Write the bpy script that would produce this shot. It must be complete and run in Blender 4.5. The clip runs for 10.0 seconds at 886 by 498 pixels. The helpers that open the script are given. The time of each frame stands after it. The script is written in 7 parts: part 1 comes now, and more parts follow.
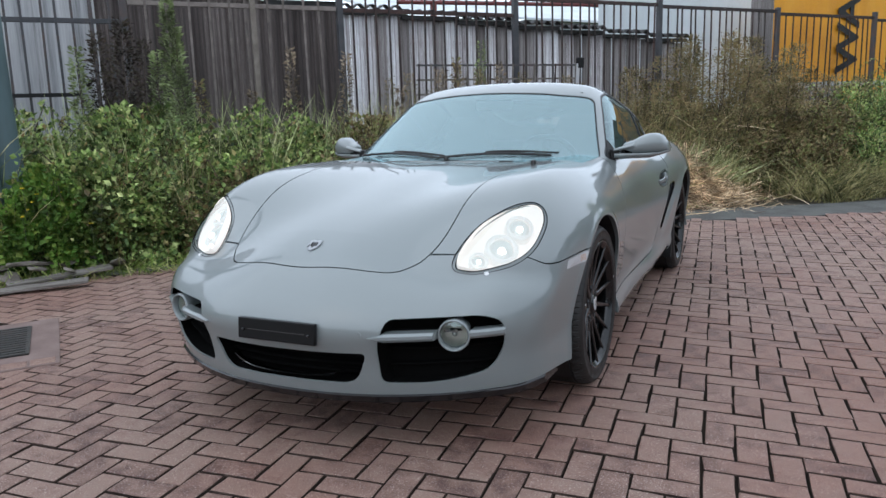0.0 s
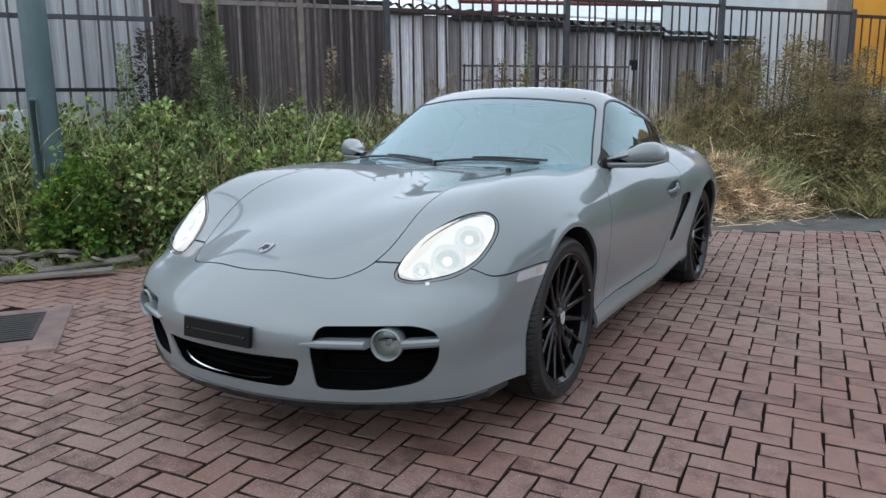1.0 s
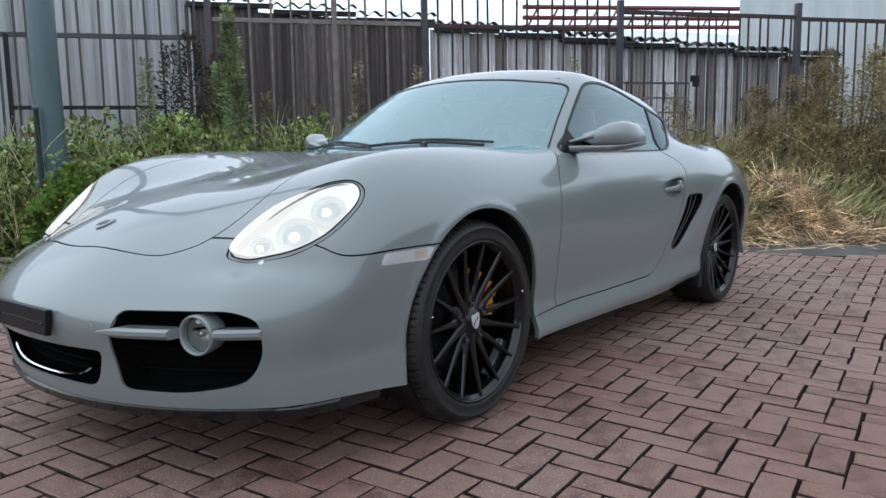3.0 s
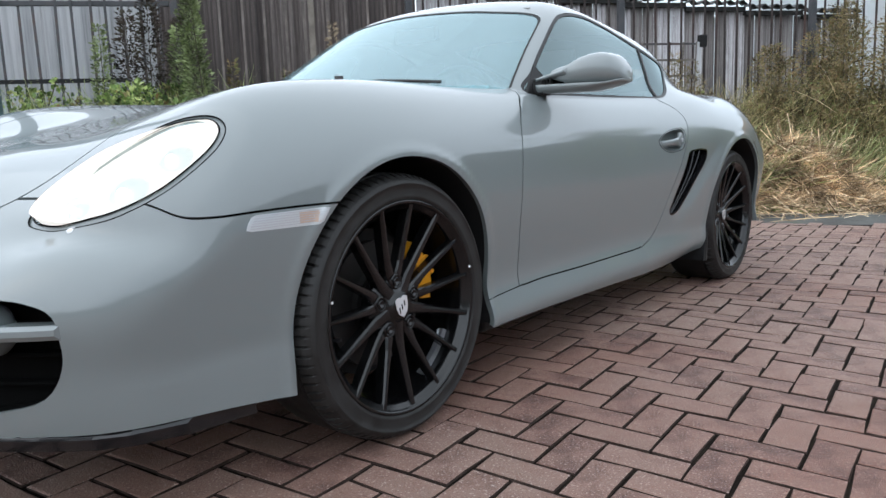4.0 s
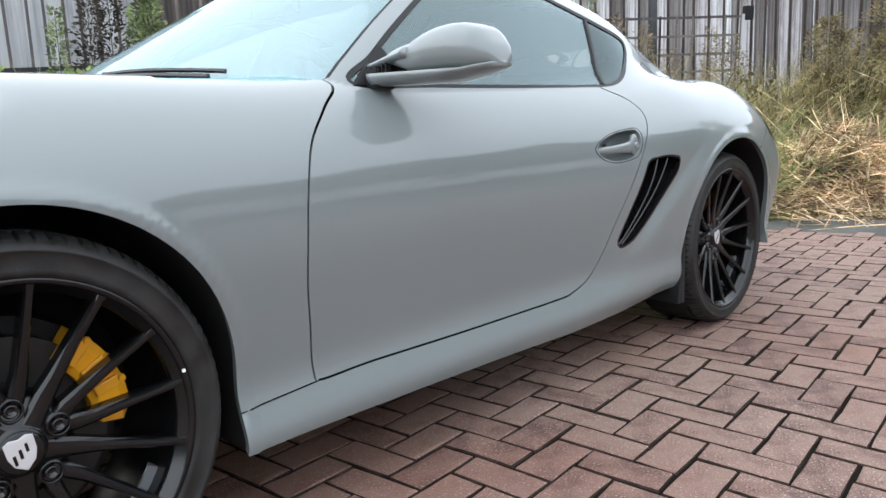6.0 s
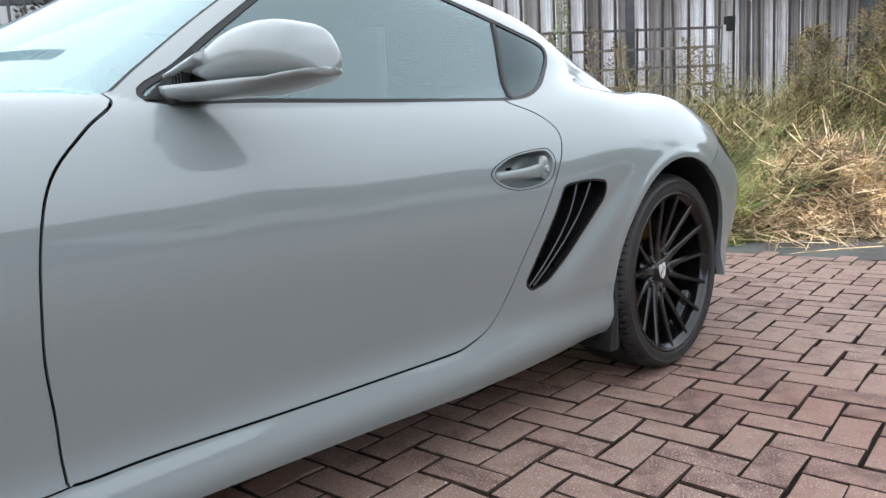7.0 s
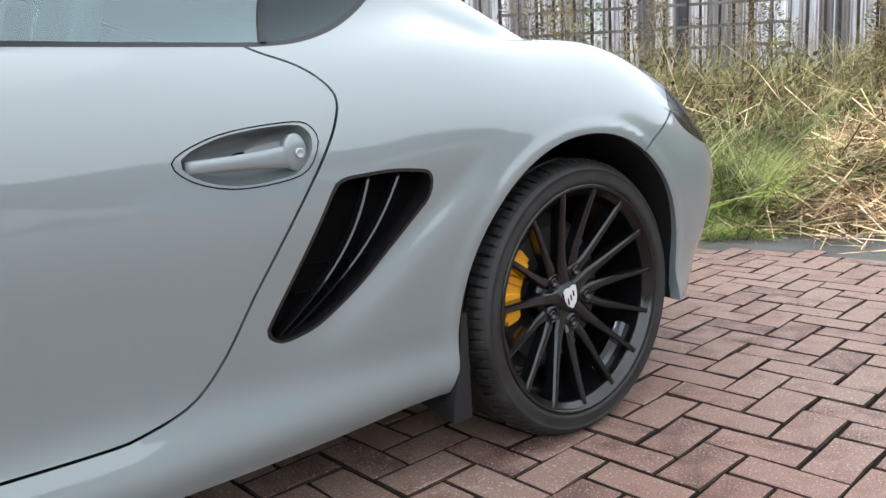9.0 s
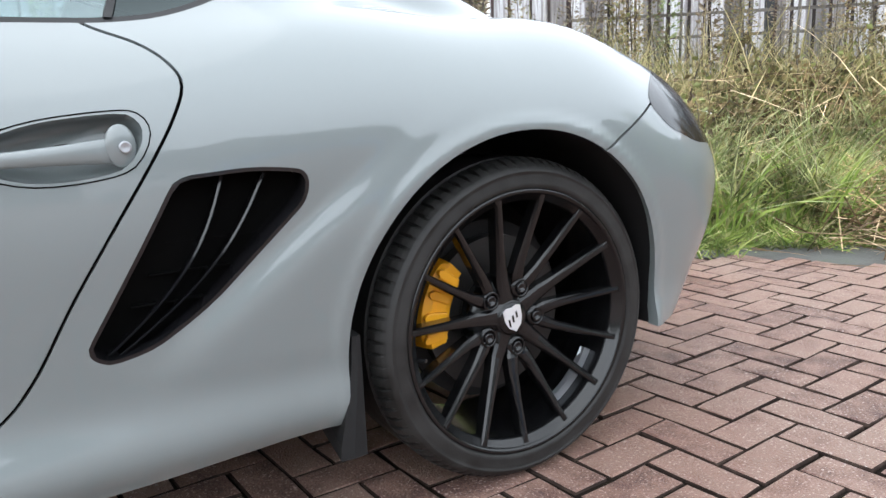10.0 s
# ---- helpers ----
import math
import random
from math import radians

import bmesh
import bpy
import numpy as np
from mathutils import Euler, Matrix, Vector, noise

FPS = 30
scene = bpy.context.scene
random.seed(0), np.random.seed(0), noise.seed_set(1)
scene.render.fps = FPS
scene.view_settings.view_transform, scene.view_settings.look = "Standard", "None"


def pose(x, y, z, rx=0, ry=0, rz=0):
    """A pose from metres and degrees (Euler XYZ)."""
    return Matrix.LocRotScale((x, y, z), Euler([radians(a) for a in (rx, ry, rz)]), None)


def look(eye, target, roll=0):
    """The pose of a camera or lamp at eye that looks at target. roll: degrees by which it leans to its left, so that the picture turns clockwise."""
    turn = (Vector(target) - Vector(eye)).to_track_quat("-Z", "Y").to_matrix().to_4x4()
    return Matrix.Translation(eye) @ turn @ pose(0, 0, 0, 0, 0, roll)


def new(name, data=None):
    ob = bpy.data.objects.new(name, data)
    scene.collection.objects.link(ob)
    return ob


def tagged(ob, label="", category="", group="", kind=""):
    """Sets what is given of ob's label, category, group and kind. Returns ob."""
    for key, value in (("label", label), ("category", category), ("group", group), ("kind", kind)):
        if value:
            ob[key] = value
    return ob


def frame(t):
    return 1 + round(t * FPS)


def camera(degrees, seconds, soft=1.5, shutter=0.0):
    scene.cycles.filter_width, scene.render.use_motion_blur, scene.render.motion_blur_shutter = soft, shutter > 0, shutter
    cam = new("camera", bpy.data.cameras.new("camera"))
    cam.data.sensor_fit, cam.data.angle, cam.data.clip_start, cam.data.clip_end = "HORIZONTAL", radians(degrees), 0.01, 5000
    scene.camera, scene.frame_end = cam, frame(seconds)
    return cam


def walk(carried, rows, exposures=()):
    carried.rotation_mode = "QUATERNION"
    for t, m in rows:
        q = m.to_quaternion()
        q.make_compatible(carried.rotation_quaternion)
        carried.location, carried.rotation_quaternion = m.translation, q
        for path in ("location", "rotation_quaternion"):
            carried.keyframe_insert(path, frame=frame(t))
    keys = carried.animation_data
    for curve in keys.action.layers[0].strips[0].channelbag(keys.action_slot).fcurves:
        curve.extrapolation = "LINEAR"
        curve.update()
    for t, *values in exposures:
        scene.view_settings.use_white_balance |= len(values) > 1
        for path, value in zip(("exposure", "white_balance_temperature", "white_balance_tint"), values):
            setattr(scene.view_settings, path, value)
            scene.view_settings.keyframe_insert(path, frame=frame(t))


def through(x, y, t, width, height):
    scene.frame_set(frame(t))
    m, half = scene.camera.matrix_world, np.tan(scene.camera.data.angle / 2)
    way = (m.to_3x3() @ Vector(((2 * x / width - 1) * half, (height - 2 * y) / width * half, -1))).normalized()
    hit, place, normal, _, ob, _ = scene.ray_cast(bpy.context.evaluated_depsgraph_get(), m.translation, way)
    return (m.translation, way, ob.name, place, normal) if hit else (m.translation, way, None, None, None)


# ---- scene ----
cam = camera(61.4, 10.0)
PATH = [
    (0, (1.497, -4.21, 1.189), (0.674, -2.432, 0.786), 0.2),
    (0.5, (1.692, -4.072, 1.213), (0.766, -2.348, 0.803), 0.9),
    (1, (1.871, -3.961, 1.222), (0.872, -2.277, 0.812), 1.2),
    (1.5, (2.084, -3.852, 1.23), (0.991, -2.226, 0.827), 1.2),
    (2, (2.212, -3.691, 1.193), (1.035, -2.121, 0.808), 1.1),
    (2.5, (2.251, -3.433, 1.087), (1.028, -1.886, 0.755), 1.3),
    (2.7, (2.239, -3.332, 1.03), (1.016, -1.78, 0.719), 1.3),
    (3.8, (2.077, -2.652, 0.81), (0.835, -1.118, 0.489), -0.6),
    (4, (2.035, -2.548, 0.806), (0.791, -1.022, 0.455), -0.4),
    (4.5, (1.978, -2.315, 0.805), (0.718, -0.811, 0.417), -0.3),
    (5, (2.008, -2.053, 0.819), (0.689, -0.601, 0.43), -0.9),
    (5.5, (2.026, -1.782, 0.831), (0.654, -0.375, 0.461), -1.3),
    (6, (1.989, -1.504, 0.848), (0.618, -0.103, 0.452), -1.0),
    (6.2, (1.981, -1.401, 0.849), (0.623, 0.013, 0.451), -1.0),
    (7.3, (1.964, -0.866, 0.825), (0.568, 0.526, 0.491), -1.8),
    (7.5, (1.946, -0.763, 0.815), (0.54, 0.619, 0.483), -1.6),
    (8, (1.902, -0.516, 0.811), (0.465, 0.828, 0.453), -1.5),
    (8.5, (1.894, -0.285, 0.801), (0.411, 0.999, 0.411), -1.8),
    (9, (1.914, -0.03, 0.79), (0.375, 1.177, 0.375), -2.1),
    (9.5, (1.909, 0.205, 0.781), (0.309, 1.322, 0.34), -1.7),
    (10, (1.94, 0.392, 0.784), (0.259, 1.379, 0.336), -1.3),
]
GRADE = [(0, 0.10, 5950, 8), (2.5, 0.0, 5900, 7), (4, 0.45, 6100, 7), (5, 0.80, 6250, 8), (6.5, 0.90, 6280, 8), (8, 0.98, 6250, 8), (10, 1.27, 6320, 8)]
LEVEL = pose(0.878, 0, 0, 0, 2.2, -0.5) @ pose(-0.85, 0, 0)
walk(cam, [(t, LEVEL @ look(eye, target, roll)) for t, eye, target, roll in PATH], GRADE)

# ---- light ----
world = bpy.data.worlds.new("overcast")
scene.world = world
world.use_nodes = True
wn, wl = world.node_tree.nodes, world.node_tree.links
sky = wn.new("ShaderNodeTexSky")
sky.sky_type, sky.sun_disc = "NISHITA", False
sky.sun_elevation, sky.sun_rotation = radians(44), radians(197)
sky.dust_density, sky.air_density = 1.0, 1.0
cover = wn.new("ShaderNodeMixRGB")
cover.inputs[0].default_value = 0.64
cover.inputs[2].default_value = (11.2, 11.5, 11.8, 1)
wl.new(sky.outputs[0], cover.inputs[1])
wl.new(cover.outputs[0], wn["Background"].inputs[0])
wn["Background"].inputs[1].default_value = 0.15
sun_data = bpy.data.lights.new("sun", "SUN")
sun_data.energy, sun_data.angle, sun_data.color = 0.9, radians(120), (1.0, 0.985, 0.96)
sun = new("sun", sun_data)
sun.matrix_world = look((-3, -10, 10), (0, 0, 0))
scene.view_settings.exposure = 0.0

# ---- small tools ----
def material(name, colour, rough=0.5, metal=0.0, coat=0.0, spec=0.5):
    m = bpy.data.materials.new(name)
    m.use_nodes = True
    b = m.node_tree.nodes["Principled BSDF"]
    b.inputs["Base Color"].default_value = (*colour, 1)
    b.inputs["Roughness"].default_value = rough
    b.inputs["Metallic"].default_value = metal
    b.inputs["Coat Weight"].default_value = coat
    b.inputs["Coat Roughness"].default_value = 0.03
    b.inputs["Specular IOR Level"].default_value = spec
    return m


def mesh_of(name, verts, faces, mat, smooth=True, normals=None):
    me = bpy.data.meshes.new(name)
    me.from_pydata(np.asarray(verts, float).tolist(), [], [list(f) for f in faces])
    me.materials.append(mat)
    if smooth:
        me.polygons.foreach_set("use_smooth", [True] * len(me.polygons))
    if normals is not None:
        me.normals_split_custom_set_from_vertices(np.asarray(normals, float).tolist())
    me.update()
    return me


def part_mesh(name, me, parent, label="", at=None):
    ob = new(name, me)
    ob.parent = parent
    if at is not None:
        ob.matrix_basis = at
    return tagged(ob, label)


def part(name, bm, mat, parent, label="", smooth=False, at=None):
    me = bpy.data.meshes.new(name)
    bm.to_mesh(me)
    bm.free()
    me.materials.append(mat)
    if smooth:
        me.polygons.foreach_set("use_smooth", [True] * len(me.polygons))
    return part_mesh(name, me, parent, label, at)


def thing(name, label, category, at=None, group="", kind=""):
    ob = new(name)
    ob.empty_display_size = 0.1
    if at is not None:
        ob.matrix_basis = at
    return tagged(ob, label, category, group, kind)


def box_bm(x0, x1, y0, y1, z0, z1, bevel=0.0, seg=2):
    bm = bmesh.new()
    bmesh.ops.create_cube(bm, size=1, matrix=Matrix.Translation(((x0 + x1) / 2, (y0 + y1) / 2, (z0 + z1) / 2)) @ Matrix.Diagonal((x1 - x0, y1 - y0, z1 - z0, 1)))
    if bevel:
        bmesh.ops.bevel(bm, geom=bm.edges[:], offset=bevel, segments=seg, affect="EDGES", profile=0.5)
    return bm


def lathe_bm(profile, n=48, axis="x", closed=False):
    """A ring swept from (radius, along) pairs round an axis."""
    bm = bmesh.new()
    rings = []
    for i in range(n):
        a = 2 * math.pi * i / n
        c, s = math.cos(a), math.sin(a)
        ring = []
        for r, w in profile:
            co = {"x": (w, r * c, r * s), "y": (r * c, w, r * s), "z": (r * c, r * s, w)}[axis]
            ring.append(bm.verts.new(co))
        rings.append(ring)
    m = len(profile)
    for i in range(n):
        a, b = rings[i], rings[(i + 1) % n]
        for j in range(m if closed else m - 1):
            k = (j + 1) % m
            bm.faces.new((a[j], a[k], b[k], b[j]))
    bmesh.ops.remove_doubles(bm, verts=bm.verts[:], dist=1e-5)
    bmesh.ops.recalc_face_normals(bm, faces=bm.faces[:])
    return bm


def tube_bm(points, radius, n=8, cap=True):
    """A tube along points; radius a number or one for each point."""
    bm = bmesh.new()
    pts = [Vector(p) for p in points]
    rad = radius if isinstance(radius, (list, tuple)) else [radius] * len(pts)
    rings = []
    for i, p in enumerate(pts):
        d = (pts[min(i + 1, len(pts) - 1)] - pts[max(i - 1, 0)]).normalized()
        q = d.to_track_quat("Z", "Y")
        rings.append([bm.verts.new(p + q @ Vector((rad[i] * math.cos(2 * math.pi * k / n), rad[i] * math.sin(2 * math.pi * k / n), 0))) for k in range(n)])
    for a, b in zip(rings, rings[1:]):
        for k in range(n):
            bm.faces.new((a[k], a[(k + 1) % n], b[(k + 1) % n], b[k]))
    if cap:
        bm.faces.new(rings[0][::-1])
        bm.faces.new(rings[-1])
    return bm


def curve(*knots):
    """A smooth curve through (t, value) pairs, straight beyond its ends."""
    k = np.array(knots, float)
    t, v = k[:, 0], k[:, 1]
    n, h = len(t), np.diff(k[:, 0])
    A, r = np.zeros((n, n)), np.zeros(n)
    A[0, 0] = A[-1, -1] = 1
    for i in range(1, n - 1):
        A[i, i - 1 : i + 2] = h[i - 1], 2 * (h[i - 1] + h[i]), h[i]
        r[i] = 6 * ((v[i + 1] - v[i]) / h[i] - (v[i] - v[i - 1]) / h[i - 1])
    c = np.linalg.solve(A, r)

    def value(s):
        s = np.clip(np.asarray(s, float), t[0], t[-1])
        i = np.clip(np.searchsorted(t, s) - 1, 0, n - 2)
        a, b, d = t[i + 1] - s, s - t[i], h[i]
        return c[i] * a**3 / (6 * d) + c[i + 1] * b**3 / (6 * d) + (v[i] / d - c[i] * d / 6) * a + (v[i + 1] / d - c[i + 1] * d / 6) * b

    return value


def smax(a, b, k):
    h = np.maximum(k - np.abs(a - b), 0) / k
    return np.maximum(a, b) + h * h * k / 4


def smin(a, b, k):
    return -smax(-a, -b, k)


def rounded(points, n=6):
    """A closed smooth outline through points."""
    p = np.array(points, float)
    out = []
    for i in range(len(p)):
        a, b, c, d = p[i - 1], p[i], p[(i + 1) % len(p)], p[(i + 2) % len(p)]
        for s in np.arange(n) / n:
            out.append(0.5 * (2 * b + (c - a) * s + (2 * a - 5 * b + 4 * c - d) * s * s + (3 * b - a - 3 * c + d) * s**3))
    return np.array(out)


def filleted(points, radius, n=5):
    """A closed outline with straight sides and round corners."""
    p = np.array(points, float)
    rad = radius if isinstance(radius, (list, tuple)) else [radius] * len(p)
    out = []
    for i in range(len(p)):
        a, b, c = p[i - 1], p[i], p[(i + 1) % len(p)]
        la, lc = np.linalg.norm(a - b), np.linalg.norm(c - b)
        r = min(rad[i], la * 0.45, lc * 0.45)
        s, e = b + (a - b) / la * r, b + (c - b) / lc * r
        for q in np.linspace(0, 1, n):
            out.append((1 - q) ** 2 * s + 2 * q * (1 - q) * b + q * q * e)
    return np.array(out)


def inside(u, v, outline, reach=0.12):
    """The distance to a closed outline in a plane, negative within it."""
    p, q = outline, np.roll(outline, -1, axis=0)
    lo, hi = p.min(0) - reach, p.max(0) + reach
    near = (u > lo[0]) & (u < hi[0]) & (v > lo[1]) & (v < hi[1])
    d = np.full(len(u), reach)
    pu, pv = u[near][:, None], v[near][:, None]
    ex, ey = (q - p)[:, 0], (q - p)[:, 1]
    s = np.clip(((pu - p[:, 0]) * ex + (pv - p[:, 1]) * ey) / (ex * ex + ey * ey + 1e-12), 0, 1)
    dist = np.sqrt(((pu - p[:, 0] - s * ex) ** 2 + (pv - p[:, 1] - s * ey) ** 2).min(1))
    cross = ((p[:, 1] > pv) != (q[:, 1] > pv)) & (pu < ex * (pv - p[:, 1]) / (ey + 1e-15) + p[:, 0])
    d[near] = np.where(cross.sum(1) % 2 == 1, -dist, dist)
    return d


# ---- the sports car: its body as one smooth skin, cut into panels ----
SPINE = (-1.5, 1.35, 0.5)
top_mid = curve((-2.3, 0.505), (-2.2, 0.575), (-2.1, 0.634), (-2.0, 0.68), (-1.8, 0.745), (-1.5, 0.81), (-1.2, 0.858), (-0.9, 0.888), (-0.6, 0.90), (0.2, 0.90), (1.0, 0.90), (1.5, 0.895), (1.9, 0.88), (2.2, 0.81))
top_crest = curve((-2.3, 0.445), (-2.2, 0.482), (-2.1, 0.528), (-2.0, 0.58), (-1.92, 0.63), (-1.8, 0.722), (-1.66, 0.822), (-1.5, 0.884), (-1.3, 0.91), (-1.0, 0.916), (-0.6, 0.916), (-0.3, 0.936), (0.0, 0.945), (0.3, 0.942), (0.55, 0.93), (0.9, 0.9440), (1.2, 0.9103), (1.45, 0.9045), (1.7, 0.8064), (1.95, 0.755), (2.2, 0.66))
crest_x = curve((-2.3, 0.61), (-1.6, 0.625), (-1.2, 0.66), (-0.6, 0.685), (0.2, 0.69), (0.9, 0.71), (1.3, 0.7403), (2.2, 0.62))
width = curve((-2.3, 0.83), (-1.9, 0.83), (-1.65, 0.845), (-1.45, 0.87), (-1.25, 0.884), (-0.9, 0.873), (-0.6, 0.859), (-0.2, 0.852), (0.1, 0.854), (0.35, 0.866), (0.55, 0.884), (0.8, 0.90), (0.95, 0.909), (1.1, 0.917), (1.25, 0.92), (1.45, 0.91), (1.7, 0.89), (2.2, 0.84))
tuck = curve((0.1, 0.06), (0.16, 0.03), (0.22, 0.006), (0.30, 0.026), (0.38, 0.024), (0.48, 0.01), (0.58, 0.0), (0.64, 0.001), (0.70, 0.006), (0.76, 0.020), (0.82, 0.046), (0.88, 0.083), (0.95, 0.145), (1.4, 0.55))
nose_z = curve((0.1, 0.085), (0.2, 0.062), (0.27, 0.044), (0.36, 0.026), (0.44, 0.002), (0.50, 0.004), (0.56, 0.03), (0.64, 0.09), (0.8, 0.25), (1.4, 1.0))
tail_z = curve((0.1, 0.24), (0.2, 0.165), (0.28, 0.098), (0.36, 0.045), (0.43, 0.010), (0.5, -0.006), (0.58, -0.006), (0.64, 0.018), (0.75, 0.08), (0.9, 0.16), (1.4, 0.6))
roof_z = curve((-1.0, 1.20), (-0.5, 1.25), (-0.1, 1.285), (0.1, 1.298), (0.3, 1.294), (0.6, 1.25), (0.9, 1.1894), (1.2, 1.0825), (1.5, 0.9403), (1.8, 0.82), (2.3, 0.6))
belt_x = curve((-1.0, 0.66), (-0.55, 0.73), (-0.2, 0.745), (0.2, 0.75), (0.55, 0.738), (0.9, 0.7061), (1.2, 0.6175), (1.5, 0.5943), (1.8, 0.52), (2.2, 0.43))
blend = curve((-2.3, 0.015), (0.3, 0.015), (0.55, 0.04), (0.8, 0.0503), (1.2, 0.0396), (2.2, 0.0396))


ARCH_F, ARCH_R = (-1.198, 0.36, 0.352), (1.220, 0.325, 0.364)


def slot(y, z, arch):
    """The distance to a wheel arch: round above, upright sides below."""
    return np.hypot(y - arch[0], np.maximum(z - arch[1], 0)) - arch[2]


def body_fields(p):
    x, y, z = np.abs(p[:, 0]), p[:, 1], p[:, 2]
    xc = crest_x(y)
    s = np.clip((x / xc - 0.15) / 0.85, 0, 1)
    mid, crest = top_mid(y), top_crest(y)
    height = np.where(x < xc, mid + (crest - mid) * s * s * (3 - 2 * s), crest - (1.6 + 1.616 * np.clip((y - 1.2) / 0.4, 0, 1)) * (x - xc) ** 2)
    height = height + (0.015 * np.exp(-((x / 0.30) ** 2)) - 0.003) * np.clip((-0.6 - y) / 0.4, 0, 1) * np.clip((y + 2.2) / 0.3, 0, 1)
    top = (z - height) * 0.93
    under = np.clip((y - 0.25) / 0.5, 0, 1) * np.clip((0.36 - z) / 0.18, 0, 1) ** 1.5
    flat = np.clip((-1.05 - y) / 0.3, 0, 1) * np.clip((0.36 - z) / 0.06, 0, 1) * np.maximum(0.028 - tuck(z), 0)
    side = x - (width(y) - tuck(z) - flat - 0.05 * under * (y < 1.4))
    g = 0.59 * 2.24 * np.maximum(x, 1e-6) ** 1.24
    front = (-2.262 + 0.55 * x**2.24 + nose_z(z) - y) / np.sqrt(1 + g * g)
    rear = (y - (2.11 - 0.43 * x**2.4 - tail_z(z))) / np.sqrt(1 + g * g)
    low = smax(smax(top, side, 0.16), smax(front, rear, 0.01), 0.10)
    # the hollow under each headlamp, and the scoop that leads into the side vent
    low = low + 0.032 * np.exp(-(((x - 0.66) / 0.14) ** 2) - ((y + 1.87 - 0.5 * (x - 0.66)) / 0.075) ** 2 - ((z - 0.585) / 0.05) ** 2)
    line = 0.62 * y - 0.78 * (z - 0.405 - 0.78 / 0.62 * 0.0) - 0.62 * 0.575
    along = 1 / (1 + np.exp(-(y + z - 1.0) / 0.06)) / (1 + np.exp((z - 0.63) / 0.035))
    low = low + 0.019 * along * np.where(line < 0, np.exp(-((line / 0.10) ** 2)), np.exp(-((line / 0.035) ** 2))) * (x > 0.5)
    # the rolled lips round the wheel arches
    for arch in (ARCH_F, ARCH_R):
        low = low - 0.005 * np.exp(-(((slot(y, z, arch) - 0.013) / 0.015) ** 2)) * (x > 0.6)
    roof = (z - (roof_z(y) - 0.10 * x**2 - 0.20 * x**4)) * 0.97
    up = np.maximum(z - 0.885, -0.03)
    lean = (x - belt_x(y) + 0.42 * up + 0.25 * up**2) * 0.89
    screen = ((-0.815 + 0.66 * x**2 - y) * 0.54 + (z - 0.905)) * 0.86
    glass = smax(smax(smax(roof, screen, 0.07), lean, 0.09), y - 1.75, 0.05)
    return low, glass, blend(y)


def body(p):
    low, glass, k = body_fields(p)
    return smin(low, glass, k)


def body_normals(p):
    e = 0.0015
    n = np.stack([body(p + d) - body(p - d) for d in np.eye(3) * e], 1)
    return n / (np.linalg.norm(n, axis=1)[:, None] + 1e-12)


def half_skin(step=0.015):
    """The left half of the skin: a fine box grid drawn in along rays to the body."""
    X, Y0, Y1, Z0, Z1 = 0.98, -2.36, 2.2, 0.06, 1.42
    nx, ny, nz = round(X / step), round((Y1 - Y0) / step), round((Z1 - Z0) / step)
    gx, gy, gz = np.linspace(0, X, nx + 1), np.linspace(Y0, Y1, ny + 1), np.linspace(Z0, Z1, nz + 1)
    verts, tris, count = [], [], 0

    def sheet(a, b, make, flip):
        nonlocal count
        A, B = np.meshgrid(a, b, indexing="ij")
        verts.append(make(A.ravel(), B.ravel()))
        i = np.arange(len(a) * len(b)).reshape(len(a), len(b)) + count
        q = np.stack([i[:-1, :-1], i[1:, :-1], i[1:, 1:], i[:-1, 1:]], -1).reshape(-1, 4)
        if flip:
            q = q[:, ::-1]
        tris.append(np.concatenate([q[:, [0, 1, 2]], q[:, [0, 2, 3]]]))
        count += A.size

    one = np.ones_like
    sheet(gx, gy, lambda a, b: np.stack([a, b, one(a) * Z1], 1), False)
    sheet(gy, gz, lambda a, b: np.stack([one(a) * X, a, b], 1), False)
    sheet(gx, gz, lambda a, b: np.stack([a, one(a) * Y0, b], 1), False)
    sheet(gx, gz, lambda a, b: np.stack([a, one(a) * Y1, b], 1), True)
    v, t = np.concatenate(verts), np.concatenate(tris)
    _, first, back = np.unique(np.round(v / 1e-4).astype(np.int64), axis=0, return_index=True, return_inverse=True)
    v, t = v[first], back.ravel()[t]
    c = np.stack([np.zeros(len(v)), np.clip(v[:, 1], SPINE[0], SPINE[1]), np.full(len(v), SPINE[2])], 1)
    lo, hi = np.zeros(len(v)), np.ones(len(v))
    for _ in range(34):
        m = (lo + hi) / 2
        out = body(c + (v - c) * m[:, None]) > 0
        hi, lo = np.where(out, m, hi), np.where(out, lo, m)
    return c + (v - c) * hi[:, None], t


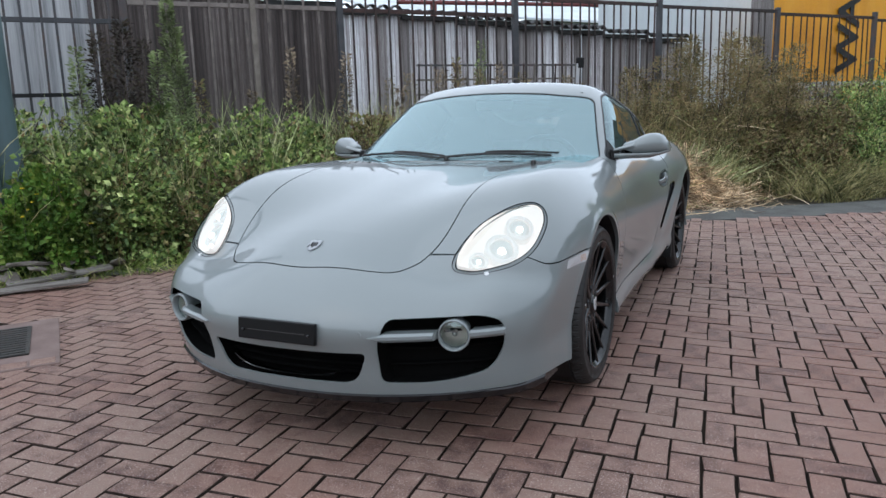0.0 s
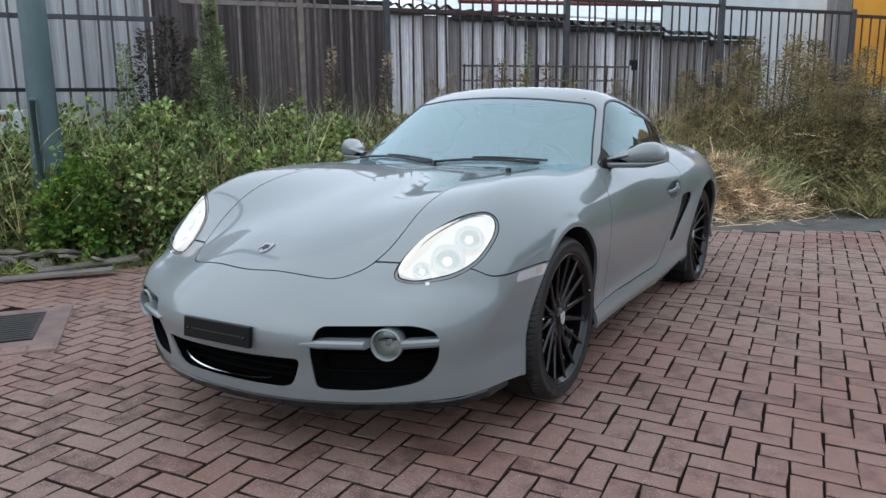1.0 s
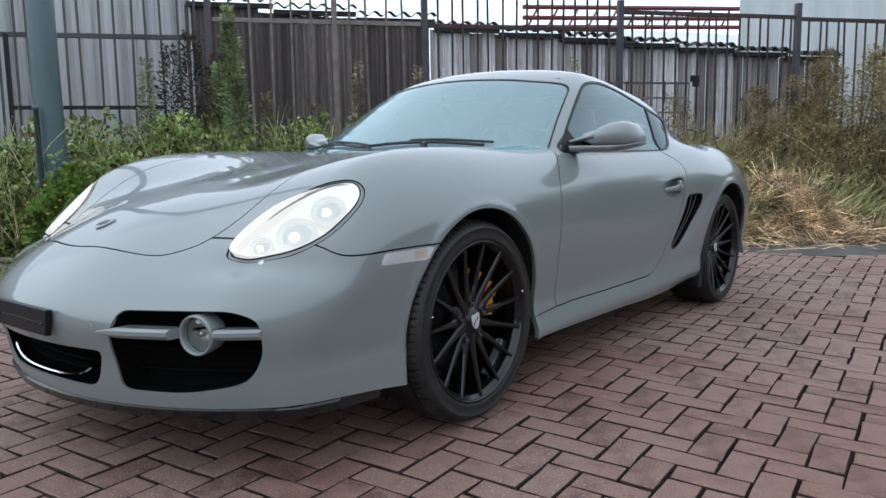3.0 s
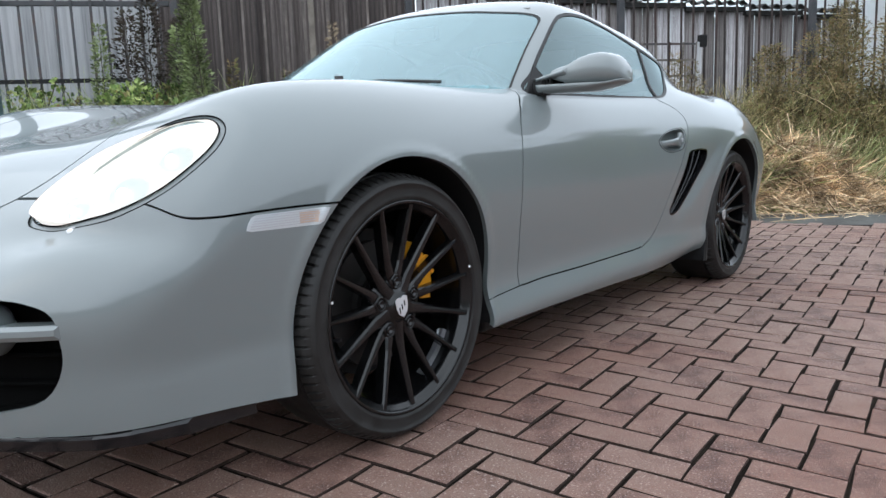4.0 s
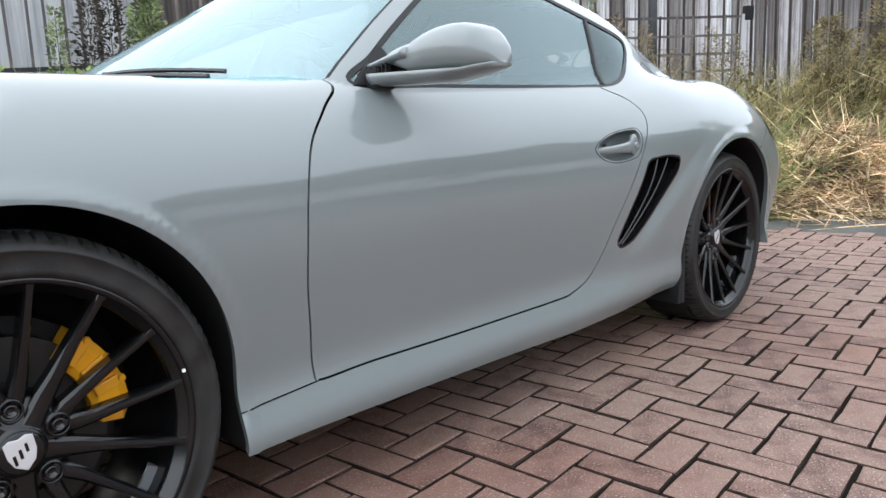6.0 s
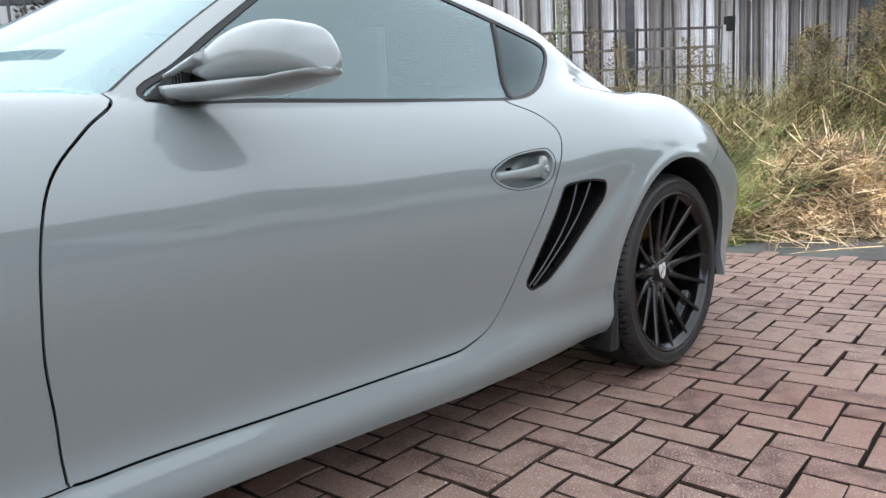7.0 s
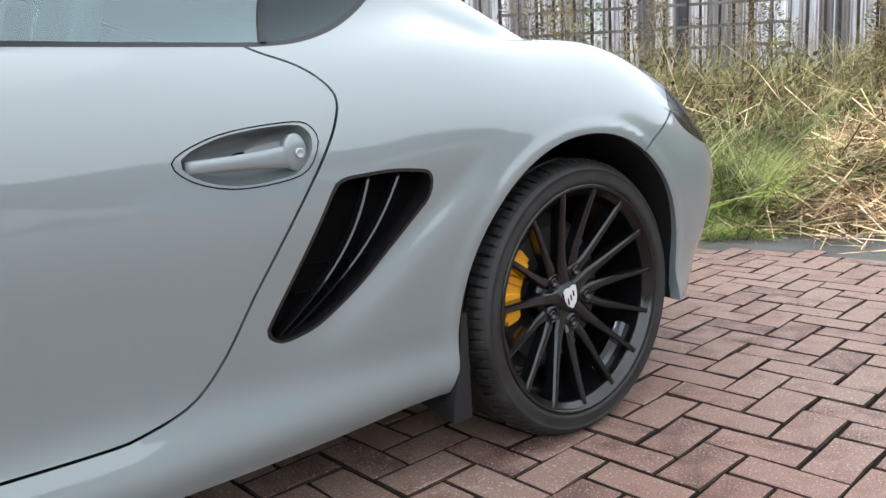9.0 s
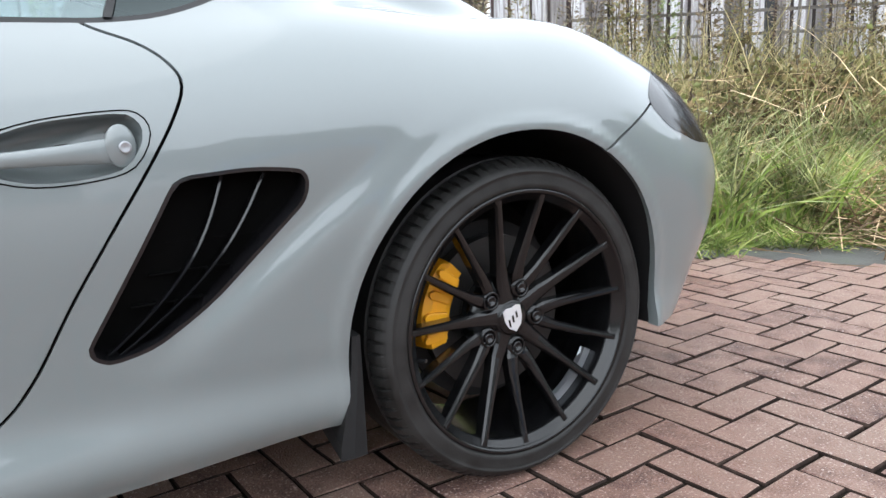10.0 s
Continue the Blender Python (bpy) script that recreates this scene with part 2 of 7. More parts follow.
def cut(v, t, f):
    """Splits the triangles where the field f passes nought."""
    s = f(v)
    s = np.where(np.abs(s) < 2e-5, 2e-5, s) > 0
    val = f(v)
    val = np.where(np.abs(val) < 2e-5, 2e-5, val)
    k = s[t].sum(1)
    mixed = (k == 1) | (k == 2)
    if not mixed.any():
        return v, t
    m = t[mixed]
    odd = np.where(k[mixed] == 1, 1, 0)[:, None] == s[m]
    r = odd.argmax(1)
    m = np.stack([m[np.arange(len(m)), (r + j) % 3] for j in range(3)], 1)
    e = np.concatenate([m[:, [0, 1]], m[:, [0, 2]]])
    u, back = np.unique(np.sort(e, 1), axis=0, return_inverse=True)
    w = val[u[:, 0]] / (val[u[:, 0]] - val[u[:, 1]])
    fresh = v[u[:, 0]] + (v[u[:, 1]] - v[u[:, 0]]) * w[:, None]
    ids = back.ravel() + len(v)
    p, q = ids[: len(m)], ids[len(m) :]
    a, b, c = m.T
    return np.concatenate([v, fresh]), np.concatenate([t[~mixed], np.stack([a, p, q], 1), np.stack([p, b, c], 1), np.stack([p, c, q], 1)])


# ---- materials ----
paint = material("grey_paint", (0.164, 0.187, 0.190), 0.42, 0.0, 1.0)
def lived_in(m, tone, rough_lo, rough_hi, scale, fine, bump, detail=7):
    """Slight unevenness of tone and gloss, with a faint grain."""
    nd, ln = m.node_tree.nodes, m.node_tree.links.new
    b = nd["Principled BSDF"]
    base = tuple(b.inputs["Base Color"].default_value)[:3]
    co = nd.new("ShaderNodeTexCoord")
    n1, n2 = nd.new("ShaderNodeTexNoise"), nd.new("ShaderNodeTexNoise")
    n1.inputs["Scale"].default_value, n2.inputs["Scale"].default_value = scale, fine
    n1.inputs["Detail"].default_value = detail
    ramp = nd.new("ShaderNodeValToRGB")
    e = ramp.color_ramp.elements
    e[0].position, e[1].position = 0.35, 0.65
    e[0].color = (*[c * (1 - tone) for c in base], 1)
    e[1].color = (*[c * (1 + tone) for c in base], 1)
    mr, bp = nd.new("ShaderNodeMapRange"), nd.new("ShaderNodeBump")
    for key, value in (("From Min", 0.3), ("From Max", 0.7), ("To Min", rough_lo), ("To Max", rough_hi)):
        mr.inputs[key].default_value = value
    bp.inputs["Strength"].default_value, bp.inputs["Distance"].default_value = bump, 0.001
    for n in (n1, n2):
        ln(co.outputs["Object"], n.inputs["Vector"])
    ln(n1.outputs[0], ramp.inputs[0])
    ln(n1.outputs[0], mr.inputs["Value"])
    ln(n2.outputs[0], bp.inputs["Height"])
    ln(ramp.outputs[0], b.inputs["Base Color"])
    ln(mr.outputs[0], b.inputs["Roughness"])
    ln(bp.outputs[0], b.inputs["Normal"])


lived_in(paint, 0.012, 0.40, 0.44, 1.6, 700.0, 0.0, 1.5)
black_plastic = material("black_plastic", (0.014, 0.014, 0.0145), 0.55, spec=0.2)
gloss_black = material("gloss_black", (0.008, 0.008, 0.009), 0.12)
gap_dark = material("seal_rubber", (0.003, 0.003, 0.003), 0.9, spec=0.05)
rubber = material("tyre_rubber", (0.017, 0.0165, 0.016), 0.55, spec=0.35)
wheel_black = material("satin_black_alloy", (0.0045, 0.0046, 0.005), 0.19, spec=0.45)
lived_in(rubber, 0.4, 0.42, 0.65, 22.0, 260.0, 0.25)
trim_black = material("window_rubber", (0.006, 0.006, 0.007), 0.45, spec=0.3)
steel = material("brake_steel", (0.055, 0.054, 0.053), 0.45, 0.8)
chrome = material("chrome", (0.75, 0.75, 0.75), 0.12, 1.0)
yellow = material("caliper_yellow", (0.80, 0.36, 0.01), 0.4)


def glass_material(name, tint, rough=0.0, ior=1.95):
    m = bpy.data.materials.new(name)
    m.use_nodes = True
    n = m.node_tree.nodes
    n.clear()
    out, mix = n.new("ShaderNodeOutputMaterial"), n.new("ShaderNodeMixShader")
    clear, gloss, fres = n.new("ShaderNodeBsdfTransparent"), n.new("ShaderNodeBsdfGlossy"), n.new("ShaderNodeFresnel")
    clear.inputs[0].default_value = (*tint, 1)
    gloss.inputs[0].default_value = (0.82, 0.98, 1.0, 1)
    gloss.inputs["Roughness"].default_value = rough
    fres.inputs[0].default_value = ior
    ln = m.node_tree.links.new
    ln(fres.outputs[0], mix.inputs[0])
    ln(clear.outputs[0], mix.inputs[1])
    ln(gloss.outputs[0], mix.inputs[2])
    ln(mix.outputs[0], out.inputs[0])
    return m


def sky_hazed(name, tint, fog):
    """Car glass whose pale diffuse haze paints in sky reflection; fog sets its share."""
    m = glass_material(name, tint)
    nd, ln = m.node_tree.nodes, m.node_tree.links.new
    clear = [n for n in nd if n.type == "BSDF_TRANSPARENT"][0]
    top = [n for n in nd if n.type == "MIX_SHADER"][0]
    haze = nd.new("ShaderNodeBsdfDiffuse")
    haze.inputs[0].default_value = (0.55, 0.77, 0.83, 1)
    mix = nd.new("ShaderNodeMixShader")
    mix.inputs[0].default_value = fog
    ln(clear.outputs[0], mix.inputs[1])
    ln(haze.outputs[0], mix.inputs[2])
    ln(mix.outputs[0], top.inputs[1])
    return m


glass_clear = sky_hazed("side_glass", (0.56, 0.68, 0.70), 0.055)
glass_screen = sky_hazed("sky_hazed_screen", (0.55, 0.68, 0.72), 0.26)
glass_dark = glass_material("dark_glass", (0.03, 0.033, 0.036), ior=1.45)
lens_clear = glass_material("lamp_lens", (0.92, 0.93, 0.95))

# ---- outlines on the car ----
GAP = 0.0024
HUB_F, HUB_R = (0.85, -1.207, 0.338), (0.862, 1.236, 0.311)
door_line = rounded([(-0.465, 0.96), (-0.48, 0.888), (-0.552, 0.838), (-0.632, 0.764), (-0.666, 0.668), (-0.680, 0.52), (-0.672, 0.40), (-0.667, 0.312), (-0.655, 0.293), (-0.52, 0.293), (-0.255, 0.287), (0.0, 0.285), (0.19, 0.286), (0.256, 0.293), (0.335, 0.32), (0.39, 0.38), (0.45, 0.485), (0.51, 0.58), (0.575, 0.677), (0.615, 0.742), (0.633, 0.785), (0.622, 0.815), (0.587, 0.846), (0.51, 0.885), (0.46, 0.96)])
glass_line = rounded([(-0.42, 0.893), (-0.2, 0.889), (0.1, 0.887), (0.45, 0.888), (0.56, 0.890), (0.64, 0.902), (0.73, 0.935), (0.82, 0.988), (0.86, 1.03), (0.835, 1.052), (0.72, 1.083), (0.55, 1.136), (0.40, 1.180), (0.25, 1.207), (0.10, 1.20), (-0.02, 1.158), (-0.22, 1.033), (-0.34, 0.95)])
half_line = [(0.3, 0.900), (0.5, 0.893), (0.64, 0.888), (0.69, 0.895), (0.675, 0.94), (0.63, 1.04), (0.59, 1.13), (0.565, 1.175), (0.52, 1.198), (0.40, 1.213), (0.27, 1.227)]
screen_line = rounded([(0, 0.905), *half_line, (0, 1.237), *[(-a, b) for a, b in half_line[::-1]]], 3)
half_line = [(0.13, -2.094), (0.25, -2.07), (0.335, -2.035), (0.38, -1.985), (0.415, -1.92), (0.445, -1.80), (0.455, -1.60), (0.468, -1.40), (0.50, -1.10), (0.545, -0.85), (0.565, -0.68)]
hood_line = rounded([(0, -2.105), *half_line, (0, -0.62), *[(-a, b) for a, b in half_line[::-1]]], 4)
grille_side = filleted([(0.385, 0.496), (0.66, 0.498), (0.722, 0.472), (0.722, 0.39), (0.675, 0.298), (0.53, 0.266), (0.350, 0.270), (0.350, 0.40)], [0.02, 0.04, 0.03, 0.08, 0.06, 0.08, 0.03, 0.06])
grille_mid = filleted([(-0.315, 0.380), (0.315, 0.380), (0.268, 0.266), (-0.268, 0.266)], [0.02, 0.02, 0.05, 0.05])
vent_line = filleted([(0.606, 0.648), (0.72, 0.655), (0.798, 0.645), (0.795, 0.605), (0.637, 0.455), (0.55, 0.402), (0.488, 0.39), (0.465, 0.408), (0.53, 0.517)], [0.02, 0.05, 0.03, 0.04, 0.1, 0.06, 0.02, 0.02, 0.1])
handle_line = rounded([(0.352, 0.70), (0.385, 0.722), (0.44, 0.738), (0.52, 0.746), (0.556, 0.742), (0.568, 0.715), (0.545, 0.675), (0.50, 0.661), (0.43, 0.658), (0.375, 0.674)])
marker_line = filleted([(-1.663, 0.582), (-1.645, 0.614), (-1.458, 0.616), (-1.482, 0.580)], 0.012)
LAMP_C, LAMP_N = Vector((0.595, -1.775, 0.735)), Vector((0.42, -0.62, 0.66)).normalized()
LAMP_U = Vector((0.35, 0.72, 0.60))
LAMP_U = (LAMP_U - LAMP_U.dot(LAMP_N) * LAMP_N).normalized()
LAMP_V = LAMP_N.cross(LAMP_U)
lamp_line = rounded([(-0.196, 0.008), (-0.135, 0.030), (-0.02, 0.034), (0.08, 0.005), (0.155, -0.037), (0.19, -0.072), (0.18, -0.11), (0.122, -0.143), (0.012, -0.162), (-0.08, -0.139), (-0.158, -0.075), (-0.190, -0.03)])
tail_line = filleted([(1.556, 0.730), (1.60, 0.768), (1.65, 0.790), (1.78, 0.81), (1.98, 0.79), (2.08, 0.70), (1.95, 0.615), (1.72, 0.634), (1.61, 0.674)], 0.03)
rear_glass = rounded([(0.0, 0.62), (0.30, 0.63), (0.44, 0.70), (0.46, 0.95), (0.40, 1.25), (0.2, 1.36), (0.0, 1.38), (-0.2, 1.36), (-0.40, 1.25), (-0.46, 0.95), (-0.44, 0.70), (-0.30, 0.63)], 4)


def side(mask, outline):
    return lambda v: np.where(mask(v), inside(v[:, 1], v[:, 2], outline), 0.12)


def f_lamp(v):
    d = v - np.array(LAMP_C)
    w = inside(d @ np.array(LAMP_U), d @ np.array(LAMP_V), lamp_line)
    return np.where(np.abs(d @ np.array(LAMP_N)) < 0.25, w, 0.12)


f_door = side(lambda v: (v[:, 0] > 0.55) & (v[:, 2] < 0.91), door_line)
f_glass = side(lambda v: v[:, 0] > 0.40, glass_line)
f_screen = lambda v: np.where((v[:, 1] < 0.15) & (v[:, 1] > -0.86) & (v[:, 2] > 0.86), inside(v[:, 0], v[:, 2], screen_line), 0.12)
f_hood = lambda v: np.where((v[:, 2] > 0.5), inside(v[:, 0], v[:, 1], hood_line), 0.12)
f_grille = lambda v: np.where(v[:, 1] < -1.85, inside(v[:, 0], v[:, 2], grille_side), 0.12)
f_intake = lambda v: np.where(v[:, 1] < -1.85, inside(v[:, 0], v[:, 2], grille_mid), 0.12)
f_vent = side(lambda v: v[:, 0] > 0.6, vent_line)
f_handle = side(lambda v: v[:, 0] > 0.6, handle_line)
f_marker = side(lambda v: v[:, 0] > 0.6, marker_line)
f_tail = side(lambda v: v[:, 0] > 0.3, tail_line)
f_rear = lambda v: np.where((v[:, 1] > 0.55) & (v[:, 2] > 0.9), inside(v[:, 0], v[:, 1], rear_glass), 0.12)
f_arch_f = lambda v: np.where(v[:, 0] > 0.3, slot(v[:, 1], v[:, 2], ARCH_F), 0.12)
f_arch_r = lambda v: np.where(v[:, 0] > 0.3, slot(v[:, 1], v[:, 2], ARCH_R), 0.12)
low_edge = curve((-2.3, 0.228), (-2.05, 0.226), (-1.8, 0.232), (-1.57, 0.212), (-0.84, 0.205), (-0.5, 0.195), (0.0, 0.18), (0.5, 0.175), (0.8, 0.195), (1.55, 0.24), (2.2, 0.26))
f_low = lambda v: v[:, 2] - low_edge(v[:, 1])
bumper_top = curve((-2.3, 0.60), (-1.95, 0.66), (-1.86, 0.66), (-1.803, 0.645), (-1.78, 0.628), (-1.74, 0.618), (-1.65, 0.620), (-1.4, 0.622))
f_bumper = lambda v: np.where(v[:, 1] < -1.15, v[:, 2] - bumper_top(v[:, 1]), 0.12)
f_rearbump = lambda v: np.where(v[:, 1] > 1.25, (v[:, 1] - 1.415) * 0.464 - (v[:, 2] - 0.644) * 0.886, -0.12)

car = thing("sports_car", "matt grey two-door sports coupe with black wheels and lit headlamps", "car")


def build_body():
    v, t = half_skin()
    lines = [f_low, f_glass, f_screen, f_grille, f_intake, f_vent, f_handle, f_marker, f_tail, f_rear, f_arch_f, f_arch_r, f_lamp]
    for f in lines:
        v, t = cut(v, t, f)
    for f, w in ((f_door, GAP), (f_hood, GAP), (f_bumper, GAP), (f_rearbump, GAP)):
        for s in (w, -w):
            v, t = cut(v, t, lambda p, f=f, s=s: f(p) + s)
    for f, w in ((f_glass, 0.010), (f_lamp, 0.012), (f_vent, 0.006), (f_screen, 0.001), (f_screen, -0.003), (f_handle, 0.012)):
        v, t = cut(v, t, lambda p, f=f, w=w: f(p) - w)
    v, t = cut(v, t, lambda p: p[:, 1] - 0.556 - 0.42 * (p[:, 2] - 0.885))
    n = body_normals(v)
    c = v[t].mean(1)
    lamp, screen, glass, hood, door = f_lamp(c), f_screen(c), f_glass(c), f_hood(c), f_door(c)
    bump, rbump = f_bumper(c), f_rearbump(c)
    gone = (f_low(c) < 0) | (f_arch_f(c) < 0) | (f_arch_r(c) < 0) | (f_grille(c) < 0) | (f_intake(c) < 0) | (f_vent(c) < 0) | (f_handle(c) < 0)
    kind = np.full(len(t), "quarter_panel", dtype=object)
    ahead = (c[:, 1] < -0.49) & ~(door < 0)
    kind[(c[:, 1] > -0.86) & (c[:, 2] > 0.895) & (c[:, 0] < 0.7)] = "roof_panel"
    low, gl, _ = body_fields(c)
    kind[(gl < low) & (c[:, 1] < 0.6)] = "roof_panel"
    kind[(gl >= low) & (c[:, 1] < -0.3) & ahead] = "front_fender"
    kind[(hood < -GAP) & (gl >= low)] = "hood"
    kind[(bump < -GAP) & (c[:, 1] < -1.2) & (hood > 0)] = "front_bumper"
    kind[(rbump > GAP)] = "rear_bumper"
    kind[(door < -GAP) & (gl >= low - 0.004)] = "door"
    kind[(np.abs(door) < GAP) & (c[:, 0] > 0.5)] = "door_seal"
    kind[(np.abs(bump) < GAP) & (c[:, 1] < -1.2) & (hood > 0)] = "bumper_seal"
    kind[(np.abs(rbump) < GAP) & (c[:, 2] < 0.78)] = "rear_seal"
    kind[(np.abs(hood) < GAP) & (gl >= low)] = "hood_seal"
    kind[(f_handle(c) >= 0) & (f_handle(c) < 0.012)] = "door"
    kind[(f_vent(c) >= 0) & (f_vent(c) < 0.006)] = "vent_frame"
    kind[(glass < 0.010)] = "window_trim"
    kind[screen < 0.001] = "windscreen_edge"
    kind[screen < -0.003] = "windscreen"
    quarter = c[:, 1] - 0.556 - 0.42 * (c[:, 2] - 0.885) > 0
    kind[(glass < 0) & quarter] = "quarter_window"
    kind[(glass < 0) & ~quarter] = "side_window"
    kind[f_rear(c) < 0] = "rear_window"
    kind[(lamp < 0.012) & (lamp > 0)] = "lamp_seal"
    kind[lamp < 0] = "headlamp_lens"
    kind[f_marker(c) < 0] = "side_marker"
    kind[f_tail(c) < 0] = "tail_lamp"
    kind[gone] = ""
    return v, t, n, kind


def pick(v, t, n, kind, which):
    f = t[kind == which]
    ids, back = np.unique(f, return_inverse=True)
    return v[ids], back.reshape(-1, 3), n[ids]


def rim(v, f, n, depth, way=None):
    """Strips that turn the open edges of a sheet inwards."""
    e = np.concatenate([f[:, [0, 1]], f[:, [1, 2]], f[:, [2, 0]]])
    key = np.sort(e, 1)
    _, inv, cnt = np.unique(key, axis=0, return_inverse=True, return_counts=True)
    e = e[(cnt[inv.ravel()] == 1)]
    e = e[~((np.abs(v[e[:, 0], 0]) < 1e-4) & (np.abs(v[e[:, 1], 0]) < 1e-4))]
    d = -n if way is None else np.tile(np.array(way, float), (len(v), 1))
    a, b = v[e[:, 0]], v[e[:, 1]]
    a2, b2 = a + d[e[:, 0]] * depth, b + d[e[:, 1]] * depth
    k = len(e)
    i = np.arange(k)
    flat = np.cross(b - a, d[e[:, 0]])
    flat = -flat / (np.linalg.norm(flat, axis=1)[:, None] + 1e-12)
    verts = np.concatenate([a, b, b2, a2])
    return verts, np.concatenate([np.stack([i, i + 3 * k, i + 2 * k], 1), np.stack([i, i + 2 * k, i + k], 1)]), np.tile(flat, (4, 1))


def join(*sheets):
    vs, fs, ns, c = [], [], [], 0
    for v, f, n in sheets:
        vs.append(v), fs.append(f + c), ns.append(n)
        c += len(v)
    return np.concatenate(vs), np.concatenate(fs), np.concatenate(ns)


def mirrored(sheet):
    v, f, n = sheet
    s = np.array([-1, 1, 1])
    return v * s, f[:, ::-1], n * s


skin = build_body()


def panel(name, which, mat, label="", depth=0.012, shift=0.0, paired=True, parent=None):
    v, f, n = pick(*skin, which)
    v = v + n * shift
    sheet = join((v, f, n), rim(v, f, n, depth)) if depth else (v, f, n)
    if paired:
        return [part_mesh(name, mesh_of(name, s[0], s[1], mat, True, s[2]), parent or car, label) for s in (sheet, mirrored(sheet))]
    s = join(sheet, mirrored(sheet))
    return [part_mesh(name, mesh_of(name, s[0], s[1], mat, True, s[2]), parent or car, label)]


def surface_x(y, z):
    """How far out the flank lies at a place along the car."""
    lo, hi = 0.3, 1.1
    for _ in range(15):
        m = (lo + hi) / 2
        if body(np.array([[m, y, z]]))[0] > 0:
            hi = m
        else:
            lo = m
    return hi


def surface_y(x, z):
    """How far forward the nose lies."""
    lo, hi = -1.5, -2.5
    for _ in range(15):
        m = (lo + hi) / 2
        if body(np.array([[x, m, z]]))[0] > 0:
            hi = m
        else:
            lo = m
    return hi


def both(make):
    """Builds a part on the left, then its mirror image on the right."""
    for s in (1, -1):
        make(s)


def flip(bm, s):
    if s < 0:
        for v in bm.verts:
            v.co.x = -v.co.x
        bmesh.ops.reverse_faces(bm, faces=bm.faces[:])
    return bm


def sweep_bm(rings, closed_ends=True):
    """Skins a row of equal rings of points."""
    bm = bmesh.new()
    rows = [[bm.verts.new(p) for p in r] for r in rings]
    n = len(rows[0])
    for a, b in zip(rows, rows[1:]):
        for k in range(n):
            bm.faces.new((a[k], a[(k + 1) % n], b[(k + 1) % n], b[k]))
    if closed_ends:
        bm.faces.new(rows[0][::-1])
        bm.faces.new(rows[-1])
    bmesh.ops.recalc_face_normals(bm, faces=bm.faces[:])
    return bm


panel("hood", "hood", paint, paired=False)
panel("front_bumper", "front_bumper", paint, paired=False, depth=0.007)
panel("front_fender", "front_fender", paint, depth=0.02)
door_l, door_r = panel("door", "door", paint)
panel("quarter_panel", "quarter_panel", paint, depth=0.02)
panel("roof", "roof_panel", paint, paired=False)
panel("rear_bumper", "rear_bumper", paint, paired=False, depth=0.03)


def runs(f):
    """Splits triangles into connected sheets, leaving out crumbs."""
    root = {int(i): int(i) for i in np.unique(f)}

    def find(i):
        while root[i] != i:
            root[i] = root[root[i]]
            i = root[i]
        return i

    for a, b, c in f.tolist():
        root[find(a)] = find(b)
        root[find(b)] = find(c)
    key = np.array([find(int(i)) for i in f[:, 0]])
    return [f[key == k] for k in np.unique(key) if (key == k).sum() > 12]


for seal_name in ("door_seal", "bumper_seal", "rear_seal", "hood_seal"):
    for f in runs(skin[1][skin[3] == seal_name]):
        ids, back = np.unique(f, return_inverse=True)
        sheet = (skin[0][ids] - 0.009 * skin[2][ids], back.reshape(-1, 3), skin[2][ids])
        for half in (sheet, mirrored(sheet)):
            part_mesh(seal_name, mesh_of(seal_name, half[0], half[1], gap_dark, True, half[2]), car, "dark panel gap")
panel("window_trim", "window_trim", trim_black, "black rubber window surround", depth=0.004, shift=-0.002)
panel("windscreen_edge", "windscreen_edge", trim_black, "black windscreen border", depth=0.004, shift=-0.002, paired=False)
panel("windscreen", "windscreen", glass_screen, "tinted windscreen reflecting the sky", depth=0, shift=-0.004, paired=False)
panel("side_window", "side_window", glass_clear, "tinted side window", depth=0, shift=-0.005)
both(lambda s: part("window_divider", flip(sweep_bm([[(surface_x(y + a, z) + d, y + a, z) for a, d in ((-0.007, -0.008), (-0.006, 0.001), (0.006, 0.001), (0.007, -0.008))] for y, z in ((0.556 + 0.42 * (z - 0.885), z) for z in np.linspace(0.888, 1.100, 14))]), s), trim_black, car, "black window divider"))
panel("quarter_window", "quarter_window", glass_dark, "dark rear quarter window", depth=0, shift=-0.005)
panel("rear_window", "rear_window", glass_dark, "dark sloping rear window", depth=0, shift=-0.004, paired=False)
panel("lamp_seal", "lamp_seal", paint, depth=0.006, shift=-0.004)
panel("headlamp", "headlamp_lens", lens_clear, "lit headlamp", depth=0, shift=-0.003)
panel("side_marker", "side_marker", material("marker_lens", (0.62, 0.65, 0.67), 0.22, 0.25, 1.0), "clear side indicator", depth=0.004, shift=0.001)
panel("tail_lamp", "tail_lamp", gloss_black, "smoked tail lamp", depth=0.004, shift=0.001)
panel("vent_frame", "vent_frame", gloss_black, depth=0.05)


# wheel wells and floor pan
def well(arch, s, dip):
    cy, cz, r = arch
    bm = bmesh.new()
    rows = []
    for i in range(73):
        a = radians(-dip + (180 + 2 * dip) * i / 72)
        y, z = cy + (r + 0.004) * (math.cos(a) if math.sin(a) > 0 else math.copysign(1, math.cos(a))), cz + (r + 0.004) * math.sin(a)
        rows.append([bm.verts.new((x, cy + (y - cy) * k, cz + (z - cz) * k)) for x, k in ((surface_x(y, max(z, 0.24)) - 0.010, 1.0), (0.70, 1.0), (0.52, 0.99), (0.50, 0.9), (0.50, 0.05))])
    for a, b in zip(rows, rows[1:]):
        for k in range(4):
            bm.faces.new((a[k], a[k + 1], b[k + 1], b[k]))
    part("wheel_liner", flip(bm, s), black_plastic, car, smooth=True)


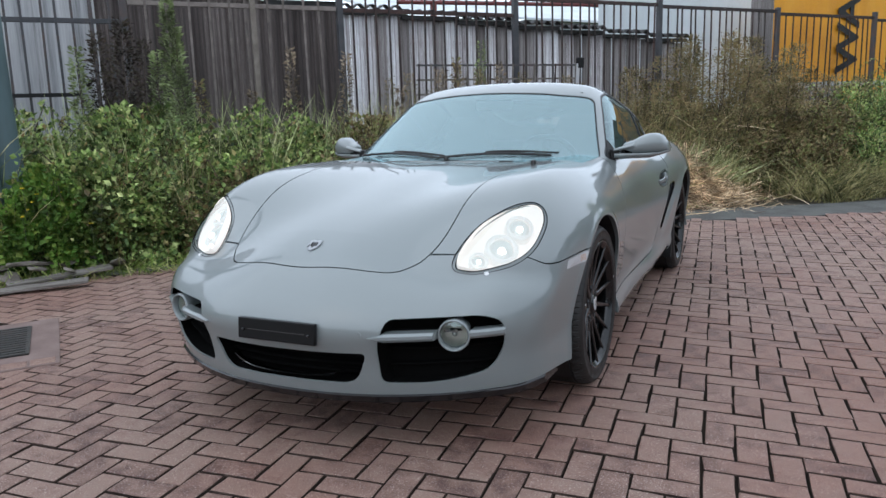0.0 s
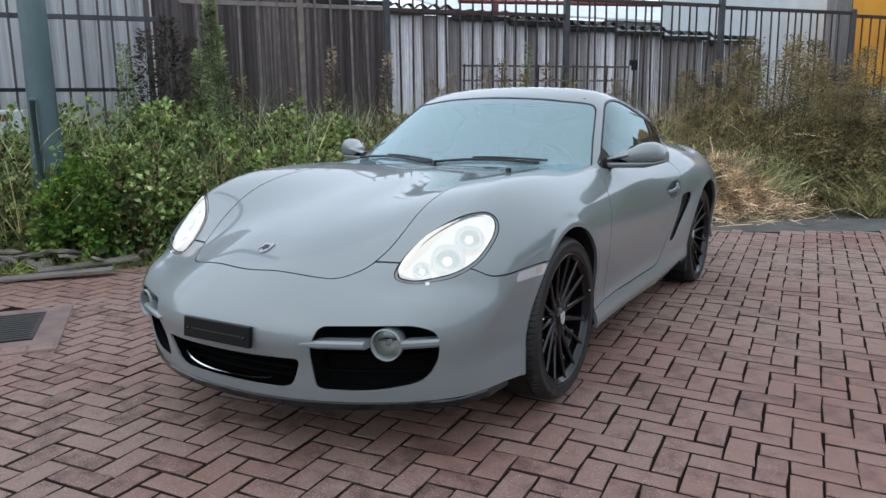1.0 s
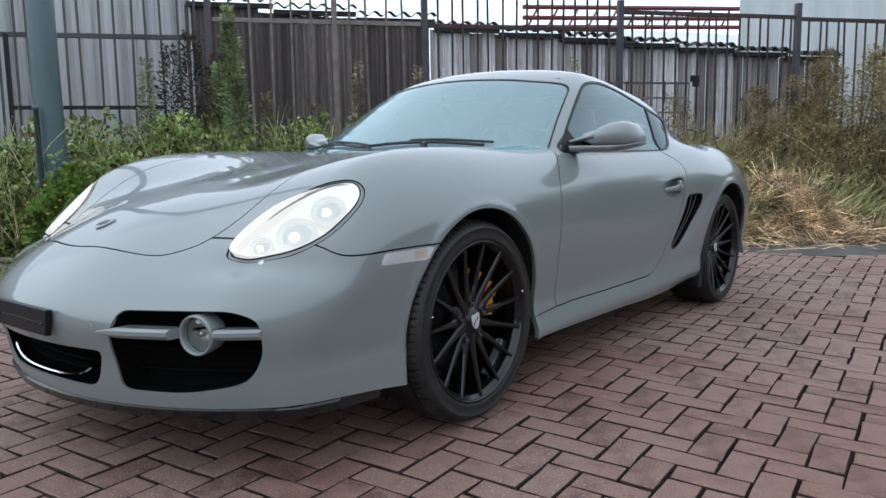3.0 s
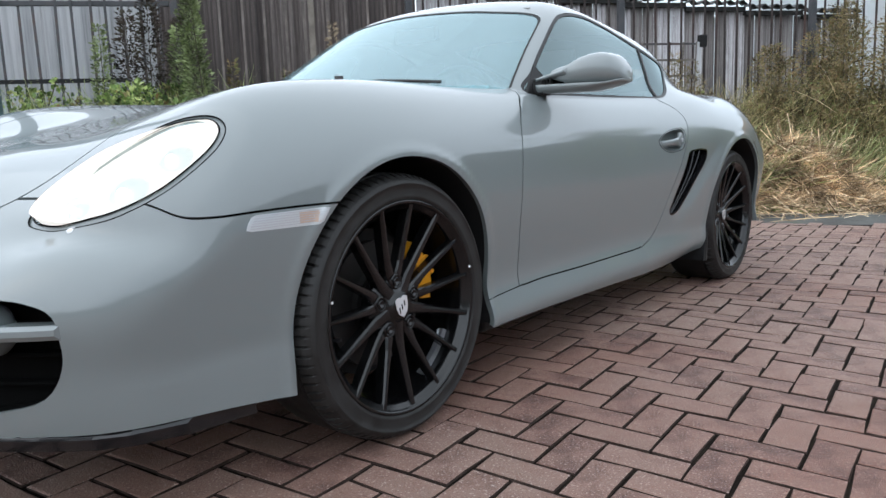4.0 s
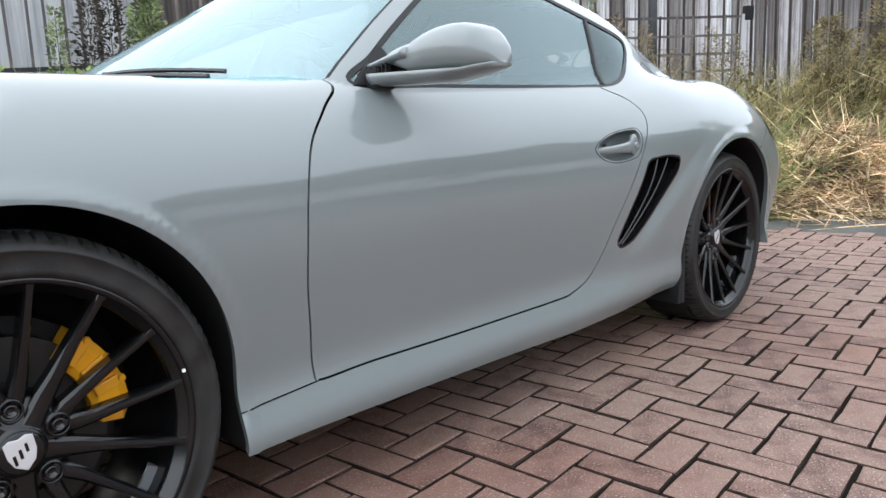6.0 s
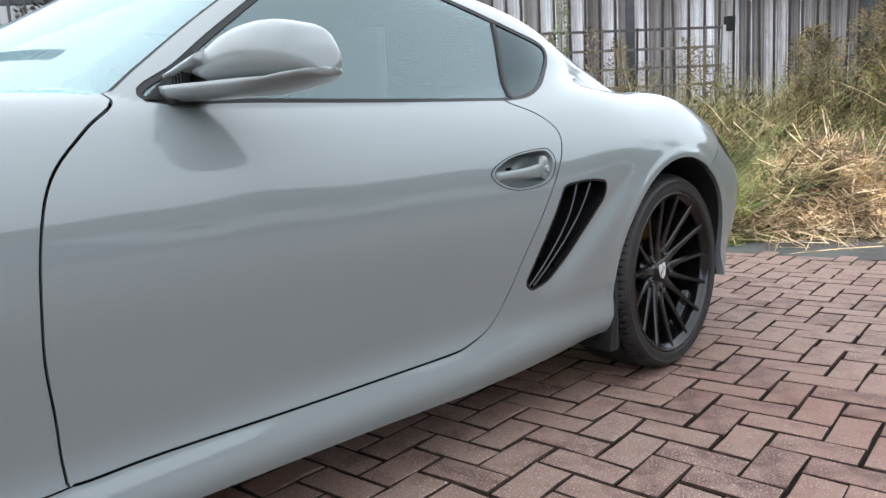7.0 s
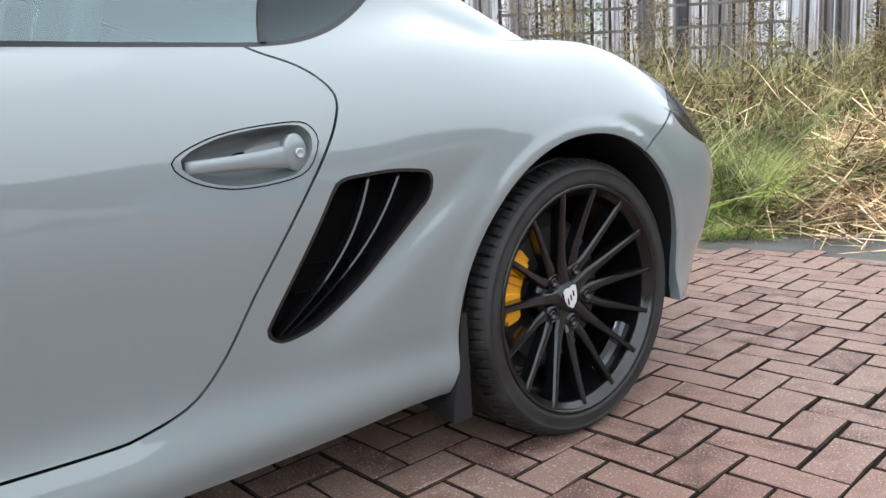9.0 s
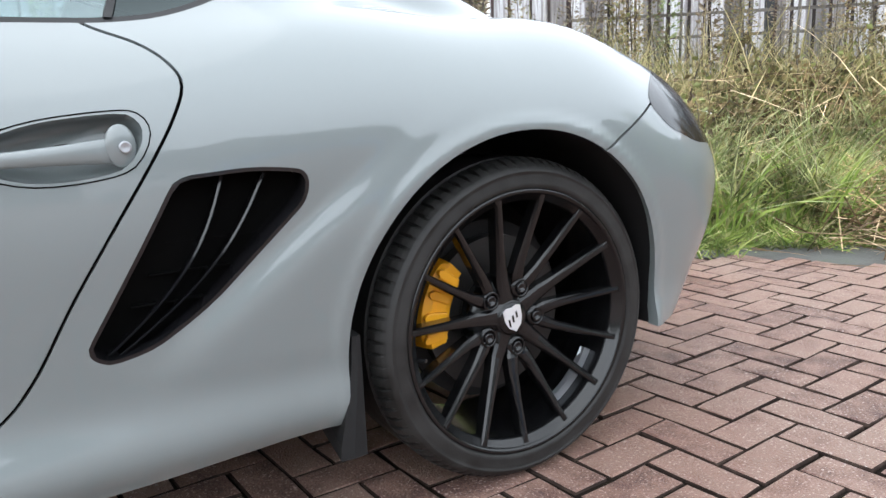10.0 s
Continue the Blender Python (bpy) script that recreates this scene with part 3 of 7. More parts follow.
both(lambda s: well(ARCH_F, s, 24))
both(lambda s: well(ARCH_R, s, 13))
part("floor_pan", box_bm(-0.50, 0.50, -1.95, 1.95, 0.16, 0.22, 0.02), black_plastic, car)
both(lambda s: part("floor_pan", flip(box_bm(0.50, 0.79, -0.80, 0.82, 0.165, 0.205, 0.012), s), black_plastic, car))


def lip():
    rings = []
    for i in range(41):
        x = -0.80 + 1.6 * i / 40
        y = surface_y(abs(x), 0.24)
        rings.append([(x, y + 0.012, 0.232), (x, y - 0.004, 0.222), (x, y + 0.006, 0.198), (x, y + 0.16, 0.19), (x, y + 0.16, 0.232)])
    part("front_lip", sweep_bm(rings), gloss_black, car, "black plastic splitter under the bumper")


lip()


# wheels
def tyre_bm(radius, half, rim_r):
    bm = bmesh.new()
    side = [(rim_r - 0.008, 0.0), (rim_r + 0.003, 0.010), (rim_r + 0.009, 0.0145), (rim_r + 0.013, 0.0125), (rim_r + 0.026, 0.0155), (radius - 0.028, 0.0135), (radius - 0.0275, 0.0145), (radius - 0.024, 0.0135), (radius - 0.016, 0.007)]
    tread = [(radius - 0.010, -0.001, 0.25), (radius - 0.004, -0.012, 1), (radius, -0.030, 1), (radius, -0.036, 0.6), (radius - 0.007, -0.038, 0), (radius - 0.007, -0.046, 0), (radius, -0.048, 0), (radius, -half, 0), (radius, -2 * half + 0.034, 0), (radius - 0.003, -2 * half + 0.016, 1), (radius - 0.012, -2 * half + 0.002, 0), (rim_r - 0.006, -2 * half, 0)]
    n, rows = 720, []
    for i in range(n):
        a = 2 * math.pi * i / n
        g = 0.006 if i % 8 in (0, 1) else 0.0
        prof = side + [(r - g * k, w - g * 0.5 * k) for r, w, k in tread]
        rows.append([bm.verts.new((w, r * math.cos(a), r * math.sin(a))) for r, w in prof])
    for i in range(n):
        a, b = rows[i], rows[(i + 1) % n]
        for k in range(len(a) - 1):
            bm.faces.new((a[k], a[k + 1], b[k + 1], b[k]))
    bmesh.ops.recalc_face_normals(bm, faces=bm.faces[:])
    return bm


def spoke_bm(a, rim_r, main, dish, bolt_a):
    """One spoke: broad and deep at the hub, thin where it meets the rim; paired ones spring from the bolt's boss."""
    bm = bmesh.new()
    k = rim_r / 0.252
    rows = [(0.030, 0.021, -0.018, -0.060), (0.058, 0.0165, -0.020, -0.058), (0.085, 0.0150, -0.021, -0.055), (0.115, 0.0118, -0.018, -0.050), (0.165 * k, 0.0090, -0.010, -0.044), (0.205 * k, 0.0082, -0.003, -0.036), (rim_r - 0.022, 0.0078, 0.001, -0.028), (rim_r - 0.008, 0.0105, 0.003, -0.024)]
    if not main:
        rows = [(0.052, 0.0125, -0.030, -0.06), (0.075, 0.0125, -0.024, -0.058)] + [(r, w * 0.92, x0 - 0.001, x1) for r, w, x0, x1 in rows[2:]]
    for r, w, x0, x1 in rows:
        drop = dish * (1 - min(1, r / (rim_r - 0.02)))
        bend = (bolt_a - a) * 0.55 * max(0.0, 1 - (r - 0.05) / 0.075) ** 1.5 if not main else 0.0
        b = a + min(max(bend, -0.2), 0.2)
        for sx, sw in ((x0 - 0.006, -1.0), (x0 - 0.001, -0.62), (x0, 0.0), (x0 - 0.001, 0.62), (x0 - 0.006, 1.0), (x1, 0.85), (x1, -0.85)):
            bm.verts.new((sx - drop, r * math.cos(b) - sw * w * math.sin(b), r * math.sin(b) + sw * w * math.cos(b)))
    bm.verts.ensure_lookup_table()
    for i in range(len(rows) - 1):
        for j in range(7):
            q0 = 7 * i
            bm.faces.new([bm.verts[q] for q in (q0 + j, q0 + (j + 1) % 7, q0 + 7 + (j + 1) % 7, q0 + 7 + j)])
    bm.faces.new([bm.verts[7 * (len(rows) - 1) + j] for j in range(7)])
    bmesh.ops.recalc_face_normals(bm, faces=bm.faces[:])
    return bm


def sector_bm(r0, r1, a0, a1, x0, x1, n=14):
    rings = []
    for i in range(n + 1):
        a = radians(a0 + (a1 - a0) * i / n)
        e = min(i, n - i) / n
        k = 0.010 * max(0, 1 - e * 8)
        c, s = math.cos(a), math.sin(a)
        rings.append([(x0 - k, (r0 + k) * c, (r0 + k) * s), (x0 + 0.004, (r0 + 0.012) * c, (r0 + 0.012) * s), (x0 + 0.006, (r1 - 0.016) * c, (r1 - 0.016) * s), (x0 - k, (r1 - k) * c, (r1 - k) * s), (x1, r1 * c, r1 * s), (x1, r0 * c, r0 * s)])
    return sweep_bm(rings)


crest_silver = material("crest_silver", (0.62, 0.62, 0.63), 0.35, 0.3)
weight_silver = material("balance_weight", (0.36, 0.37, 0.39), 0.35, 0.6)
white_dot = material("white_dot", (0.85, 0.85, 0.85), 0.5)


def shield_bm(h, w, depth):
    pts = [(-w, 0.42 * h), (-0.55 * w, 0.5 * h), (0, 0.44 * h), (0.55 * w, 0.5 * h), (w, 0.42 * h), (w * 0.97, 0), (0.7 * w, -0.3 * h), (0, -0.52 * h), (-0.7 * w, -0.3 * h), (-0.97 * w, 0)]
    return sweep_bm([[(0, y, z) for y, z in pts], [(depth * 0.7, y, z) for y, z in pts], [(depth, y * 0.9, z * 0.9) for y, z in pts]])


def wheel(hub, radius, half, s, bolt, caliper, turn, rim_r, dish):
    w = new("wheel")
    w.parent = car
    w.matrix_basis = pose(*hub) if s > 0 else pose(-hub[0], hub[1], hub[2], 0, 0, 180)
    if s < 0:
        bolt, caliper = 180 - bolt, 180 - caliper
    tyre = part("tyre", tyre_bm(radius, half, rim_r), rubber, w, smooth=True).data
    for q in tyre.polygons:
        if math.hypot(q.center.y, q.center.z) > radius - 0.014:
            q.use_smooth = False
    barrel = [(rim_r + 0.002, 0.006), (rim_r + 0.001, 0.011), (rim_r - 0.004, 0.012), (rim_r - 0.009, 0.008), (rim_r - 0.010, 0.000), (rim_r - 0.022, -0.004), (rim_r - 0.0235, -0.020), (rim_r - 0.022, -0.06), (rim_r - 0.030, -0.11), (rim_r - 0.024, -2 * half)]
    part("rim", lathe_bm(barrel, 96), wheel_black, w, smooth=True)
    disc = part("brake_disc", lathe_bm([(0.04, -0.085), (0.085, -0.085), (0.09, -0.098), (0.162, -0.098), (0.162, -0.124), (0.04, -0.124)], 72), steel, w)
    part("backplate", lathe_bm([(0.02, -0.13), (0.19, -0.135), (0.19, -0.15)], 48), black_plastic, w)
    part("hub", lathe_bm([(0.001, -0.012), (0.034, -0.012), (0.037, -0.016), (0.041, -0.020), (0.052, -0.024), (0.068, -0.029), (0.080, -0.036), (0.088, -0.048), (0.090, -0.064), (0.06, -0.09)], 48), wheel_black, w, smooth=True, at=pose(-dish, 0, 0))
    cap = part("centre_cap", lathe_bm([(0.001, -0.0085), (0.030, -0.009), (0.034, -0.012), (0.034, -0.016)], 40), wheel_black, w, smooth=True, at=pose(-dish, 0, 0))
    part("crest", shield_bm(0.054, 0.0215, 0.002), crest_silver, cap, "worn silver shield", at=pose(-0.0086, 0, 0, turn))
    for k in range(3):
        part("crest_bar", box_bm(-0.0066, -0.0062, -0.014 + 0.010 * k, -0.0095 + 0.010 * k, -0.014 + 0.007 * k, 0.002 + 0.006 * k), wheel_black, cap, at=pose(0, 0, 0, turn))
    for k in range(5):
        for d, m in ((36, True), (-12, False), (12, False)):
            part("spoke", spoke_bm(radians(bolt + 72 * k + d), rim_r, m, dish, radians(bolt + 72 * k)), wheel_black, w, smooth=False)
        a = radians(bolt + 72 * k)
        at = pose(-dish * 0.75, 0.064 * math.cos(a), 0.064 * math.sin(a))
        part("wheel_bolt", lathe_bm([(0.001, -0.026), (0.006, -0.026), (0.0075, -0.019), (0.0100, -0.019), (0.0110, -0.022), (0.0120, -0.045)], 16), gloss_black, w, at=at, smooth=True)
        part("bolt_seat", lathe_bm([(0.0135, -0.050), (0.0145, -0.022), (0.018, -0.019), (0.022, -0.05)], 20), wheel_black, w, at=at, smooth=True)
    cal = part("brake_caliper", sector_bm(0.130, 0.192, caliper - 29, caliper + 29, -0.072, -0.125), yellow, w, "bright yellow brake caliper")
    for d in (-20, -6, 8, 22):
        a = radians(caliper + d)
        part("caliper_rib", box_bm(-0.068, -0.060, -0.010, 0.010, 0.140, 0.185, 0.003), yellow, cal, at=pose(0, 0, 0, caliper + d - 90))
        part("caliper_bolt", lathe_bm([(0.001, -0.056), (0.006, -0.056), (0.007, -0.064)], 8), yellow, cal, at=pose(0, 0.187 * math.cos(a), 0.187 * math.sin(a)))
    part("balance_weight", sector_bm(rim_r - 0.030, rim_r - 0.026, -62, -28, -0.05, -0.07, 6), weight_silver, w)
    for d in (14, 166) if hub is HUB_F else ():
        a = radians(d)
        part("paint_dot", lathe_bm([(0.0005, 0.0132), (0.0032, 0.0132), (0.0035, 0.0115)], 10), white_dot, w, at=pose(0, (rim_r - 0.005) * math.cos(a), (rim_r - 0.005) * math.sin(a)))
    part("valve", tube_bm([(0.002, -0.225, -0.03), (-0.02, -0.235, -0.032)], 0.004), gloss_black, w)
    return w


for s in (1, -1):
    wheel(HUB_F, 0.334, 0.105, s, 93, 24, 10, 0.267, 0.002)
    wheel(HUB_R, 0.324, 0.114, s, 66, 163, 12, 0.264, 0.026)
    rings = [[(0.64, 0.866, z), (0.872, 0.866 - f, z), (0.876, 0.872 - f * 0.5, z), (0.872, 0.880, z), (0.64, 0.885, z)] for z, f in ((0.36, 0.002), (0.30, 0.006), (0.25, 0.014), (0.20, 0.026), (0.165, 0.034), (0.140, 0.036))]
    part("mud_flap", flip(sweep_bm(rings), s), black_plastic, car, "black rubber mud flap")


# nose: grilles, fog lamps, plate holder, emblem
def grille(x0, x1, z0, z1, name):
    rings = []
    for i in range(15):
        x = x0 + (x1 - x0) * i / 14
        y = surface_y(abs(x), (z0 + z1) / 2) + 0.10
        rings.append([(x, y, z0 - 0.03), (x, y, z1 + 0.03), (x, y + 0.01, z1 + 0.03), (x, y + 0.01, z0 - 0.03)])
    g = part(name, sweep_bm(rings), gap_dark, car, "black grille mesh")
    for k in range(1, 4):
        z = z0 + (z1 - z0) * k / 4
        bars = []
        for i in range(15):
            x = x0 + (x1 - x0) * i / 14
            y = surface_y(abs(x), z) + 0.062
            bars.append([(x, y, z - 0.004), (x, y - 0.003, z), (x, y, z + 0.004), (x, y + 0.025, z + 0.006), (x, y + 0.025, z - 0.004)])
        part("slat", sweep_bm(bars), gap_dark, g)
    return g


fog_glass = glass_material("fog_glass", (0.85, 0.86, 0.84))
reflector = material("reflector", (0.80, 0.80, 0.74), 0.35, 0.35)
grille(-0.34, 0.34, 0.26, 0.38, "front_grille")


def duct(outline, s=1):
    """The black throat behind an opening in the nose."""
    rings = [[(x, surface_y(abs(x), z) + d, z) for x, z in outline] for d in (0.006, 0.05, 0.115)]
    part("grille_throat", flip(sweep_bm(rings, False), s), gap_dark, car, "black grille surround")


duct(grille_mid)
rings = []
for i in range(21):
    x = -0.235 + 0.47 * i / 20
    y = surface_y(abs(x), 0.30) + 0.012
    z = 0.292 - 0.012 * (1 - (x / 0.24) ** 2) + 0.03 * abs(x / 0.24) ** 6
    rings.append([(x, y, z - 0.002), (x, y - 0.004, z + 0.001), (x, y, z + 0.004), (x, y + 0.02, z + 0.003), (x, y + 0.02, z - 0.003)])
part("grille_strip", sweep_bm(rings), chrome, car, "thin bright strip in the lower intake")


def nose_side(s):
    grille(s * 0.33, s * 0.75, 0.26, 0.50, "side_grille")
    duct(grille_side, s)
    for a, b in ((0.330, 0.527), (0.629, 0.725)):
        rings = []
        for i in range(17):
            x = a + (b - a) * i / 16
            u = (x - 0.330) / 0.395
            y = surface_y(x, 0.437) - 0.006
            h = 0.0135 * min(1, 0.25 + u * 6)
            rings.append([(x, y + 0.006, 0.437 - h), (x, y - 0.004, 0.437 - h * 0.3), (x, y - 0.004, 0.437 + h * 0.5), (x, y + 0.008, 0.437 + h), (x, y + 0.05, 0.437 + h), (x, y + 0.05, 0.437 - h)])
        part("grille_blade", flip(sweep_bm(rings), s), paint, car)
    fx = 0.578
    fy = surface_y(fx, 0.434) + 0.020
    at = Matrix.Translation((s * fx, fy, 0.434)) @ pose(0, 0, 0, 0, 0, s * 14)
    shell = part("fog_lamp", lathe_bm([(0.0445, 0.06), (0.053, 0.045), (0.0545, -0.004), (0.0525, -0.012), (0.0485, -0.012), (0.046, -0.004), (0.0445, 0.03)], 48, "y"), paint, car, "round fog lamp in a grey ring", smooth=True, at=at)
    part("bowl", lathe_bm([(0.002, 0.045), (0.02, 0.043), (0.036, 0.03), (0.0445, 0.012)], 40, "y"), reflector, shell, "bright reflector bowl", smooth=True)
    part("bulb", lathe_bm([(0.0005, 0.008), (0.008, 0.010), (0.011, 0.018), (0.009, 0.043)], 20, "y"), chrome, shell, smooth=True)
    part("lens", lathe_bm([(0.0005, 0.001), (0.025, 0.003), (0.0445, 0.009)], 40, "y"), fog_glass, shell, smooth=True)
    wx, wy = 0.627, -1.897
    part("washer_jet", lathe_bm([(0.0005, 0.014), (0.009, 0.012), (0.012, 0.004), (0.013, -0.02)], 16, "z"), crest_silver, car, at=pose(s * wx, wy, 0.597, 20), smooth=True)
    part("parking_sensor", lathe_bm([(0.0005, -0.004), (0.010, -0.004), (0.012, -0.001), (0.012, 0.01)], 20, "y"), paint, car, at=pose(s * 0.30, surface_y(0.30, 0.43) + 0.003, 0.447, 0, 0, s * 8))


both(nose_side)
plate_black = material("plate_black", (0.006, 0.0065, 0.007), 0.35, spec=0.22)
holder = part("plate_holder", box_bm(-0.155, 0.155, -0.012, 0.006, -0.036, 0.036, 0.003), plate_black, car, "empty black number plate holder", at=pose(0.012, -2.262, 0.448, -6))
part("ridge", box_bm(-0.115, 0.115, -0.0135, -0.012, -0.003, 0.0, 0.0006), steel, holder)
for x in (-0.132, 0.132):
    part("screw", lathe_bm([(0.001, -0.017), (0.005, -0.016), (0.006, -0.012)], 12, "y"), gloss_black, holder, at=pose(x, 0, -0.004))
badge = part("hood_badge", shield_bm(0.062, 0.024, 0.005), weight_silver, car, "small silver shield badge on the hood", at=Matrix(((0, 1, 0, 0), (-0.42, 0, 0.91, -2.0), (0.91, 0, 0.42, 0.6895), (0, 0, 0, 1))))
part("badge_field", shield_bm(0.030, 0.012, 0.0012), gloss_black, badge, at=pose(0.005, 0, 0))
for k in range(4):
    part("badge_bar", box_bm(0.005, 0.0062, -0.017 + 0.009 * k, -0.0125 + 0.009 * k, -0.018 + 0.012 * (k % 2), -0.002 + 0.012 * (k % 2)), plate_black, badge)


# headlamps: bulbs behind the lens, bowl and projectors glowing to paint in their light
def lit(name, colour, strength):
    m = bpy.data.materials.new(name)
    m.use_nodes = True
    b = m.node_tree.nodes["Principled BSDF"]
    b.inputs["Base Color"].default_value = (*colour, 1)
    b.inputs["Emission Color"].default_value = (*colour, 1)
    b.inputs["Emission Strength"].default_value = strength
    return m


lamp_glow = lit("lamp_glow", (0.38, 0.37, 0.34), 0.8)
bowl_glow = lit("bowl_glow", (0.47, 0.435, 0.40), 1.3)
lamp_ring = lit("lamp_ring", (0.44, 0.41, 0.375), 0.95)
lamp_burn = lit("lamp_filament", (1.0, 0.97, 0.91), 6.0)
frame_m = Matrix((LAMP_U, LAMP_V, LAMP_N)).transposed().to_4x4()


def headlamp(s):
    mir = Matrix.Diagonal((s, 1, 1, 1))
    base = Matrix.Translation(LAMP_C) @ frame_m

    def at_lamp(bm):
        bm.transform(mir @ base)
        if s < 0:
            bmesh.ops.reverse_faces(bm, faces=bm.faces[:])
        return bm

    lens = [o for o in car.children if o.name.startswith("headlamp") and (o.data.vertices[0].co.x > 0) == (s > 0)][0]
    line = lamp_line * 0.985
    rings = [[(u * k, v * k + (1 - k) * -0.06, d) for u, v in line] for k, d in ((1.0, 0.012), (0.98, -0.02), (0.85, -0.06), (0.5, -0.085), (0.03, -0.09))]
    part("lamp_bowl", at_lamp(sweep_bm(rings, False)), bowl_glow, lens, "white reflector bowl with its own painted-in glow", smooth=True)
    for u, v, r in ((0.085, -0.075, 0.052), (-0.03, -0.075, 0.060), (-0.125, -0.04, 0.034)):
        bm = lathe_bm([(r * 0.72, -0.012), (r * 0.95, -0.010), (r, -0.016), (r, -0.05)], 36, "z")
        bm.transform(Matrix.Translation((u, v, 0)))
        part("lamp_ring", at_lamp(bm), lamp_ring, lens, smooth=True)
        bm = lathe_bm([(0.0005, -0.006), (r * 0.45, -0.012), (r * 0.72, -0.024)], 28, "z")
        bm.transform(Matrix.Translation((u, v, 0)))
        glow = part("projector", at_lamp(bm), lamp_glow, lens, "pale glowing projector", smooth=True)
        bm = lathe_bm([(0.0005, 0.004), (r * 0.16, 0.001), (r * 0.22, -0.008)], 20, "z")
        bm.transform(Matrix.Translation((u - r * 0.2, v - r * 0.1, 0)))
        part("bulb", at_lamp(bm), lamp_burn, lens, "burning white bulb", smooth=True)


both(headlamp)


def lamp_groove(s):
    """The dark joints round the lens and round its collar."""
    for grow in (0.0, 0.012):
        line = []
        for i, (u, v) in enumerate(lamp_line):
            e = lamp_line[(i + 1) % len(lamp_line)] - lamp_line[i - 1]
            e = e / np.linalg.norm(e)
            way = np.array((e[1], -e[0]))
            if way @ (lamp_line[i] - lamp_line.mean(0)) < 0:
                way = -way
            q = LAMP_C + LAMP_U * float(u + grow * way[0]) + LAMP_V * float(v + grow * way[1])
            lo, hi = -0.1, 0.1
            for _ in range(14):
                m = (lo + hi) / 2
                if body(np.array([q + LAMP_N * m]))[0] > 0:
                    hi = m
                else:
                    lo = m
            line.append(q + LAMP_N * (hi - 0.0008))
        part("lamp_groove", flip(tube_bm(line + line[:1], 0.0016, 5, False), s), gap_dark, car)


both(lamp_groove)


marker_amber = material("marker_amber", (0.50, 0.38, 0.31), 0.2, 0.0, 1.0)


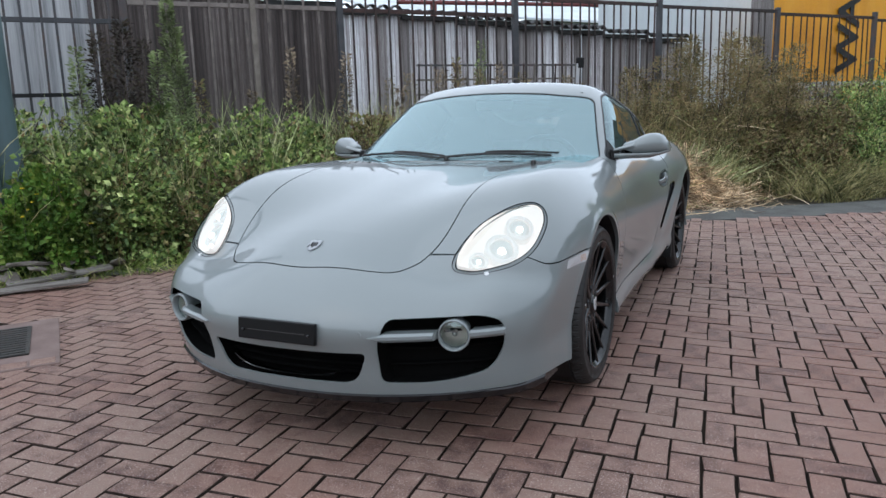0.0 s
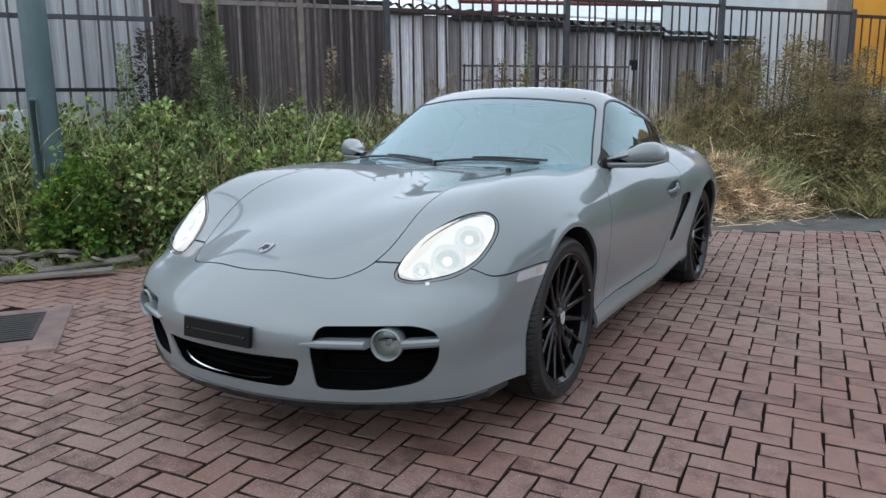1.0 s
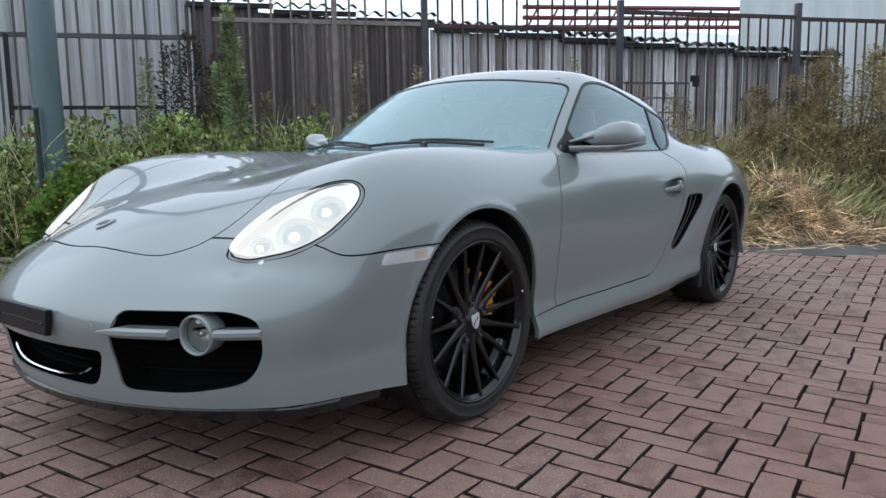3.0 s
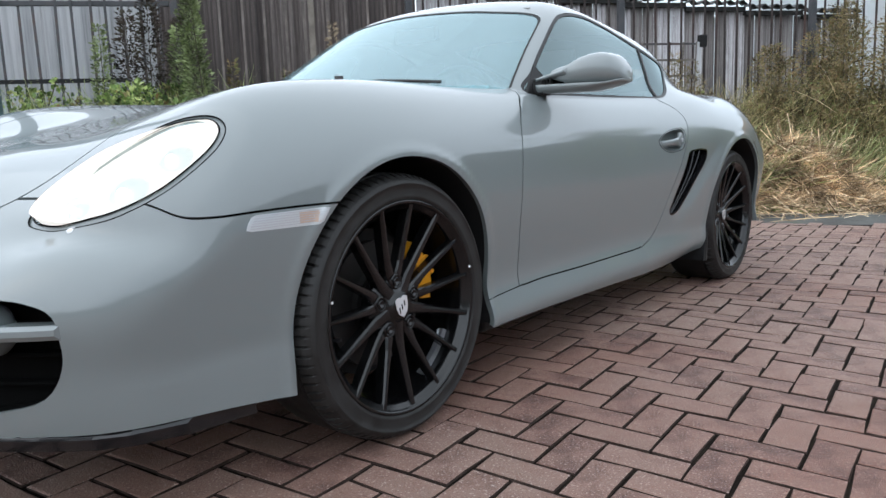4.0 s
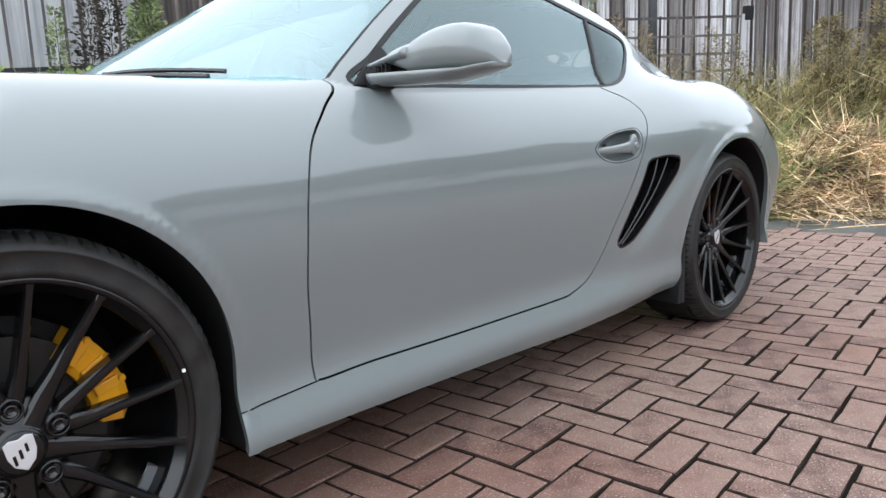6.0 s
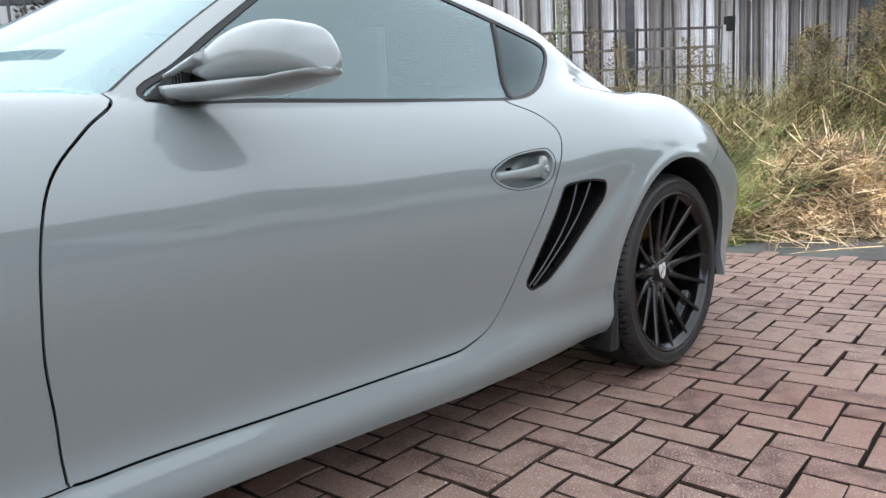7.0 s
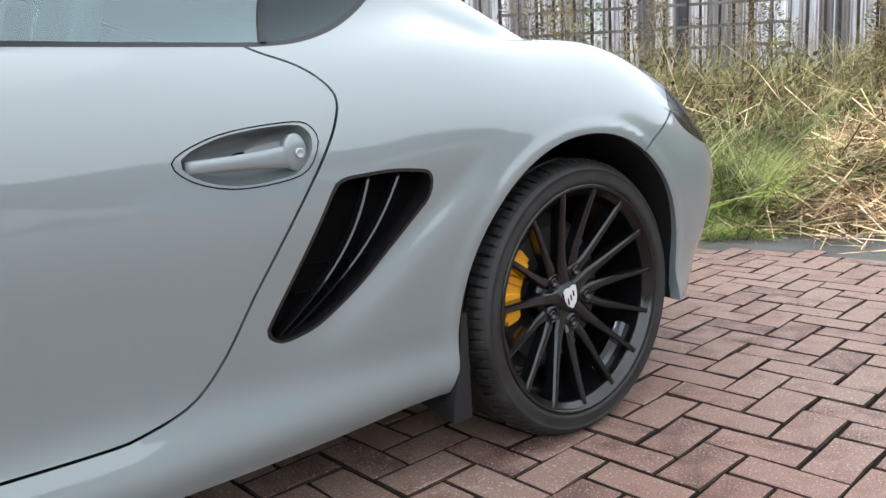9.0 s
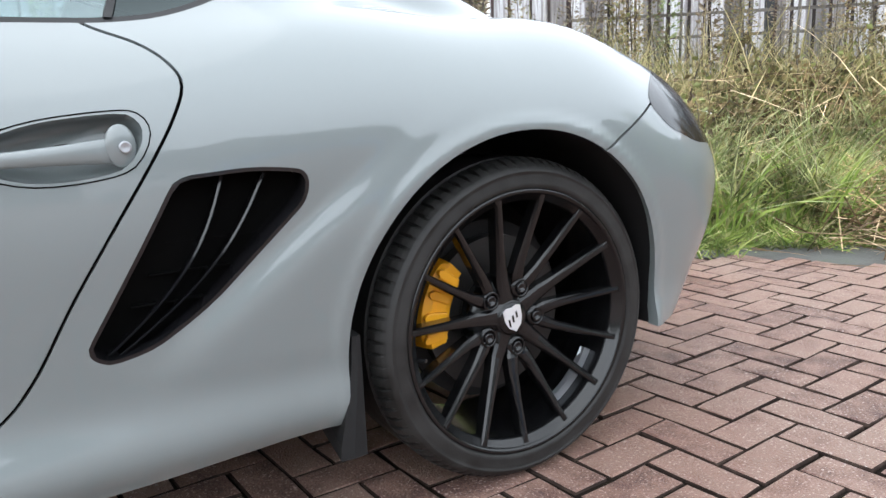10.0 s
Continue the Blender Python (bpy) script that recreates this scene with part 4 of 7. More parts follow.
# side markers with ribs, door handles, vents
def side_bits(s):
    for k in range(6):
        z = 0.5865 + 0.005 * k
        run = [(surface_x(y, z) + 0.0008, y, z) for y in np.linspace(-1.652 + 0.003 * k, -1.478 + 0.003 * k, 8)]
        part("marker_rib", flip(tube_bm(run, 0.0009, 5), s), weight_silver, car)
    rows = [[(surface_x(y, z) + d, y, z) for d, z in ((0.0012, 0.586), (0.0012, 0.610), (-0.002, 0.610), (-0.002, 0.586))] for y in np.linspace(-1.535, -1.486, 6)]
    part("marker_bulb", flip(sweep_bm(rows), s), marker_amber, car, "amber patch in the side indicator")
    door = door_l if s > 0 else door_r
    pts = handle_line
    mid = pts.mean(0)
    rings = []
    for k, d in ((1.0, 0.002), (0.985, 0.014), (0.93, 0.040), (0.7, 0.056), (0.1, 0.060)):
        rings.append([(surface_x(y0, z0) - d, y0, z0) for y0, z0 in mid + (pts - mid) * k])
    part("handle_cup", flip(sweep_bm(rings, False), s), paint, door, smooth=True)
    lip_line = [(surface_x(y0, z0) + 0.0002, y0, z0) for y0, z0 in (mid + (pts - mid) * 1.10)[::2]]
    part("handle_groove", flip(tube_bm(lip_line + lip_line[:1], 0.0011, 5), s), gap_dark, door)
    bar = []
    for i in range(13):
        u = i / 12
        y = 0.362 + 0.18 * u
        z = 0.6905 + 0.006 * u
        x = surface_x(y, z) - 0.010 + 0.012 * math.sin(math.pi * min(1, u * 1.15)) ** 0.6
        h = 0.0105 + 0.010 * u * u
        bar.append([(x + 0.005 * math.cos(a), y, z + h * math.sin(a)) if math.cos(a) > 0 else (x + 0.010 * math.cos(a), y, z + h * math.sin(a)) for a in np.linspace(0, 2 * math.pi, 13)[:-1]])
    part("door_handle", flip(sweep_bm(bar), s), paint, door, "grey pull handle", smooth=True)
    kx = surface_x(0.535, 0.70)
    part("handle_boss", flip(sweep_bm([[(kx - d, 0.538 + 0.021 * k * math.cos(a), 0.702 + 0.031 * k * math.sin(a)) for a in np.linspace(0, 2 * math.pi, 21)[:-1]] for d, k in ((0.02, 1.0), (0.006, 0.98), (0.003, 0.88), (0.002, 0.3))]), s), paint, door, smooth=True)
    part("lock", flip(sweep_bm([[(kx + d, 0.543 + 0.0085 * k * math.cos(a), 0.700 + 0.0085 * k * math.sin(a)) for a in np.linspace(0, 2 * math.pi, 17)[:-1]] for d, k in ((-0.004, 1.0), (0.002, 1.0), (0.003, 0.8), (0.002, 0.6))]), s), weight_silver, door, "round key lock", smooth=True)
    seam = [(surface_x(y0, z0) + 0.0002, y0, z0) for y0, z0 in ((-0.846 + 0.0228 * k, 0.286 + 0.0008 * k) for k in range(9))]
    part("sill_seam", flip(tube_bm(seam, 0.0016, 5), s), gap_dark, car)
    # vent: dark back, three curved fins
    p = vent_line
    m = p.mean(0)
    back = sweep_bm([[(surface_x(y0, z0) - d, y0, z0) for y0, z0 in m + (p - m) * k] for k, d in ((1.0, 0.045), (0.5, 0.06), (0.02, 0.065))])
    v = part("side_vent", flip(back, s), gap_dark, car, "dark slatted air intake")
    for a, b in (((0.672, 0.652), (0.492, 0.398)), ((0.735, 0.650), (0.508, 0.396))):
        rows = []
        for i in range(15):
            u = i / 14
            y0 = a[0] + (b[0] - a[0]) * u + 0.028 * math.sin(math.pi * u)
            z0 = a[1] + (b[1] - a[1]) * u - 0.012 * math.sin(math.pi * u)
            x0 = surface_x(y0, z0) - 0.012
            rows.append([(x0, y0 - 0.003, z0), (x0 + 0.003, y0, z0), (x0, y0 + 0.003, z0), (x0 - 0.035, y0 + 0.005, z0), (x0 - 0.035, y0 + 0.001, z0)])
        part("fin", flip(sweep_bm(rows), s), gloss_black, v)
    for k in range(4):
        z0 = 0.46 + 0.045 * k
        part("fin_web", flip(box_bm(0.80, 0.835, 0.53 + 0.03 * k, 0.66 + 0.035 * k, z0, z0 + 0.003), s), gap_dark, v)


both(side_bits)


# door mirrors
def mirror(s):
    upper = curve((0.0, 0.34), (0.12, 0.54), (0.28, 0.77), (0.45, 0.94), (0.6, 1.0), (0.74, 0.97), (0.86, 0.78), (0.94, 0.52), (0.985, 0.24), (1.0, 0.02))
    lower = curve((0.0, 0.58), (0.2, 0.78), (0.45, 0.98), (0.6, 1.0), (0.75, 0.90), (0.87, 0.68), (0.95, 0.42), (1.0, 0.04))
    n = 32

    def mid_y(x):
        return -0.340 + 0.108 * (x - 0.786) / 0.212

    rings = []
    for i in range(31):
        u = 1 - (1 - i / 30) ** 1.5
        x, w = 0.786 + 0.212 * u, max(0.02, float(upper(u)))
        hy, hz = 0.076 * w**0.7, 0.052 * w
        foot = 0.924 - 0.022 * min(1.0, u / 0.22) + 0.05 * max(0.0, u - 0.78)
        zc = foot + hz
        ring = []
        for k in range(n):
            c, q = math.cos(2 * math.pi * k / n), math.sin(2 * math.pi * k / n)
            dy = hy * np.sign(c) * abs(c) ** (0.85 if c < 0 else 0.4)
            ring.append((x, mid_y(x) + dy, zc + hz * np.sign(q) * abs(q) ** (0.95 if q > 0 else 0.75)))
        rings.append(ring)
    house = part("mirror", flip(sweep_bm(rings), s), paint, car, "grey door mirror on a split arm", smooth=True)
    # lower shell: springs from the door and cups the housing from below
    rings = []
    for i in range(31):
        u = 1 - (1 - i / 30) ** 1.4
        x, w = 0.748 + 0.2496 * u, max(0.03, float(lower(u)))
        v = (x - 0.786) / 0.212
        own = 0.0765 * w**0.8
        cup = 0.0775 * max(0.02, float(upper(min(max(v, 0.0), 1.0)))) ** 0.7
        hy = own + (cup - own) * min(max((v - 0.1) / 0.25, 0.0), 1.0)
        top = 0.908 + 0.05 * max(0.0, v - 0.78)
        low_z = 0.880 + 0.085 * max(0.0, u - 0.60) ** 1.2
        ring = []
        for k in range(22):
            c, q = math.cos(2 * math.pi * k / 22), math.sin(2 * math.pi * k / 22)
            z = top + 0.003 * q if q > 0 else top + (top - low_z) * np.sign(q) * abs(q) ** 0.8
            ring.append((x, mid_y(x) + hy * np.sign(c) * abs(c) ** 0.85, z))
        rings.append(ring)
    part("lower_shell", flip(sweep_bm(rings), s), paint, house, smooth=True)
    # upper arm, set back from the lower one so that a slot stays open between them
    arm = []
    for i in range(11):
        u = i / 10
        x = 0.742 + 0.100 * u
        y = -0.372 + 0.020 * u
        z = 0.926 + 0.022 * u
        arm.append([(x, y + (0.026 + 0.014 * u) * math.cos(a), z + (0.0075 + 0.006 * u) * math.sin(a)) for a in np.linspace(0, 2 * math.pi, 17)[:-1]])
    part("arm", flip(sweep_bm(arm), s), paint, house, smooth=True)
    part("slot_web", flip(box_bm(0.775, 0.830, -0.366, -0.33, 0.906, 0.936, 0.004), s), gap_dark, house)
    for k in range(3):
        part("slot_fin", flip(box_bm(0.765 + 0.012 * k, 0.768 + 0.012 * k, -0.388, -0.372, 0.909, 0.930 + 0.005 * k), s), black_plastic, house)
    part("mirror_glass", flip(box_bm(0.84, 0.96, -0.255, -0.250, 0.91, 0.98, 0.004), s), chrome, house)
    sail = [(-0.425, 0.887), (-0.285, 0.887), (-0.292, 0.930), (-0.305, 0.985)]
    part("mirror_sail", flip(sweep_bm([[(surface_x(y, z) + d, y, z) for y, z in sail] for d in (-0.012, 0.003)]), s), black_plastic, car, "black triangular mirror mount")
    part("mirror_foot", flip(box_bm(0.722, 0.764, -0.392, -0.326, 0.876, 0.934, 0.008), s), black_plastic, car, "black mirror mount")


both(mirror)

# wipers at rest along the bottom of the screen
def on_screen(x, z, off=0.012):
    lo, hi = 0.6, -1.2
    for _ in range(15):
        m = (lo + hi) / 2
        if body(np.array([[x, m, z]]))[0] > 0:
            hi = m
        else:
            lo = m
    return (x, hi - off * 0.6, z + off * 0.8)


for x0, x1 in ((0.52, -0.02), (-0.02, -0.56)):
    w = new("wiper")
    w.parent = car
    tagged(w, "black windscreen wiper at rest")
    rest = [(x0 + (x1 - x0) * i / 8, 0.922 + 0.016 * math.sin(math.pi * i / 8)) for i in range(9)]
    part("wiper_arm", tube_bm([on_screen(x, z - 0.003, 0.013) for x, z in rest[:6]], 0.006, 6), gloss_black, w)
    part("wiper_blade", tube_bm([on_screen(x - 0.03, z - 0.008, 0.007) for x, z in rest], 0.007, 6), gloss_black, w)
    part("wiper_pivot", lathe_bm([(0.001, 0.02), (0.012, 0.018), (0.014, 0)], 14, "z"), gloss_black, w, at=Matrix.Translation(on_screen(x0 + 0.02, 0.908, 0.004)))

# cabin: dashboard, steering wheel, seats, mirror, rear shelf
trim_dark = material("cabin_trim", (0.05, 0.052, 0.055), 0.6)
seat_grey = material("seat_leather", (0.20, 0.20, 0.20), 0.55)
dash = sweep_bm([[(x, -0.72 + 0.25 * abs(x) ** 2 + a, b) for a, b in ((0.0, 0.60), (0.0, 0.86), (0.10, 0.885), (0.30, 0.875), (0.36, 0.82), (0.34, 0.60))] for x in np.linspace(-0.66, 0.66, 15)])
part("dashboard", dash, trim_dark, car, "dark dashboard")
part("cabin_floor", box_bm(-0.66, 0.66, -0.6, 1.0, 0.22, 0.26), trim_dark, car)
part("bulkhead", sweep_bm([[(x, 0.62 + a, b) for a, b in ((0.0, 0.3), (0.0, 0.88), (0.10, 0.92), (0.75, 0.88), (0.75, 0.80), (0.1, 0.3))] for x in np.linspace(-0.64, 0.64, 7)]), trim_dark, car)
both(lambda s: part("door_trim", flip(box_bm(0.66, 0.70, -0.5, 0.6, 0.3, 0.872, 0.012), s), trim_dark, car))
swheel = part("steering_wheel", lathe_bm([(0.168 + 0.016 * math.cos(a), 0.016 * math.sin(a)) for a in np.linspace(0, 2 * math.pi, 11)[:-1]], 40, "y", True), trim_dark, car, "dark three-spoke steering wheel", at=pose(0.36, -0.26, 0.84, 22), smooth=True)
for a in (0, 180, 270):
    part("wheel_spoke", box_bm(0.03, 0.165, -0.006, 0.006, -0.018, 0.018, 0.004), trim_dark, swheel, at=pose(0, 0, 0, 0, a, 0))
part("airbag_boss", lathe_bm([(0.001, -0.03), (0.05, -0.026), (0.062, 0.0), (0.05, 0.02)], 24, "y"), trim_dark, swheel, smooth=True)


def seat(s):
    st = new("seat")
    st.parent = car
    st.matrix_basis = pose(s * 0.36, 0.10, 0.26)
    tagged(st, "dark grey leather bucket seat")
    part("cushion", box_bm(-0.25, 0.25, -0.42, 0.10, 0.0, 0.18, 0.05, 3), seat_grey, st, smooth=True)
    back = []
    for i in range(13):
        u = i / 12
        z = 0.14 + 0.70 * u
        y = 0.06 + 0.24 * u
        w = 0.25 - 0.03 * u if u < 0.62 else 0.232 - 0.13 * ((u - 0.62) / 0.38) ** 0.8
        d = 0.055 - 0.015 * u
        back.append([(w * math.cos(a), y + d * math.sin(a) - 0.03 * abs(math.cos(a)) ** 3, z) for a in np.linspace(0, 2 * math.pi, 25)[:-1]])
    part("backrest", sweep_bm(back), seat_grey, st, smooth=True)


both(seat)
part("rear_view_mirror", box_bm(-0.11, 0.11, -0.02, 0.02, -0.03, 0.03, 0.012), gloss_black, car, at=pose(0, -0.12, 1.17))
part("headlining", sweep_bm([[(x, y, float(roof_z(y)) - 0.035 - 0.12 * x * x) for y in np.linspace(-0.05, 0.62, 6)] + [(x, y, float(roof_z(y)) - 0.045 - 0.12 * x * x) for y in np.linspace(0.62, -0.05, 6)] for x in np.linspace(-0.5, 0.5, 9)]), seat_grey, car)


# ================= the yard =================
def noisy(name, stops, scale, rough=0.8, bump=0.3, island=0.0, obj=0.0, detail=6, fine=60.0, speck=None, metal=0.0, stretch=None, bump_dist=0.004, damp=None, grain=0.35, spread=0.32):
    """A rough surface: colours along a ramp driven by noise at two scales and, where wanted, by each piece's own number."""
    m = bpy.data.materials.new(name)
    m.use_nodes = True
    t, nd = m.node_tree, m.node_tree.nodes
    ln = t.links.new
    b = nd["Principled BSDF"]
    co = nd.new("ShaderNodeTexCoord")
    src = co.outputs["Object"]
    if stretch:
        mp = nd.new("ShaderNodeMapping")
        mp.inputs["Scale"].default_value = stretch
        ln(src, mp.inputs[0])
        src = mp.outputs[0]
    n1, n2 = nd.new("ShaderNodeTexNoise"), nd.new("ShaderNodeTexNoise")
    for n, s in ((n1, scale), (n2, fine)):
        n.inputs["Scale"].default_value = s
        n.inputs["Detail"].default_value = detail
        ln(src, n.inputs["Vector"])
    mix = nd.new("ShaderNodeMath")
    mix.operation = "MULTIPLY_ADD"
    ln(n2.outputs[0], mix.inputs[0])
    mix.inputs[1].default_value = grain
    ln(n1.outputs[0], mix.inputs[2])
    val = mix.outputs[0]
    for kind, amount in (("ShaderNodeNewGeometry", island), ("ShaderNodeObjectInfo", obj)):
        if amount:
            g = nd.new(kind)
            a = nd.new("ShaderNodeMath")
            a.operation = "MULTIPLY_ADD"
            ln(g.outputs["Random Per Island" if kind == "ShaderNodeNewGeometry" else "Random"], a.inputs[0])
            a.inputs[1].default_value = amount
            ln(val, a.inputs[2])
            val = a.outputs[0]
    total = 0.5 + 0.5 * grain + (island or obj) * 0.5
    sub = nd.new("ShaderNodeMapRange")
    sub.inputs["From Min"].default_value = total - spread - 0.45 * (island or obj)
    sub.inputs["From Max"].default_value = total + spread + 0.45 * (island or obj)
    ln(val, sub.inputs["Value"])
    ramp = nd.new("ShaderNodeValToRGB")
    e = ramp.color_ramp.elements
    while len(e) < len(stops):
        e.new(0.5)
    for i, c in enumerate(stops):
        e[i].position = i / (len(stops) - 1)
        e[i].color = (*c, 1)
    ln(sub.outputs[0], ramp.inputs[0])
    col = ramp.outputs[0]
    if speck:
        v = nd.new("ShaderNodeTexNoise")
        v.inputs["Scale"].default_value, v.inputs["Detail"].default_value = speck[0], 1.5
        ln(src, v.inputs["Vector"])
        th = nd.new("ShaderNodeMapRange")
        th.inputs["From Min"].default_value, th.inputs["From Max"].default_value = speck[1], speck[1] + 0.08
        th.inputs["To Max"].default_value = 0.9
        ln(v.outputs[0], th.inputs["Value"])
        mx = nd.new("ShaderNodeMixRGB")
        ln(th.outputs[0], mx.inputs[0])
        ln(col, mx.inputs[1])
        mx.inputs[2].default_value = (*speck[2], 1)
        col = mx.outputs[0]
    b.inputs["Roughness"].default_value = rough
    if damp:
        g = nd.new("ShaderNodeNewGeometry")
        w = nd.new("ShaderNodeTexNoise")
        w.inputs["Scale"].default_value, w.inputs["Detail"].default_value = damp[0], 5
        ln(g.outputs["Position"], w.inputs["Vector"])
        for lo, hi, to in ((0.0, 1.0, "colour"), (rough, damp[2], "gloss")):
            mr = nd.new("ShaderNodeMapRange")
            for key, value in (("From Min", 0.42), ("From Max", 0.62), ("To Min", lo), ("To Max", hi)):
                mr.inputs[key].default_value = value
            ln(w.outputs[0], mr.inputs["Value"])
            if to == "gloss":
                ln(mr.outputs[0], b.inputs["Roughness"])
            else:
                mu = nd.new("ShaderNodeMixRGB")
                mu.blend_type = "MULTIPLY"
                ln(mr.outputs[0], mu.inputs[0])
                ln(col, mu.inputs[1])
                mu.inputs[2].default_value = (*damp[1], 1)
                col = mu.outputs[0]
    ln(col, b.inputs["Base Color"])
    b.inputs["Metallic"].default_value = metal
    bp = nd.new("ShaderNodeBump")
    bp.inputs["Strength"].default_value = bump
    bp.inputs["Distance"].default_value = bump_dist
    ln(n2.outputs[0], bp.inputs["Height"])
    ln(bp.outputs[0], b.inputs["Normal"])
    return m


def leafy(name, stops, rough=0.55, through=0.25):
    m = bpy.data.materials.new(name)
    m.use_nodes = True
    nd, ln = m.node_tree.nodes, m.node_tree.links.new
    b = nd["Principled BSDF"]
    g = nd.new("ShaderNodeNewGeometry")
    ramp = nd.new("ShaderNodeValToRGB")
    e = ramp.color_ramp.elements
    while len(e) < len(stops):
        e.new(0.5)
    for i, c in enumerate(stops):
        e[i].position = i / (len(stops) - 1)
        e[i].color = (*c, 1)
    ln(g.outputs["Random Per Island"], ramp.inputs[0])
    # noise paints shading between leaf clumps into the colour, dark gaps and light tufts
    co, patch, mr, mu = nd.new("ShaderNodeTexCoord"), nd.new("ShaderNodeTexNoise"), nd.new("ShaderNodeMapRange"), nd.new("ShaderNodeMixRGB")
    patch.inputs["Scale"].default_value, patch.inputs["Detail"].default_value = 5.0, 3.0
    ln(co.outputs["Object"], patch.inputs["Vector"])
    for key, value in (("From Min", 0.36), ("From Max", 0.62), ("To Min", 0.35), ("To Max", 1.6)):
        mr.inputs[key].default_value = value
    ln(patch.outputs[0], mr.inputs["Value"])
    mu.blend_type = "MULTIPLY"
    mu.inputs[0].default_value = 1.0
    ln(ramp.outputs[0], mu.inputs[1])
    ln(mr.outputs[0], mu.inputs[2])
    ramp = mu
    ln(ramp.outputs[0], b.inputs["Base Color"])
    b.inputs["Roughness"].default_value = rough
    b.inputs["Specular IOR Level"].default_value = 0.25
    tr = nd.new("ShaderNodeBsdfTranslucent")
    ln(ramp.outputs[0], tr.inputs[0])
    mix = nd.new("ShaderNodeMixShader")
    mix.inputs[0].default_value = through
    ln(b.outputs[0], mix.inputs[1])
    ln(tr.outputs[0], mix.inputs[2])
    ln(mix.outputs[0], nd["Material Output"].inputs[0])
    return m


rng = np.random.default_rng(7)
soil = noisy("soil", [(0.025, 0.02, 0.014), (0.05, 0.042, 0.028), (0.05, 0.06, 0.025)], 3.0, 0.95, 0.8, bump_dist=0.02)
CLINKER = [(0.085, 0.044, 0.036), (0.15, 0.085, 0.068), (0.212, 0.131, 0.104), (0.268, 0.171, 0.136), (0.235, 0.165, 0.131), (0.19, 0.102, 0.079)]
sand = noisy("joint_sand", [(0.005, 0.004, 0.0035), (0.012, 0.009, 0.007), (0.022, 0.017, 0.012)], 7.0, 0.95, 0.8, fine=90.0)
joint_dirt = noisy("joint_dirt", [(0.012, 0.009, 0.008), (0.035, 0.024, 0.020), (0.075, 0.052, 0.042)], 20.0, 0.95, 0.6, fine=150.0)
joint_dirt.node_tree.nodes["Principled BSDF"].inputs["Specular IOR Level"].default_value = 0.1
sand.node_tree.nodes["Principled BSDF"].inputs["Specular IOR Level"].default_value = 0.05
clinker = noisy("clinker", CLINKER, 13.0, 0.62, 1.5, obj=0.38, fine=230.0, speck=(170.0, 0.61, (0.47, 0.39, 0.35)), bump_dist=0.004, damp=(0.7, (0.92, 0.74, 0.70), 0.34), grain=1.0, spread=0.17)
clinker_far = noisy("clinker_field", CLINKER, 13.0, 0.62, 1.5, island=0.38, fine=230.0, speck=(170.0, 0.61, (0.47, 0.39, 0.35)), bump_dist=0.004, damp=(0.7, (0.92, 0.74, 0.70), 0.34), grain=1.0, spread=0.17)
mossy = noisy("mossy_tarmac", [(0.032, 0.032, 0.028), (0.055, 0.055, 0.05), (0.085, 0.085, 0.08), (0.05, 0.068, 0.026)], 4.0, 0.8, 0.6, fine=90.0, bump_dist=0.006)
concrete = noisy("concrete", [(0.10, 0.068, 0.06), (0.16, 0.11, 0.097), (0.21, 0.155, 0.14)], 6.0, 0.85, 0.4)
cast_iron = noisy("cast_iron", [(0.012, 0.012, 0.012), (0.03, 0.027, 0.025), (0.05, 0.035, 0.028)], 12.0, 0.6, 0.5)
lamp_paint = noisy("lamp_post_paint", [(0.045, 0.075, 0.085), (0.07, 0.11, 0.12), (0.06, 0.09, 0.095)], 3.0, 0.45, 0.2, stretch=(1, 1, 0.2))
fence_paint = noisy("fence_paint", [(0.02, 0.024, 0.03), (0.05, 0.05, 0.055), (0.09, 0.05, 0.035)], 8.0, 0.55, 0.3, obj=0.3)
rusty = noisy("rusty_bar", [(0.012, 0.011, 0.011), (0.030, 0.019, 0.017), (0.075, 0.034, 0.028)], 8.0, 0.7, 0.4, obj=0.3)
bare_bar = noisy("bare_bar", [(0.05, 0.042, 0.038), (0.15, 0.125, 0.112), (0.26, 0.225, 0.205)], 8.0, 0.6, 0.3, obj=0.3)
brown_sheet = noisy("brown_sheet", [(0.014, 0.011, 0.010), (0.034, 0.026, 0.024), (0.060, 0.045, 0.041), (0.12, 0.098, 0.090), (0.24, 0.21, 0.20)], 1.8, 0.6, 0.3, stretch=(16, 16, 0.3), obj=0.25, fine=22.0, grain=0.9, spread=0.30)
grey_sheet = noisy("grey_sheet", [(0.12, 0.12, 0.125), (0.32, 0.325, 0.335), (0.44, 0.445, 0.46), (0.58, 0.585, 0.60)], 2.0, 0.55, 0.3, stretch=(7, 7, 0.25), obj=0.25, fine=14.0, grain=0.6)
worn_sheet = noisy("weathered_sheet", [(0.07, 0.058, 0.058), (0.22, 0.195, 0.195), (0.42, 0.40, 0.405), (0.60, 0.60, 0.62), (0.82, 0.83, 0.86)], 2.2, 0.6, 0.5, stretch=(20, 20, 0.35), obj=0.22, fine=20.0, grain=0.9, spread=0.26)
worn_dark = noisy("dark_boards", [(0.045, 0.038, 0.037), (0.11, 0.096, 0.092), (0.20, 0.182, 0.176), (0.38, 0.36, 0.355)], 2.2, 0.75, 0.5, stretch=(18, 18, 0.3), obj=0.35, fine=24.0, grain=0.9, spread=0.28)
pale_sheet = noisy("pale_sheet", [(0.42, 0.46, 0.48), (0.55, 0.59, 0.61), (0.64, 0.67, 0.69)], 1.0, 0.5, 0.15, stretch=(1, 1, 0.3))
